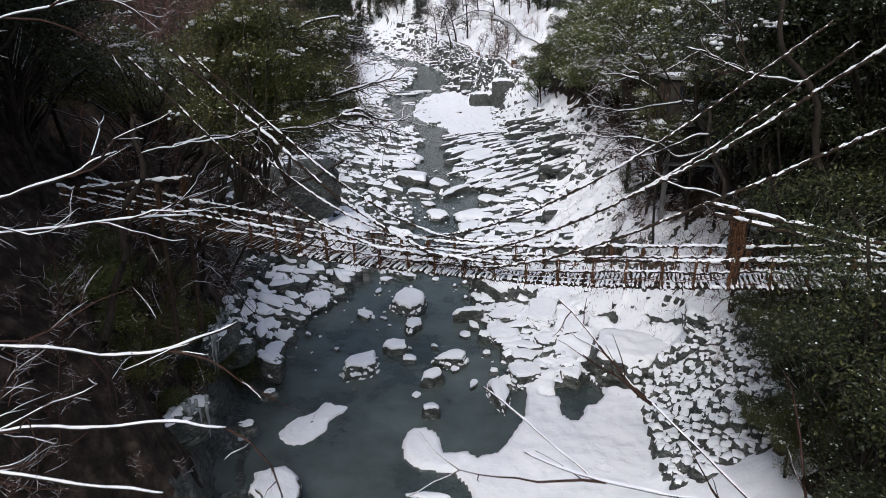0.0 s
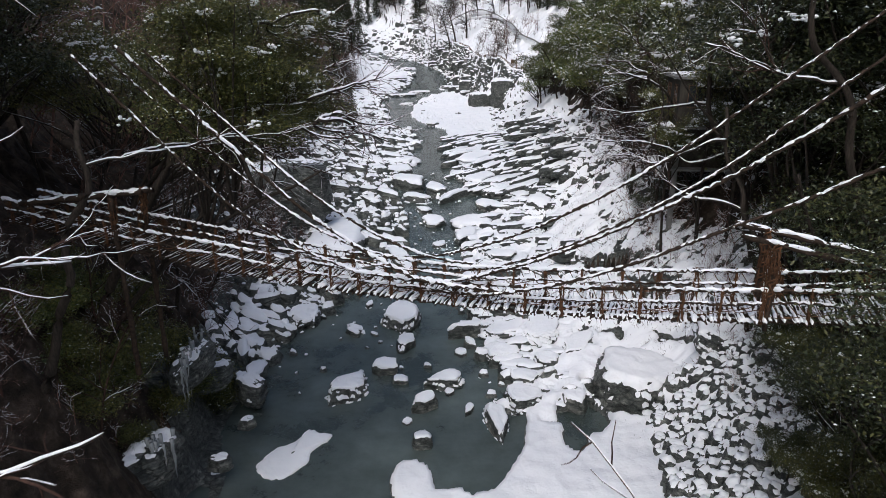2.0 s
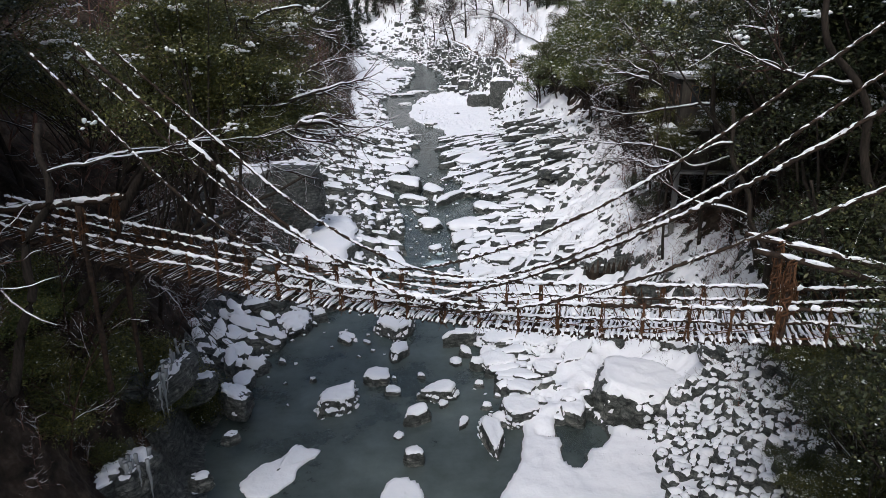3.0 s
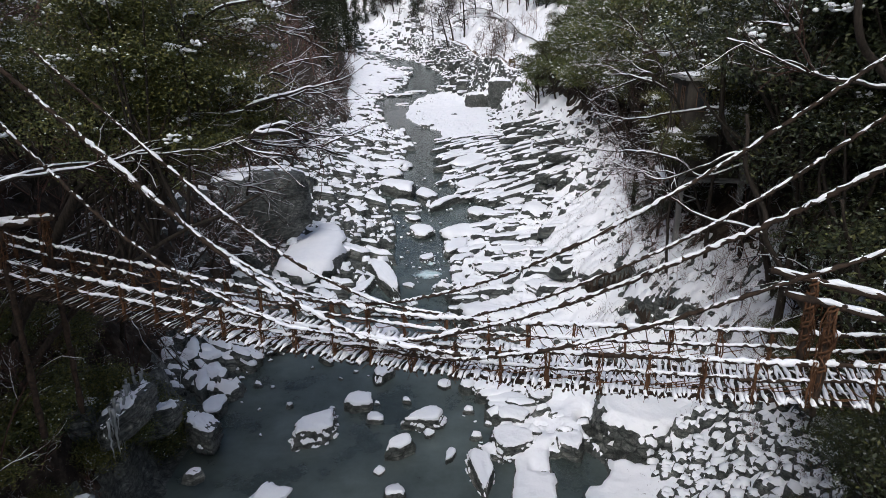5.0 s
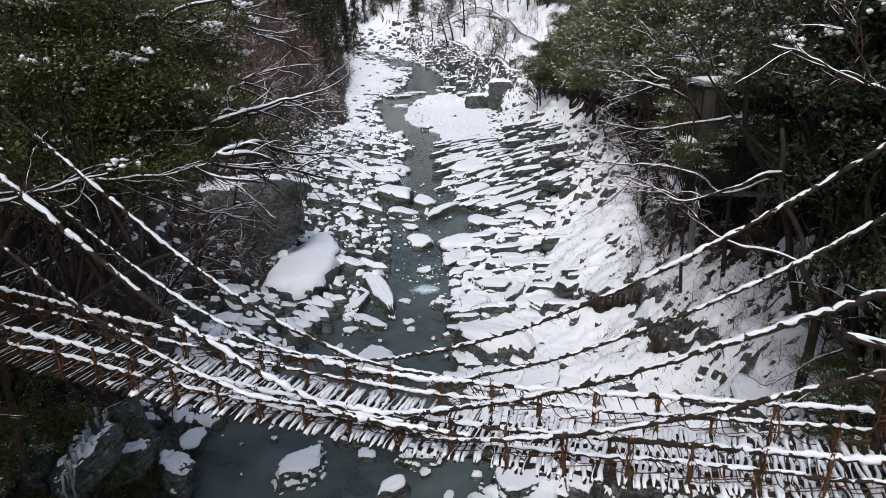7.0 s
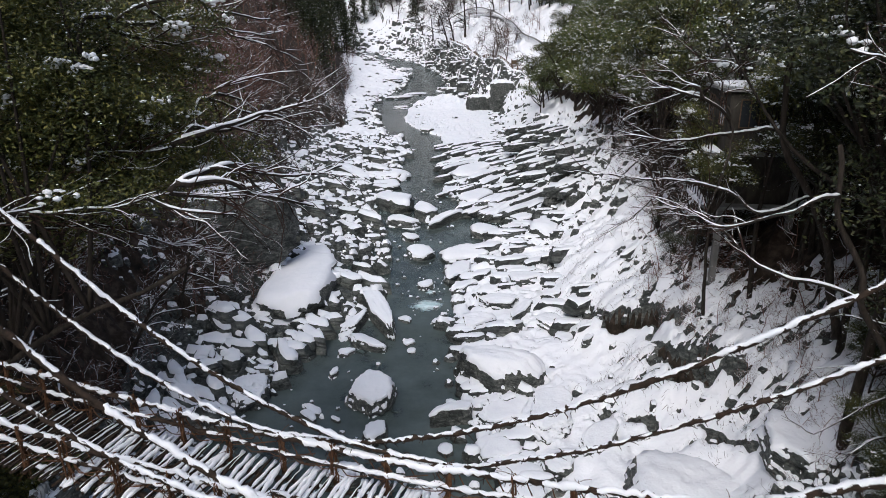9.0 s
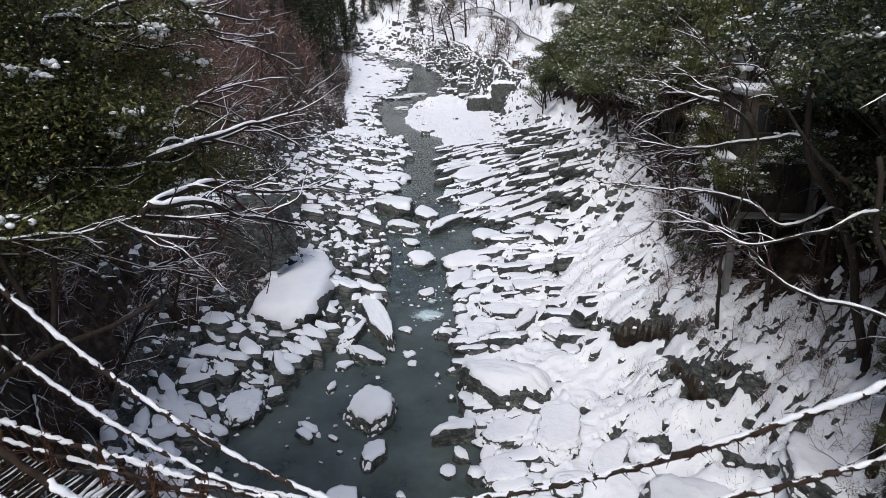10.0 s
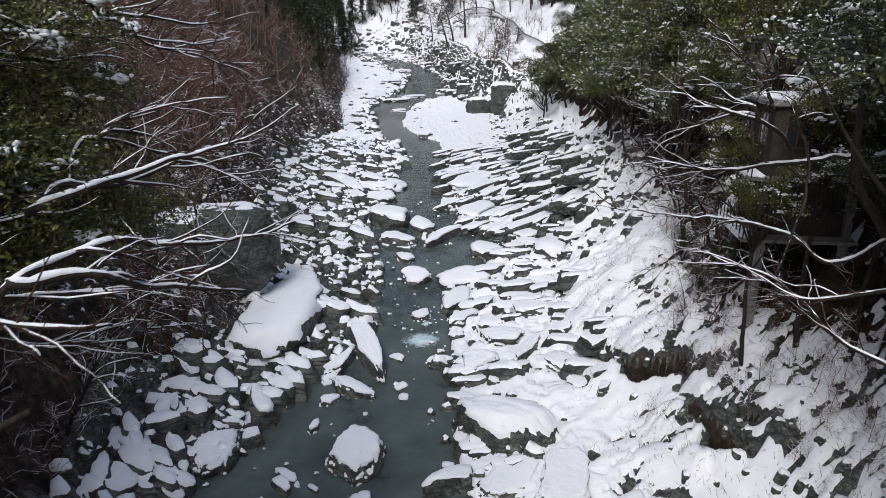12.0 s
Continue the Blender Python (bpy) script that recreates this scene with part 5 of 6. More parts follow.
far_brown = [bare_tree(350 + k, 8.5, (0.1, 0), 0.5, 9, 5, THICKET, 0.5, 0.1, -0.06, "slender leafless tree with reddish brown twigs", 0.1, light=True) for k in range(2)]
far_snowy = [bare_tree(354, 9, (0.1, 0), 0.9, 16, 9, BARK, 1.0, 0.2, 0.02, light=True)]
far_hill = [bare_tree(356 + k, 8, (0.1, 0), 0.9, 15, 8, GREY_TWIG, 0.6, 0.22, 0.0, "spreading leafless tree with brown twigs", 0.14, light=True) for k in range(2)]
firs = [conifer(380 + k, 16, 5.5) for k in range(2)]

rng = np.random.default_rng(77)


def joined(name, label, items):
    """Far trees, too many and too small to tell apart, as one object: items of (tree, x, y, yaw, scale)."""
    top = empty(name)
    tagged(top, label, "woods", kind="stuff")
    parts = {}
    for ob, x, y, yaw, scale in items:
        m = np.array(pose(x, y, ground_z(x, y), 0, 0, yaw)) * np.array([[scale, scale, scale, 1]] * 4)
        for c in ob.children:
            me = c.data
            v = np.empty(len(me.vertices) * 3)
            me.vertices.foreach_get("co", v)
            sizes = np.empty(len(me.polygons), int)
            me.polygons.foreach_get("loop_total", sizes)
            idx = np.empty(len(me.loops), int)
            me.loops.foreach_get("vertex_index", idx)
            starts = np.concatenate(([0], np.cumsum(sizes)[:-1]))
            geo = parts.setdefault((c.name.split(".")[0], me.materials[0].name), (Geo(), me.materials[0]))[0]
            base = geo.k
            geo.v.append(v.reshape(-1, 3) @ m[:3, :3].T + m[:3, 3])
            geo.k += len(me.vertices)
            for n in (3, 4):
                pick = starts[sizes == n]
                if len(pick):
                    geo.f.append(idx[pick[:, None] + np.arange(n)] + base)
    for (kind, _), (geo, mat) in parts.items():
        tagged(part({"trunk": "trunks", "crown": "crowns"}.get(kind, kind), geo, mat, top), kind="stuff")
    return top


far_items = []


def far_trees(side, y0, y1, step, d0, d1, kinds, scale):
    y = y0
    while y < y1:
        d = d0 + rng.uniform(0, step)
        while d < d1:
            yy = y + rng.uniform(-0.5, 0.5) * step
            x = float(foot_r(yy)) + d if side > 0 else float(foot_l(yy)) - d
            far_items.append((kinds[rng.integers(len(kinds))], x, yy, rng.uniform(0, 360), rng.uniform(*scale)))
            d += step * rng.uniform(0.8, 1.3)
        y += step


def wood_right(y0, y1, step, d0, d1, kinds, scale=(0.8, 1.25)):
    y = y0
    while y < y1:
        d = d0 + rng.uniform(0, step)
        while d < d1:
            yy = y + rng.uniform(-0.5, 0.5) * step
            ob = kinds[rng.integers(len(kinds))]
            planted(ob, float(foot_r(yy)) + d, yy, rng.uniform(0, 360), rng.uniform(*scale))
            d += step * rng.uniform(0.8, 1.3)
        y += step


def wood_left(y0, y1, step, d0, d1, kinds, scale=(0.8, 1.25)):
    y = y0
    while y < y1:
        d = d0 + rng.uniform(0, step)
        while d < d1:
            yy = y + rng.uniform(-0.5, 0.5) * step
            ob = kinds[rng.integers(len(kinds))]
            planted(ob, float(foot_l(yy)) - d, yy, rng.uniform(-50, 50), rng.uniform(*scale))
            d += step * rng.uniform(0.8, 1.3)
        y += step


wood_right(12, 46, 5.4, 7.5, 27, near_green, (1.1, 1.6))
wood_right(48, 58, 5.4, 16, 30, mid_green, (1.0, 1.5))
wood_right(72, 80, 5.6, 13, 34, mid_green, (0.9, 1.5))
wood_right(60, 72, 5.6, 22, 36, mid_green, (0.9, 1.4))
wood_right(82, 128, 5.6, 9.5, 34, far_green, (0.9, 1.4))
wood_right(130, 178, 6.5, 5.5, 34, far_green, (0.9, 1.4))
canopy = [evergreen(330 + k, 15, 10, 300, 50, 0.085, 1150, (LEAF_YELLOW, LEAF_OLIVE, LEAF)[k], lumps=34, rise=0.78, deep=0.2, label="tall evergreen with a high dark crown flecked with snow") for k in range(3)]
for k, (x, y, sc) in enumerate(((21.5, 47, 0.75), (25.5, 46, 0.85), (29.5, 53, 0.85), (20.5, 67, 0.8), (31, 68, 1.0), (22, 43, 1.05), (25, 41, 1.1), (22.5, 72, 0.85), (23.5, 78, 0.9), (21, 37, 1.0), (32, 51, 1.2), (33, 61, 1.2), (23, 85, 0.85), (22, 93, 0.85), (22.5, 101, 0.85))):
    planted(canopy[k % 3], x, y, 47 * k, sc)
# the first tree is added to cast shade on the bridge's left end
for x, y, sc in ((-19, 25, 1.1), (-22, 18, 1.2), (22.6, 33, 1.4), (23.5, 28, 1.45), (23.2, 38.5, 1.3)):
    planted(canopy[2], x, y, 11 * y, sc)
planted(canopy[1], 24.5, 57.0, 30, 0.6)
for x, y, yaw, sc in ((18.6, 38.5, 20, 1.5), (21.0, 43.5, 80, 1.2), (20.0, 32.5, 140, 1.45), (23.0, 53.5, 60, 0.85)):
    planted(canopy[2], x, y, yaw, sc)
bank_green = evergreen(397, 11, 8.5, 240, 120, 0.08, 900, LEAF_YELLOW, lumps=26, label="bushy dark evergreen with clumps of snow above the bank")
slim = evergreen(396, 18, 5.0, 150, 60, 0.085, 420, LEAF_OLIVE, lumps=30, rise=0.76, deep=0.17, label="slender evergreen with a high snowy crown")
for x, y, yaw, sc in ((19.6, 50.2, 0, 0.95), (22.4, 49.6, 70, 1.0), (18.2, 63.0, 130, 0.95), (21.5, 60.0, 200, 1.1), (24.5, 63.5, 20, 1.15)):
    planted(slim, x, y, yaw, sc)
for x, y, yaw, sc in ((17.2, 50.6, 40, 0.72), (17.6, 54.8, 250, 0.75), (20.6, 47.6, 300, 0.95)):
    planted(slim, x, y, yaw, sc)
for x, y, sc in ((17.8, 33.0, 0.4), (18.8, 36.0, 0.36), (17.6, 29.0, 0.45), (16.4, 26.0, 0.45), (20.0, 39.5, 0.32), (18.8, 31.0, 0.5), (14.7, 23.5, 0.36), (15.6, 21.5, 0.45), (15.2, 26.8, 0.28), (17.0, 23.5, 0.45)):
    planted(bank_green, x, y, 50 * y, sc * 1.15, -0.5)
for x, y, yaw, sc in ((-20.5, 41.0, 0, 0.95), (-21.5, 47.0, 70, 0.95), (-22.0, 53.0, 150, 0.9), (-25.0, 44.0, 210, 1.1), (-24.5, 37.0, 30, 1.1)):
    planted(canopy[1], x, y, yaw, sc)
moss_bush = [evergreen(398 + k, 2.0, 3.4, 120, 60, 0.07, 60, (LEAF_OLIVE, LEAF_LIT)[k], rise=0.32, deep=0.25, label="low mossy olive-brown bush dusted with snow") for k in range(2)]
for k in range(44):
    planted(moss_bush[0 if k % 4 else 1], -13.9 - 5.5 * rng.random() ** 1.3, rng.uniform(27, 39.5), rng.uniform(0, 360), rng.uniform(0.6, 1.1), -0.5)
for x, y, sc in ((17.4, 57.6, 0.34), (18.6, 56.2, 0.36), (17.9, 61.5, 0.36), (20.2, 55.2, 0.4)):
    planted(near_green[int(10 * y) % 3], x, y, 40 * y, sc, -0.4)
far_trees(1, 182, 380, 10, 32, 62, far_brown + far_brown + firs, (1.0, 1.6))
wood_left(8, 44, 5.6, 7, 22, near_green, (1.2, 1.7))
wood_left(14, 46, 3.6, 1.0, 6, near_brown, (0.5, 0.8))
wood_left(46, 125, 4.0, 3.8, 26, brown, (0.8, 1.3))
far_trees(-1, 128, 215, 6.0, 6.0, 34, far_brown, (0.8, 1.3))
far_trees(-1, 220, 390, 9, 2, 40, far_brown + firs + firs, (1.0, 1.6))
for k, (x, y, sc) in enumerate(((-17, 42, 1.1), (-18, 50, 1.0), (-17.5, 58, 0.9), (-17, 66, 1.0), (-19, 74, 1.0), (-20, 84, 1.0))):
    planted(snowy[k % 3], x, y, (k * 37) % 50 - 25, sc)
for k, (x, y, sc) in enumerate(((20.5, 52, 1.0), (22, 62, 1.1), (20, 36, 1.0), (22, 74, 1.1))):
    planted(snowy[k % 3], x, y, 180 + (k * 31) % 40 - 20, sc)
for k, (x, y, sc) in enumerate(((16.5, 16, 1.1), (12.6, 11, 0.9), (18.5, 23, 1.2), (13.2, 14.5, 0.85), (15.4, 21.0, 0.85), (15, 12, 1.1), (15.6, 25.0, 0.65))):
    planted(near_green[k % 3], x, y, 60 * k, sc)
tall_green = evergreen(395, 16.5, 7.0, 420, 52, 0.075, 260, LEAF, rise=0.6, deep=0.38, label="tall narrow evergreen with dark leaves flecked with snow")
planted(tall_green, 14.0, 18.0)
leaning = evergreen(390, 18, 8.8, 700, 90, 0.06, 1100, LEAF_OLIVE, (6.2, 0.5), 34, 0.74, 0.26, label="large olive-green evergreen leaning out over the gorge")
planted(leaning, -15.6, 31.0)
leaning_b = evergreen(391, 16, 9, 420, 62, 0.085, 300, LEAF, (4.5, -0.5), 12, label="dark evergreen leaning out beside the bridge")
planted(leaning_b, -25, 30)
leaning_c = evergreen(392, 18, 8.0, 950, 90, 0.06, 1200, LEAF_OLIVE, (9.3, 0.5), 50, 0.58, 0.2, label="olive-green evergreen leaning far out over the river")
planted(leaning_c, -17.6, 34.0)
planted(leaning_b, -20.0, 12.0, -10, 1.05)
for k, (x, y, sc) in enumerate(((23.5, 75, 0.9), (24, 79, 1.0))):
    planted(mid_green[k % 3], x, y, 70 * k, sc)
for k, (x, y, sc) in enumerate(((24, 92, 1.2), (24.5, 99, 1.3), (23.5, 106, 1.1))):
    planted(far_green[2], x, y, 50 * k, sc)


for x, y, sc in ((39, 188, 1.0), (37, 198, 1.1), (41, 204, 1.2), (35.5, 211, 0.9), (39, 218, 1.2), (34, 226, 1.0), (38, 232, 1.2), (33.5, 243, 1.1), (44, 212, 1.3), (42, 226, 1.3)):
    far_items.append((firs[int(x) % 2] if int(y) % 3 else far_green[1], x, y, 31 * y, sc))
for k in range(70):
    far_items.append(((far_brown + firs)[int(rng.integers(4))], rng.uniform(-110, 40), rng.uniform(392, 440), rng.uniform(0, 360), rng.uniform(1.3, 2.0)))
for x, y, sc in ((-44, 335, 1.3), (-46.5, 346, 1.4), (-43, 352, 1.2), (-48.5, 326, 1.3), (-36, 384, 1.2), (-33, 390, 1.4), (-29, 386, 1.2), (-14, 368, 1.1), (-12, 372, 1.3), (-45, 378, 1.3), (-50, 372, 1.2)):
    far_items.append((firs[0], x, y, 20 * x, sc))
for x, y, sc in ((10.5, 293, 2.3), (3.5, 291, 1.9), (6, 300, 2.1), (-3, 322, 1.7), (-8, 340, 1.6), (-1, 345, 1.8), (27, 279, 1.5), (31, 250, 1.5), (22, 292, 1.5), (16, 312, 1.7), (33, 262, 1.6), (-22, 372, 1.3), (-42, 368, 1.2), (36, 235, 1.1), (-25, 380, 1.5), (20, 330, 1.8)):
    far_items.append((far_snowy[0], x, y, 37 * y, sc))
for x, y, sc in ((15, 209, 0.6), (19, 207, 0.8), (19, 225, 0.9), (19, 253, 1.0), (21, 210, 0.7), (18, 274, 1.0), (17, 216, 0.8), (22, 226, 0.9), (20, 240, 0.9), (14, 226, 0.6), (24, 246, 0.9), (16, 262, 0.8), (11, 300, 0.8), (20, 285, 0.9)):
    for q in range(2):
        far_items.append((far_hill[q], x + rng.uniform(-2, 2), y + rng.uniform(-3, 3), rng.uniform(0, 360), sc * rng.uniform(0.7, 1.1)))
for k in range(44):
    y = rng.uniform(225, 335)
    far_items.append(((far_brown + far_hill)[int(rng.integers(4))], float(foot_l(y)) + rng.uniform(-2, 5) * (y - 200) / 130, y, rng.uniform(0, 360), rng.uniform(0.35, 0.8)))
for k in range(26):
    y = rng.uniform(205, 330)
    far_items.append((far_brown[int(rng.integers(2))], float(foot_r(y)) + rng.uniform(10.5, 24), y, rng.uniform(0, 360), rng.uniform(0.35, 0.8)))
for k in range(34):
    far_items.append(((far_hill + far_snowy + firs)[int(rng.integers(5))], rng.uniform(-66, -12), rng.uniform(374, 398), rng.uniform(0, 360), rng.uniform(0.7, 1.3)))
for k in range(110):
    y = rng.uniform(215, 375)
    far_items.append(((far_hill + far_hill + far_snowy + firs[:1])[int(rng.integers(6))], float(foot_r(y)) + 27 + rng.uniform(0, 22) - 14 * float(smooth01((y - 320) / 30)), y, rng.uniform(0, 360), rng.uniform(0.6, 1.3)))
for ob, x, y in ((far_brown[0], -40, 150), (far_hill[0], -43, 175), (far_hill[1], -45, 182), (far_brown[1], -41, 155), (far_snowy[0], -42, 160), (firs[0], -52, 205), (firs[1], -54, 212)):
    planted(ob, x, y)
joined("far_woods", "distant brown and dark green winter woods dusted with snow", far_items)
for k in range(22):
    y = rng.uniform(64, 128)
    planted(far_green[int(rng.integers(3))], float(foot_r(y)) + float(wood_edge(y)) + rng.uniform(3, 9), y, rng.uniform(0, 360), rng.uniform(0.3, 0.5), -0.6)
far_brush = [bare_tree(374 + k, 3.0, (0.1, 0), 1.0, 7, 4, GREY_TWIG, 0.5, 0.08, 0.0, "low tangled brown bush with a little snow", 0.2, light=True) for k in range(2)]
low_brush = [bare_tree(370 + k, 2.4, (0.1, 0), 0.9, 9, 5, THICKET, 0.6, 0.03, -0.02, "low tangled brown bush with a little snow", 0.2, light=True) for k in range(2)]
brush = []
for k in range(130):
    y = rng.uniform(40, 110)
    brush.append((low_brush[k % 2], float(foot_r(y)) + float(wood_edge(y)) + rng.uniform(-1.5, 6), y, rng.uniform(0, 360), rng.uniform(0.7, 1.5)))
for k in range(26):
    y = rng.uniform(46, 110)
    planted(far_snowy[0] if k % 2 else snowy[k % 3], float(foot_r(y)) + float(wood_edge(y)) + rng.uniform(0.5, 9), y, rng.uniform(100, 260), rng.uniform(0.45, 0.9))
for k in range(170):
    y = 48 + 150 * rng.random() ** 1.4
    brush.append((low_brush[k % 2], float(foot_l(y)) - rng.uniform(0.3, 7), y, rng.uniform(0, 360), rng.uniform(0.6, 1.4)))
for k in range(70):
    y = rng.uniform(25, 39)
    brush.append((low_brush[k % 2], rng.uniform(15.8, 20.0), y, rng.uniform(0, 360), rng.uniform(0.3, 0.75)))
for k in range(120):
    y = rng.uniform(16, 40)
    brush.append((low_brush[k % 2], float(foot_l(y)) - rng.uniform(0.6, 7.0), y, rng.uniform(0, 360), rng.uniform(0.35, 0.8)))
for k in range(60):
    y = rng.uniform(62, 82)
    brush.append((low_brush[k % 2], float(foot_l(y)) - rng.uniform(-0.4, 2.5), y, rng.uniform(0, 360), rng.uniform(0.7, 1.4)))
planted(low_brush[0], 18.6, 47.0)
planted(low_brush[1], 19.2, 44.0)
for k in range(70):
    y = rng.uniform(46, 84)
    brush.append((low_brush[k % 2], float(foot_l(y)) - rng.uniform(0, 6.5), y, rng.uniform(0, 360), rng.uniform(0.8, 1.6)))
for k in range(110):
    y = rng.uniform(38, 58)
    brush.append((low_brush[k % 2], float(foot_r(y)) + rng.uniform(4.5, 10), y, rng.uniform(0, 360), rng.uniform(0.35, 0.9)))
for k in range(190):
    y = rng.uniform(105, 250)
    brush.append((far_brush[k % 2], float(foot_l(y)) - rng.uniform(0.2, 8), y, rng.uniform(0, 360), rng.uniform(0.6, 1.3)))
for k in range(50):
    y = rng.uniform(200, 330)
    brush.append((far_brush[k % 2], float(foot_r(y)) + rng.uniform(9.5, 22), y, rng.uniform(0, 360), rng.uniform(0.7, 1.5)))
planted(far_brush[0], -22.0, 98.0)
planted(far_brush[1], -22.6, 102.0)
joined("hillside_brush", "tangled brown undergrowth on both slopes dusted with snow", brush)


# ---- trees whose limbs reach out over the gorge ----
def overhanging_tree(seed, trunk, limbs, label, r=0.2, bulk=0.75, bushy=1.0, forks=1.0):
    rng = np.random.default_rng(seed)
    base = np.array(trunk[0])
    ob = empty("overhanging_tree", Matrix.Translation(base))
    tagged(ob, label, "tree")
    line = fine(np.array(trunk) - base, 0.45)
    t = np.arange(len(line)) * 0.45
    sway = np.minimum(t, 1.5) / 1.5
    line = line + np.stack([vnoise(t * 0.55, t * 0 + seed * 7, 3) * 0.34 * sway, vnoise(t * 0.6, t * 0 + seed * 7, 4) * 0.3 * sway, 0 * t], -1)
    part("trunk", tube(Geo(), line, np.linspace(r, r * 0.5, len(line)), 8, 0.2, rng), BARK, ob)
    twigs, white = Geo(), Geo()
    bones = line
    for pts, r0 in limbs:
        q = np.array(pts) - base
        if np.linalg.norm(q[-1] - line, axis=1).min() < np.linalg.norm(q[0] - line, axis=1).min():
            q = q[::-1]
        q = fine(q, 0.18)
        wide = np.pad(q, ((2, 2), (0, 0)), mode="edge")
        q = sum(wide[j:j + len(q)] for j in range(5)) / 5
        ahead = q[min(6, len(q) - 1)] - q[0]
        ahead = ahead / np.linalg.norm(ahead)
        # spring from the wood that lies behind the limb, in one easy bend
        away = q[0] - bones
        far = np.linalg.norm(away, axis=1)
        root = bones[np.argmin(far * (1.9 - (away @ ahead) / (far + 1e-6)))]
        span = np.linalg.norm(q[0] - root)
        joint = 0
        if span > 0.2:
            u = np.linspace(0, 1, max(int(span / 0.18), 3))[:-1, None]
            out = (q[0] - root) * 0.8 + (0, 0, 0.25 * span)
            join = (2 * u ** 3 - 3 * u ** 2 + 1) * root + (u ** 3 - 2 * u ** 2 + u) * out + (3 * u ** 2 - 2 * u ** 3) * q[0] + (u ** 3 - u ** 2) * ahead * span * 0.9
            q = np.vstack([join, q])
            joint = len(join)
        t = np.arange(len(q)) * 0.18
        q = q + np.stack([vnoise(t * 1.1, t * 0 + r0 * 99 + len(bones), j) for j in range(3)], -1) * min(0.09, 1.2 * r0) + np.stack([vnoise(t * 2.7, t * 0 + r0 * 57 + len(bones), j + 4) for j in range(3)], -1) * min(0.04, 0.5 * r0)
        bones = np.vstack([bones, q])
        rr = bulk * r0 * np.concatenate([np.linspace(0.9, 0.8, joint), np.linspace(0.8, 0.28, len(q) - joint)])
        limb = part("limb", tube(Geo(), q, rr, 7, 0.15, rng), BARK, ob)
        cap = Geo()
        snow_ridge(cap, q, rr * 1.1, rng, 0.03)
        part("snow", cap, SNOW, limb, "thick snow along the limb")
        L = np.linalg.norm(q[-1] - q[0])
        for _ in range(int(forks * (2 + L * 0.5))):
            m = rng.integers(max(joint, len(q) // 3), len(q) - 1)
            d = q[m + 1] - q[m]
            d = d / np.linalg.norm(d) + rng.normal(0, 0.55, 3) * (1, 1, 0.6)
            tw = branch_line(rng, q[m], d, rng.uniform(1.0, 2.6), 0.14, -0.02, 9)
            tr = np.linspace(min(rr[m] * 0.7, 0.05), 0.012, 10)
            tube(twigs, tw, tr, 5)
            snow_ridge(white, tw, tr * 1.15, rng, 0.02)
        for _ in range(int(bushy * (4 + L * 1.3))):
            m = rng.integers(max(joint, len(q) // 4), len(q))
            d = q[m] - q[m - 1]
            d = d / np.linalg.norm(d) + rng.normal(0, 0.5, 3) * (1, 1, 0.7)
            tw = branch_line(rng, q[m], d, rng.uniform(0.8, 2.2), 0.16, 0.0, 7)
            tr = np.linspace(0.025, 0.007, 8)
            tube(twigs, tw, tr, 4)
            if rng.random() < 0.5:
                snow_ridge(white, tw, tr, rng, 0.014)
            for _ in range(4):
                m2 = rng.integers(1, 8)
                d3 = tw[m2] - tw[m2 - 1]
                d3 = d3 / np.linalg.norm(d3) + rng.normal(0, 0.55, 3)
                t3 = branch_line(rng, tw[m2], d3, rng.uniform(0.3, 0.9), 0.15, 0, 4)
                tube(twigs, t3, np.linspace(0.011, 0.004, 5), 3)
                if rng.random() < 0.35:
                    snow_ridge(white, t3, np.full(5, 0.007), rng, 0.009)
    tagged(part("crown", twigs, TWIG, ob, "fine bare twigs"), kind="stuff")
    tagged(part("snow", white, SNOW, ob, "snow lying on the twigs"), kind="stuff")
    return ob


overhanging_tree(1, [(-13.0, 9.0, 9.0), (-11.5, 9.2, 15.0), (-11.0, 9.4, 19.0), (-11.0, 9.4, 23.0)], [
    ([(-10.0, 9.5, 18.8), (-7.5, 10.7, 19.3), (-5.7, 11.8, 19.9)], 0.075),
    ([(-9.8, 10.2, 18.5), (-7.8, 11.0, 18.6), (-6.2, 11.6, 18.7), (-4.8, 12.2, 18.7)], 0.06),
    ([(-9.5, 9.0, 17.4), (-6.8, 9.05, 17.4), (-5.0, 9.1, 17.2), (-3.1, 9.2, 17.7)], 0.06),
    ([(-9.0, 7.8, 16.4), (-6.1, 7.6, 16.1), (-3.8, 7.5, 15.9)], 0.06),
    ([(-8.5, 8.2, 16.2), (-6.0, 8.2, 16.5), (-3.0, 8.1, 16.6)], 0.05),
    ([(-10.4, 10.5, 20.6), (-8.2, 12.0, 22.0), (-6.0, 14.0, 23.0)], 0.06)],
    "leafless tree leaning over the gorge, limbs lined with snow", bushy=0.45, forks=0.15)
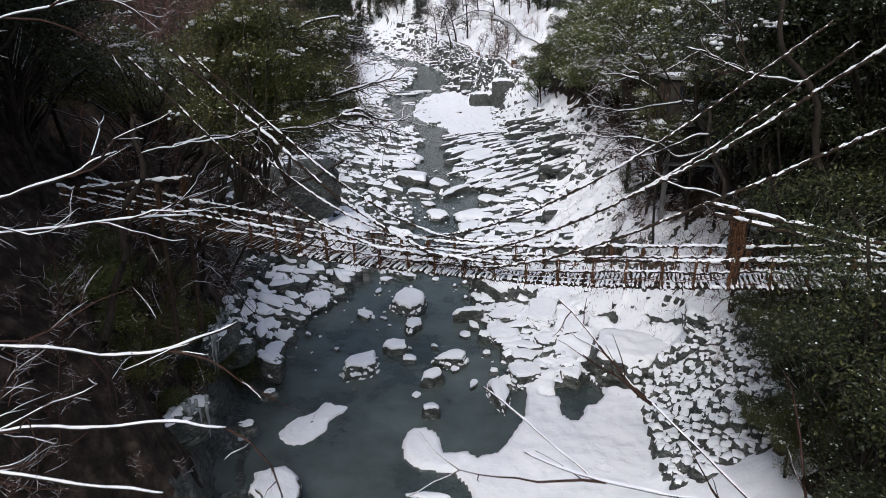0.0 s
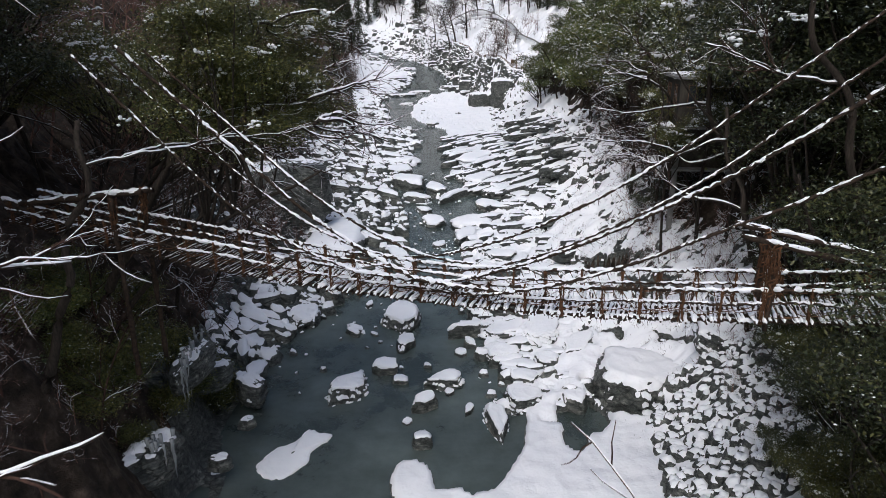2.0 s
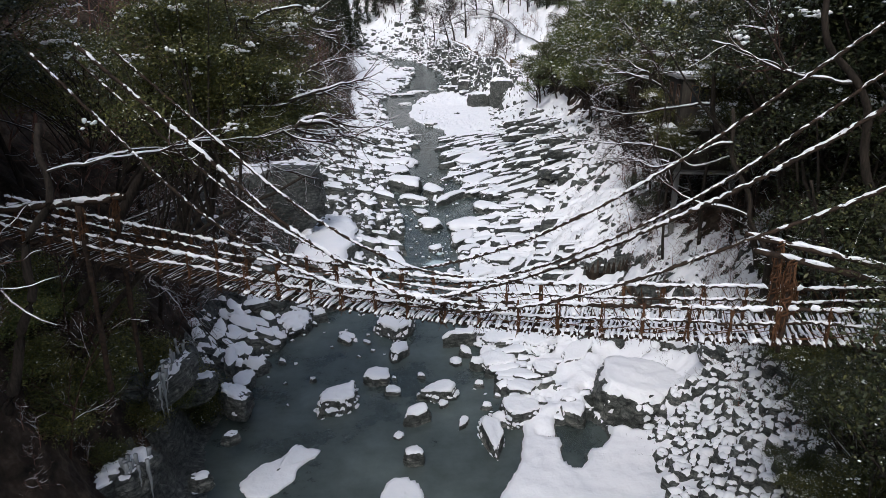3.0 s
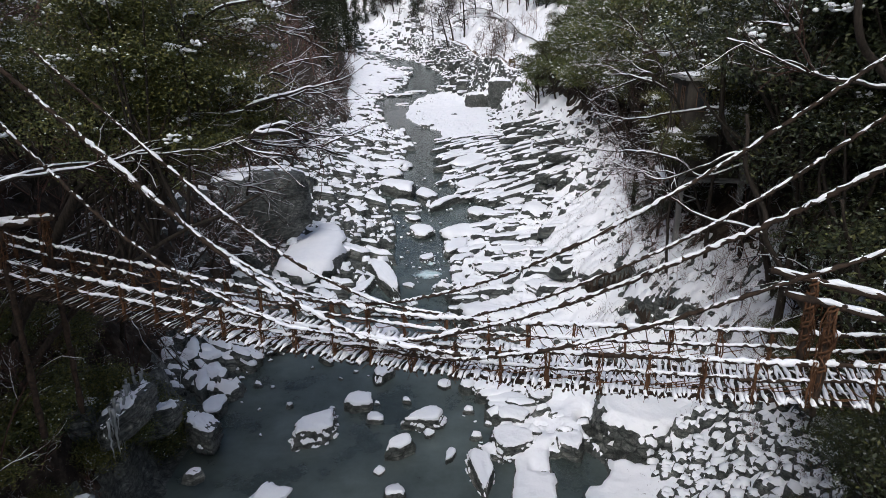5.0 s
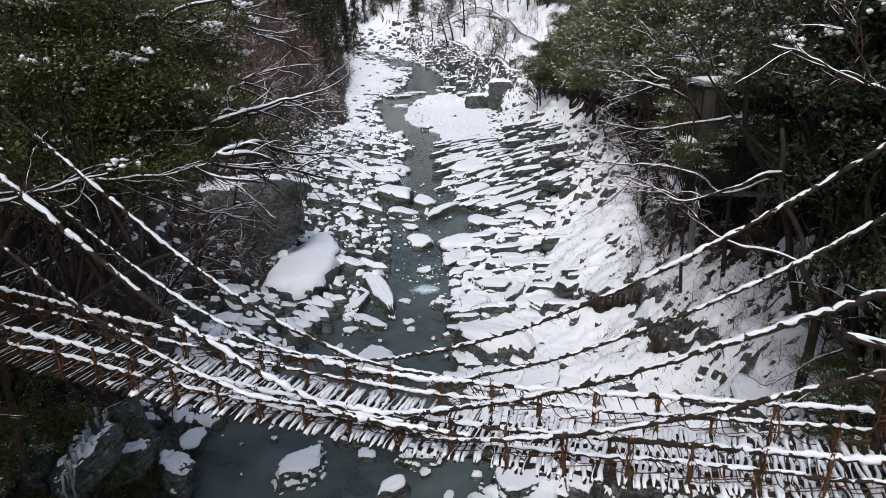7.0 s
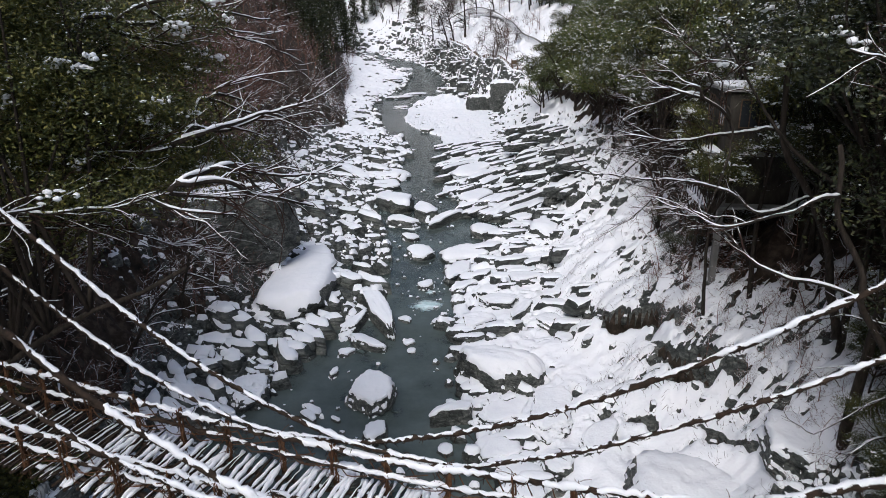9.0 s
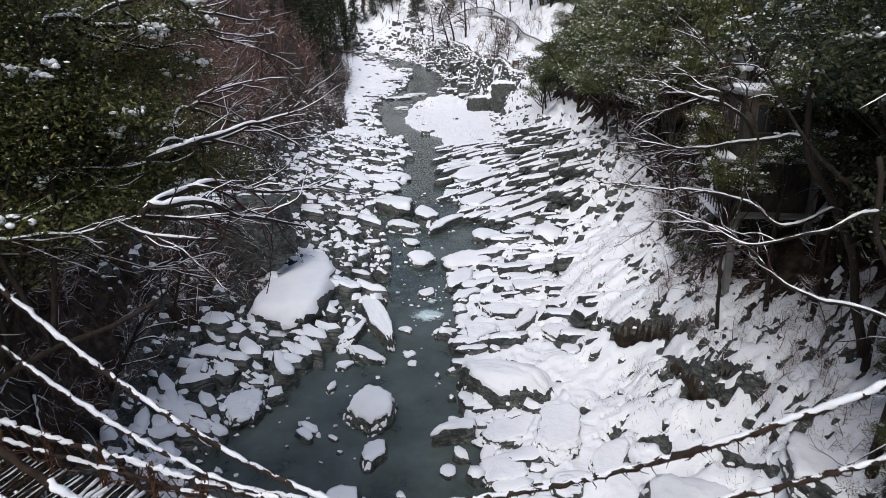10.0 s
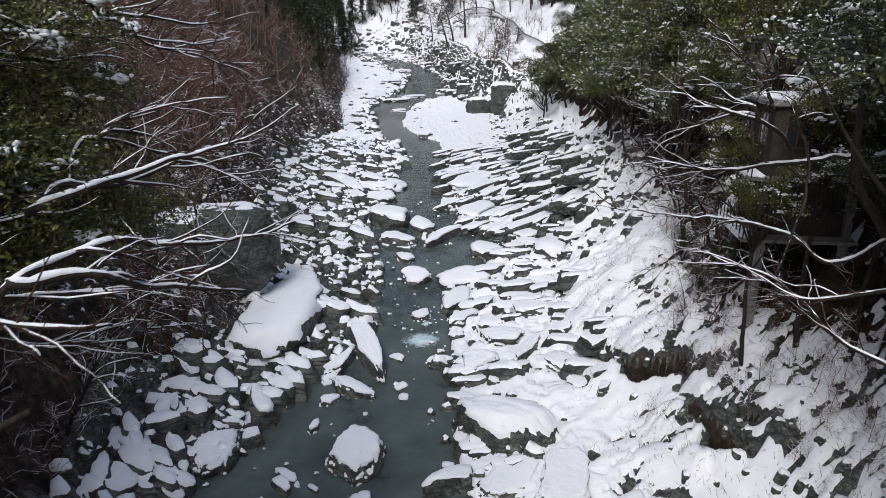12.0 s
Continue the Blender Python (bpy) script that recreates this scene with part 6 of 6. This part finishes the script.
overhanging_tree(2, [(-15.5, 31.0, 9.0), (-13.0, 31.0, 14.0), (-11.0, 31.3, 17.5), (-10.4, 32.4, 22.0)], [
    ([(-10.6, 31.0, 17.6), (-9.2, 29.9, 17.7), (-7.7, 29.5, 17.9), (-6.2, 29.5, 18.0), (-5.4, 29.6, 18.15), (-4.7, 29.8, 18.4)], 0.07),
    ([(-10.8, 31.5, 18.4), (-9.0, 31.5, 18.6), (-7.4, 31.7, 19.0), (-6.2, 31.8, 19.0), (-5.3, 31.9, 19.2)], 0.07),
    ([(-4.9, 32.0, 19.3), (-4.5, 32.4, 19.5), (-4.4, 32.8, 19.5), (-4.3, 33.1, 19.5), (-4.0, 33.5, 19.6), (-3.7, 33.9, 19.7), (-3.3, 34.2, 19.8), (-3.1, 34.6, 19.8), (-2.4, 35.0, 20.0)], 0.10),
    ([(-5.1, 32.5, 19.6), (-4.9, 32.9, 19.4), (-4.6, 33.2, 19.4), (-4.3, 33.6, 19.4), (-4.0, 33.9, 19.6), (-3.7, 34.3, 19.6), (-3.2, 34.6, 19.5), (-2.9, 35.0, 19.2)], 0.08),
    ([(-5.2, 34.0, 20.1), (-5.0, 34.7, 20.0), (-4.5, 35.3, 19.7), (-3.9, 36.0, 19.5)], 0.06),
    ([(-5.0, 34.0, 20.3), (-4.9, 34.5, 20.2), (-4.8, 35.0, 20.1), (-4.4, 35.5, 20.0)], 0.06),
    ([(-5.0, 34.0, 20.3), (-4.8, 34.3, 20.4), (-4.5, 34.6, 20.7)], 0.05),
    ([(-4.6, 30.0, 18.6), (-4.3, 30.8, 18.6), (-4.2, 31.5, 18.6), (-3.8, 32.2, 18.5), (-3.7, 33.0, 18.3), (-3.3, 33.8, 18.0), (-2.9, 34.5, 17.9), (-2.4, 35.2, 17.8), (-1.5, 36.0, 17.7)], 0.09),
    ([(-4.5, 29.9, 18.45), (-4.1, 30.2, 18.5), (-3.8, 30.5, 18.5), (-3.4, 30.8, 18.4), (-3.3, 31.2, 18.1), (-3.3, 31.7, 17.9), (-2.6, 32.1, 17.6), (-2.4, 32.6, 17.3), (-2.0, 33.0, 17.1)], 0.10),
    ([(-4.9, 29.8, 18.3), (-4.5, 30.6, 18.2), (-4.1, 31.2, 17.9), (-3.6, 31.8, 17.7), (-3.3, 32.4, 17.6), (-2.8, 33.0, 17.5)], 0.07),
    ([(-5.2, 29.6, 18.2), (-4.7, 29.6, 18.0), (-4.1, 29.7, 17.9), (-3.5, 30.0, 17.8), (-3.4, 30.5, 17.6)], 0.07),
    ([(-3.9, 31.0, 18.7), (-3.5, 31.5, 18.5), (-3.4, 32.0, 18.1), (-3.2, 32.5, 17.7), (-2.8, 33.0, 17.5)], 0.05),
    ([(-7.2, 32.0, 22.3), (-7.1, 33.6, 22.3), (-6.5, 35.2, 22.3), (-5.7, 36.8, 22.7), (-5.1, 38.4, 22.5), (-4.6, 40.0, 22.4)], 0.08),
    ([(-7.2, 33.0, 22.1), (-7.0, 34.0, 21.9), (-6.5, 35.0, 21.7), (-6.1, 36.0, 21.7)], 0.08),
    ([(-5.1, 34.0, 22.8), (-5.4, 36.0, 22.5), (-5.7, 38.0, 22.1), (-5.0, 40.0, 21.6), (-4.1, 42.0, 21.0)], 0.06),
    ([(-6.0, 33.0, 22.5), (-6.0, 35.2, 22.1), (-5.6, 37.5, 22.1), (-4.9, 39.8, 21.9), (-4.6, 42.0, 22.1)], 0.05)],
    "old leafless tree spreading crooked snow-laden limbs over the river", 0.25, 0.95, 0.8, 0.6)
overhanging_tree(3, [(-15.0, 25.0, 8.0), (-13.0, 25.2, 14.0), (-12.0, 25.4, 17.0), (-12.0, 26.0, 19.0)], [
    ([(-9.8, 25.6, 17.9), (-9.1, 26.7, 18.0), (-7.4, 29.9, 18.2), (-6.1, 32.3, 19.0)], 0.08),
    ([(-10.2, 27.0, 17.9), (-8.7, 29.7, 17.6), (-7.3, 31.6, 17.0), (-6.3, 32.4, 16.3), (-5.1, 34.3, 15.5)], 0.07)],
    "leafless tree with long snow-lined limbs beside the bridge end")
overhanging_tree(4, [(20.5, 43.2, 8.0), (19.0, 43.6, 13.0), (17.0, 43.8, 17.0), (16.5, 43.8, 22.0)], [
    ([(14.5, 44.0, 17.6), (13.5, 44.6, 17.4), (12.3, 45.2, 17.1), (11.1, 45.9, 17.2), (10.0, 46.5, 17.4)], 0.09),
    ([(15.0, 42.0, 14.6), (14.7, 42.7, 14.9), (13.7, 43.3, 15.4), (12.7, 44.0, 15.4), (12.0, 44.7, 15.4), (10.0, 45.3, 15.5), (8.5, 46.0, 15.4)], 0.09),
    ([(12.4, 43.5, 15.6), (12.2, 44.0, 15.4), (11.8, 44.5, 14.8), (11.2, 45.0, 14.0), (10.3, 45.5, 13.0)], 0.05),
    ([(12.7, 43.3, 19.4), (11.5, 43.7, 19.6), (11.3, 44.1, 19.7), (10.8, 44.6, 20.1), (10.3, 45.0, 20.4)], 0.09),
    ([(12.6, 43.3, 19.7), (12.2, 43.9, 19.9), (11.6, 44.4, 20.2), (11.4, 45.0, 20.4)], 0.09),
    ([(12.9, 43.3, 19.4), (12.2, 43.7, 19.5), (11.4, 44.1, 19.1), (10.6, 44.5, 18.7)], 0.08),
    ([(10.6, 44.0, 22.8), (11.2, 43.8, 22.3), (11.8, 43.5, 21.7), (12.5, 43.2, 20.9), (12.9, 43.0, 19.8)], 0.08)],
    "crooked leafless tree holding snowy limbs out from the hillside", 0.22, 0.95, 0.7, 0.8)
overhanging_tree(7, [(18.5, 34.0, 6.0), (17.0, 34.3, 11.0), (14.8, 35.0, 15.0), (14.4, 35.5, 18.5)], [
    ([(12.8, 36.5, 14.1), (12.6, 37.1, 14.3), (11.9, 37.7, 15.0), (11.3, 38.2, 15.5), (10.8, 38.8, 15.5), (10.2, 39.4, 15.6), (10.0, 40.0, 15.7)], 0.08),
    ([(12.4, 34.5, 16.5), (11.8, 35.4, 16.0), (11.1, 36.2, 15.5), (10.6, 37.1, 15.7), (10.2, 38.0, 15.5)], 0.08),
    ([(12.3, 39.0, 18.8), (11.9, 39.3, 20.1), (12.4, 39.7, 20.8), (11.5, 40.0, 20.9)], 0.06)],
    "leafless tree with thin snow-lined limbs above the snowy bank", 0.16, 0.85, 0.9, 0.8)
overhanging_tree(5, [(11.0, 4.0, 6.0), (9.5, 4.6, 11.0), (7.5, 5.4, 14.5)], [
    ([(6.0, 6.0, 15.6), (3.5, 6.6, 16.4), (2.4, 6.7, 16.6), (1.5, 6.8, 16.8), (0.9, 7.0, 17.0)], 0.03),
    ([(4.4, 6.4, 16.0), (3.3, 6.9, 16.9), (2.5, 7.3, 17.6)], 0.025)],
    "slender leafless tree with one snowy bough over the bank", 0.12, 0.75, 0.4, 0.2)
overhanging_tree(6, [(19.5, 28.6, 9.0), (18.6, 29.0, 13.5), (16.9, 29.3, 16.6), (16.2, 29.5, 19.6), (14.6, 29.6, 21.8), (14.4, 29.8, 24.0)], [
    ([(15.4, 29.5, 20.0), (13.2, 29.6, 20.5), (12.0, 29.9, 21.2), (10.6, 30.0, 21.5)], 0.11),
    ([(13.6, 29.6, 20.4), (12.9, 30.0, 21.7), (12.2, 30.3, 22.7)], 0.08)],
    "thick dark tree with crooked limbs dusted with snow", 0.22)


# ---- buildings on the right bank ----
def house(name, x, y, z, w, d, h, yaw, stilts, label, wall=CONCRETE):
    ob = empty(name, pose(x, y, z, 0, 0, yaw))
    tagged(ob, label, "building")
    body = box(Geo(), (0, 0, 0), (w, d, h))
    part("wall", body, wall, ob, smooth=False)
    part("roof", box(Geo(), (-0.2, -0.2, h), (w + 0.2, d + 0.2, h + 0.16)), CONCRETE, ob, "flat grey roof slab", smooth=False)
    v, f = block_shape(w + 0.4, d + 0.4, 0.3, 61, 0.0, 0.95)
    part("roof_snow", Geo().add(v * (1, 1, 1) + (w / 2, d / 2, h + 0.12), f), SNOW, ob, "thick snow on the roof")
    for face, span in ((0, w), (1, d)):
        k = max(int(span // 1.7), 1)
        for i in range(k):
            a = (i + 0.5) * span / k
            g, fr = Geo(), Geo()
            lo, hi = h * 0.42, h * 0.86
            if face == 0:
                box(g, (a - 0.5, -0.02, lo), (a + 0.5, 0.0, hi))
                rails = [((a - 0.56, -0.06, lo - 0.06), (a + 0.56, -0.022, lo)), ((a - 0.56, -0.06, hi), (a + 0.56, -0.022, hi + 0.06)), ((a - 0.56, -0.06, lo), (a - 0.5, -0.022, hi)), ((a + 0.5, -0.06, lo), (a + 0.56, -0.022, hi)), ((a - 0.025, -0.05, lo), (a + 0.025, -0.022, hi))]
            else:
                box(g, (-0.02, a - 0.5, lo), (0.0, a + 0.5, hi))
                rails = [((-0.06, a - 0.56, lo - 0.06), (-0.022, a + 0.56, lo)), ((-0.06, a - 0.56, hi), (-0.022, a + 0.56, hi + 0.06)), ((-0.06, a - 0.56, lo), (-0.022, a - 0.5, hi)), ((-0.06, a + 0.5, lo), (-0.022, a + 0.56, hi)), ((-0.05, a - 0.025, lo), (-0.022, a + 0.025, hi))]
            win = part("window", g, GLASS, ob, smooth=False)
            for lo3, hi3 in rails:
                box(fr, lo3, hi3)
            part("window_frame", fr, WOOD, win, smooth=False)
    if wall is WALL:
        # a lower storey set back between the piers, and a balcony on the river side
        part("lower_wall", box(Geo(), (0.5, 0.5, -3.2), (w - 0.5, d - 0.5, -0.18)), wall, ob, "dark lower storey", smooth=False)
        for z in (-3.35, -0.18):
            slab = part("floor_slab", box(Geo(), (-0.9, -0.5, z), (w, d, z + 0.15)), CONCRETE, ob, smooth=False)
            v, f = block_shape(0.9, d + 0.4, 0.2, 63 - int(z), 0.0, 0.95)
            part("snow", Geo().add(v + (-0.5, d / 2 - 0.2, z + 0.14), f), SNOW, slab, "snow on the slab edge")
            for y1 in np.arange(-0.42, d, 0.62):
                part("rail_post", box(Geo(), (-0.86, y1 - 0.025, z + 0.15), (-0.81, y1 + 0.025, z + 1.1)), BARK, ob, smooth=False)
            part("rail", box(Geo(), (-0.87, -0.45, z + 1.1), (-0.8, d, z + 1.16)), BARK, ob, smooth=False)
        for y1 in (1.3, 3.4):
            part("window", box(Geo(), (0.48, y1 - 0.5, -2.3), (0.499, y1 + 0.5, -1.1)), GLASS, ob, smooth=False)
    for i in range(stilts):
        for j in (0.3, d - 0.3):
            px = 0.3 + (w - 0.6) * i / max(stilts - 1, 1)
            part("stilt", box(Geo(), (px - 0.18, j - 0.18, -9), (px + 0.18, j + 0.18, 0)), CONCRETE, ob, smooth=False)
    return ob


house("riverside_house", 18.0, 52.6, 15.4, 4.6, 5.0, 3.4, -8, 2, "grey concrete house on tall piers among snowy branches", WALL)
house("hillside_house", 24.0, 67.5, 19.6, 6.5, 6.0, 2.2, -5, 3, "low pale house with a snow-covered roof among trees")


# ---- the path on the far bluff ----
PATH = [(float(foot_r(y)) + 7.2, y, ground_z(float(foot_r(y)) + 7.2, y) + 0.15) for y in range(182, 306, 8)]
path_line = fine(PATH, 2.2)


def path_fence():
    ob = empty("path_fence")
    tagged(ob, "brown post-and-rail fence along a snowy riverside path", "fence")
    for p in path_line:
        g = box(Geo(), (p[0] - 0.11, p[1] - 0.11, ground_z(p[0], p[1]) - 1.0), (p[0] + 0.11, p[1] + 0.11, p[2] + 1.25))
        part("post", g, WOOD, ob, smooth=False)
    for h in (0.45, 0.8, 1.1):
        part("rail", tube(Geo(), path_line + (0, 0, h), 0.085, 5), WOOD, ob)
    return ob


path_fence()


def ribbon(name, line, half, mat, label, cat, rise=0.25):
    """A path with a low kerb on its outer side."""
    line = np.asarray(line)
    d = np.gradient(line, axis=0)
    n = np.stack([-d[:, 1], d[:, 0], 0 * d[:, 0]], -1)
    n /= np.linalg.norm(n, axis=1)[:, None]
    a, b = line + n * half, line - n * half
    k = len(line)
    v = np.concatenate([a, b, a - (0, 0, 1.6), b - (0, 0, 1.6)])
    i = np.arange(k - 1)
    f = [np.stack([i, i + 1, k + i + 1, k + i], -1), np.stack([i + 2 * k, i, i + 1, i + 1 + 2 * k], -1)[:, ::-1], np.stack([i + k, i + 3 * k, i + 1 + 3 * k, i + 1 + k], -1)[:, ::-1]]
    ob = empty(name)
    tagged(ob, label, cat)
    part("snow", Geo().add(v, np.concatenate(f)), mat, ob)
    for e in (a, b):
        part("kerb", tube(Geo(), e + (0, 0, rise), 0.2, 6), CONCRETE, ob)
    return ob


ribbon("riverside_path", path_line + (1.6, 1.0, 0.05), 1.2, SNOW, "snow-covered footpath on top of the bluff", "path", 0.02)
upper = fine([(x, y, ground_z(x, y) + 0.4) for x, y in ((36, 176), (32.2, 189.4), (28.7, 200), (26.6, 213), (26.3, 240), (26, 266), (23.7, 286), (17.8, 312), (9, 330), (0, 338))], 3)
ribbon("upper_road", upper, 2.0, SNOW, "snowy road climbing the far hillside", "road", 0.5)


def retaining_wall():
    ob = empty("retaining_wall")
    tagged(ob, "curved pale retaining wall topped with snow", "wall")
    line = fine([(x, y, ground_z(x, y) + 1.2) for x, y in ((24, 268), (21.5, 286), (15.8, 309), (7.5, 326), (-1, 333))], 2.0)
    k = len(line)
    for i in range(k - 1):
        a, b = line[i] - (0, 1, 0), line[i + 1] - (0, 1, 0)
        v = [a - (0, 0, 5), b - (0, 0, 5), b, a, a + (0, 0.7, -5), b + (0, 0.7, -5), b + (0, 0.7, 0), a + (0, 0.7, 0)]
        g = Geo().add(v, [(0, 1, 2, 3), (5, 4, 7, 6), (3, 2, 6, 7), (1, 0, 4, 5), (0, 3, 7, 4), (2, 1, 5, 6)])
        part("panel", g, CONCRETE, ob, smooth=False)
    part("snow", tube(Geo(), line - (0, 0.65, -0.15), 0.5, 7), SNOW, ob)
    return ob


retaining_wall()
pillar = empty("stone_pillar", pose(8.6, 246, 4.0))
tagged(pillar, "pale square pillar standing against the bluff", "pillar")
part("shaft", box(Geo(), (-0.6, -0.6, -2), (0.6, 0.6, 10.6)), CONCRETE, pillar, smooth=False)
part("cap", box(Geo(), (-0.75, -0.75, 10.6), (0.75, 0.75, 11.0)), SNOW, pillar, "snow cap", smooth=False)
notice = empty("notice_board", pose(21.0, 199, ground_z(21.0, 199) + 0.2))
tagged(notice, "small roofed notice board beside the path", "sign")
for dx in (-0.8, 0.8):
    part("post", box(Geo(), (dx - 0.08, -0.08, -1), (dx + 0.08, 0.08, 2.3)), WOOD, notice, smooth=False)
part("board", box(Geo(), (-0.72, -0.05, 0.9), (0.72, 0.05, 2.0)), WOOD, notice, smooth=False)
part("roof", box(Geo(), (-1.4, -0.8, 2.3), (1.4, 0.8, 2.65)), SNOW, notice, "snow-covered little roof", smooth=False)

# ---- stalks, seedlings and twigs poking through the snow ----
def stalks():
    rng = np.random.default_rng(44)
    g = Geo()
    for _ in range(4200):
        y = 34 + 66 * rng.random() ** 1.3
        x = float(foot_r(y)) - 2 + 11 * rng.random() ** 0.7
        if vnoise(np.array([x * 0.4]), np.array([y * 0.4]), 9)[0] < -0.1:
            continue
        z = ground_z(x, y)
        for _ in range(rng.integers(1, 4)):
            b = np.array([x + rng.normal(0, 0.12), y + rng.normal(0, 0.12), z])
            t = b + np.array([rng.normal(0, 0.2), rng.normal(0, 0.2), rng.uniform(0.25, 0.5)])
            tube(g, [b, (b + t) / 2 + rng.normal(0, 0.07, 3), t], [0.010, 0.008, 0.003], 3)
    return tagged(new("dry_stalks", g.mesh("dry_stalks", TWIG)), "thin dark stalks and seedlings sticking out of the snow", "undergrowth", kind="stuff")


stalks()
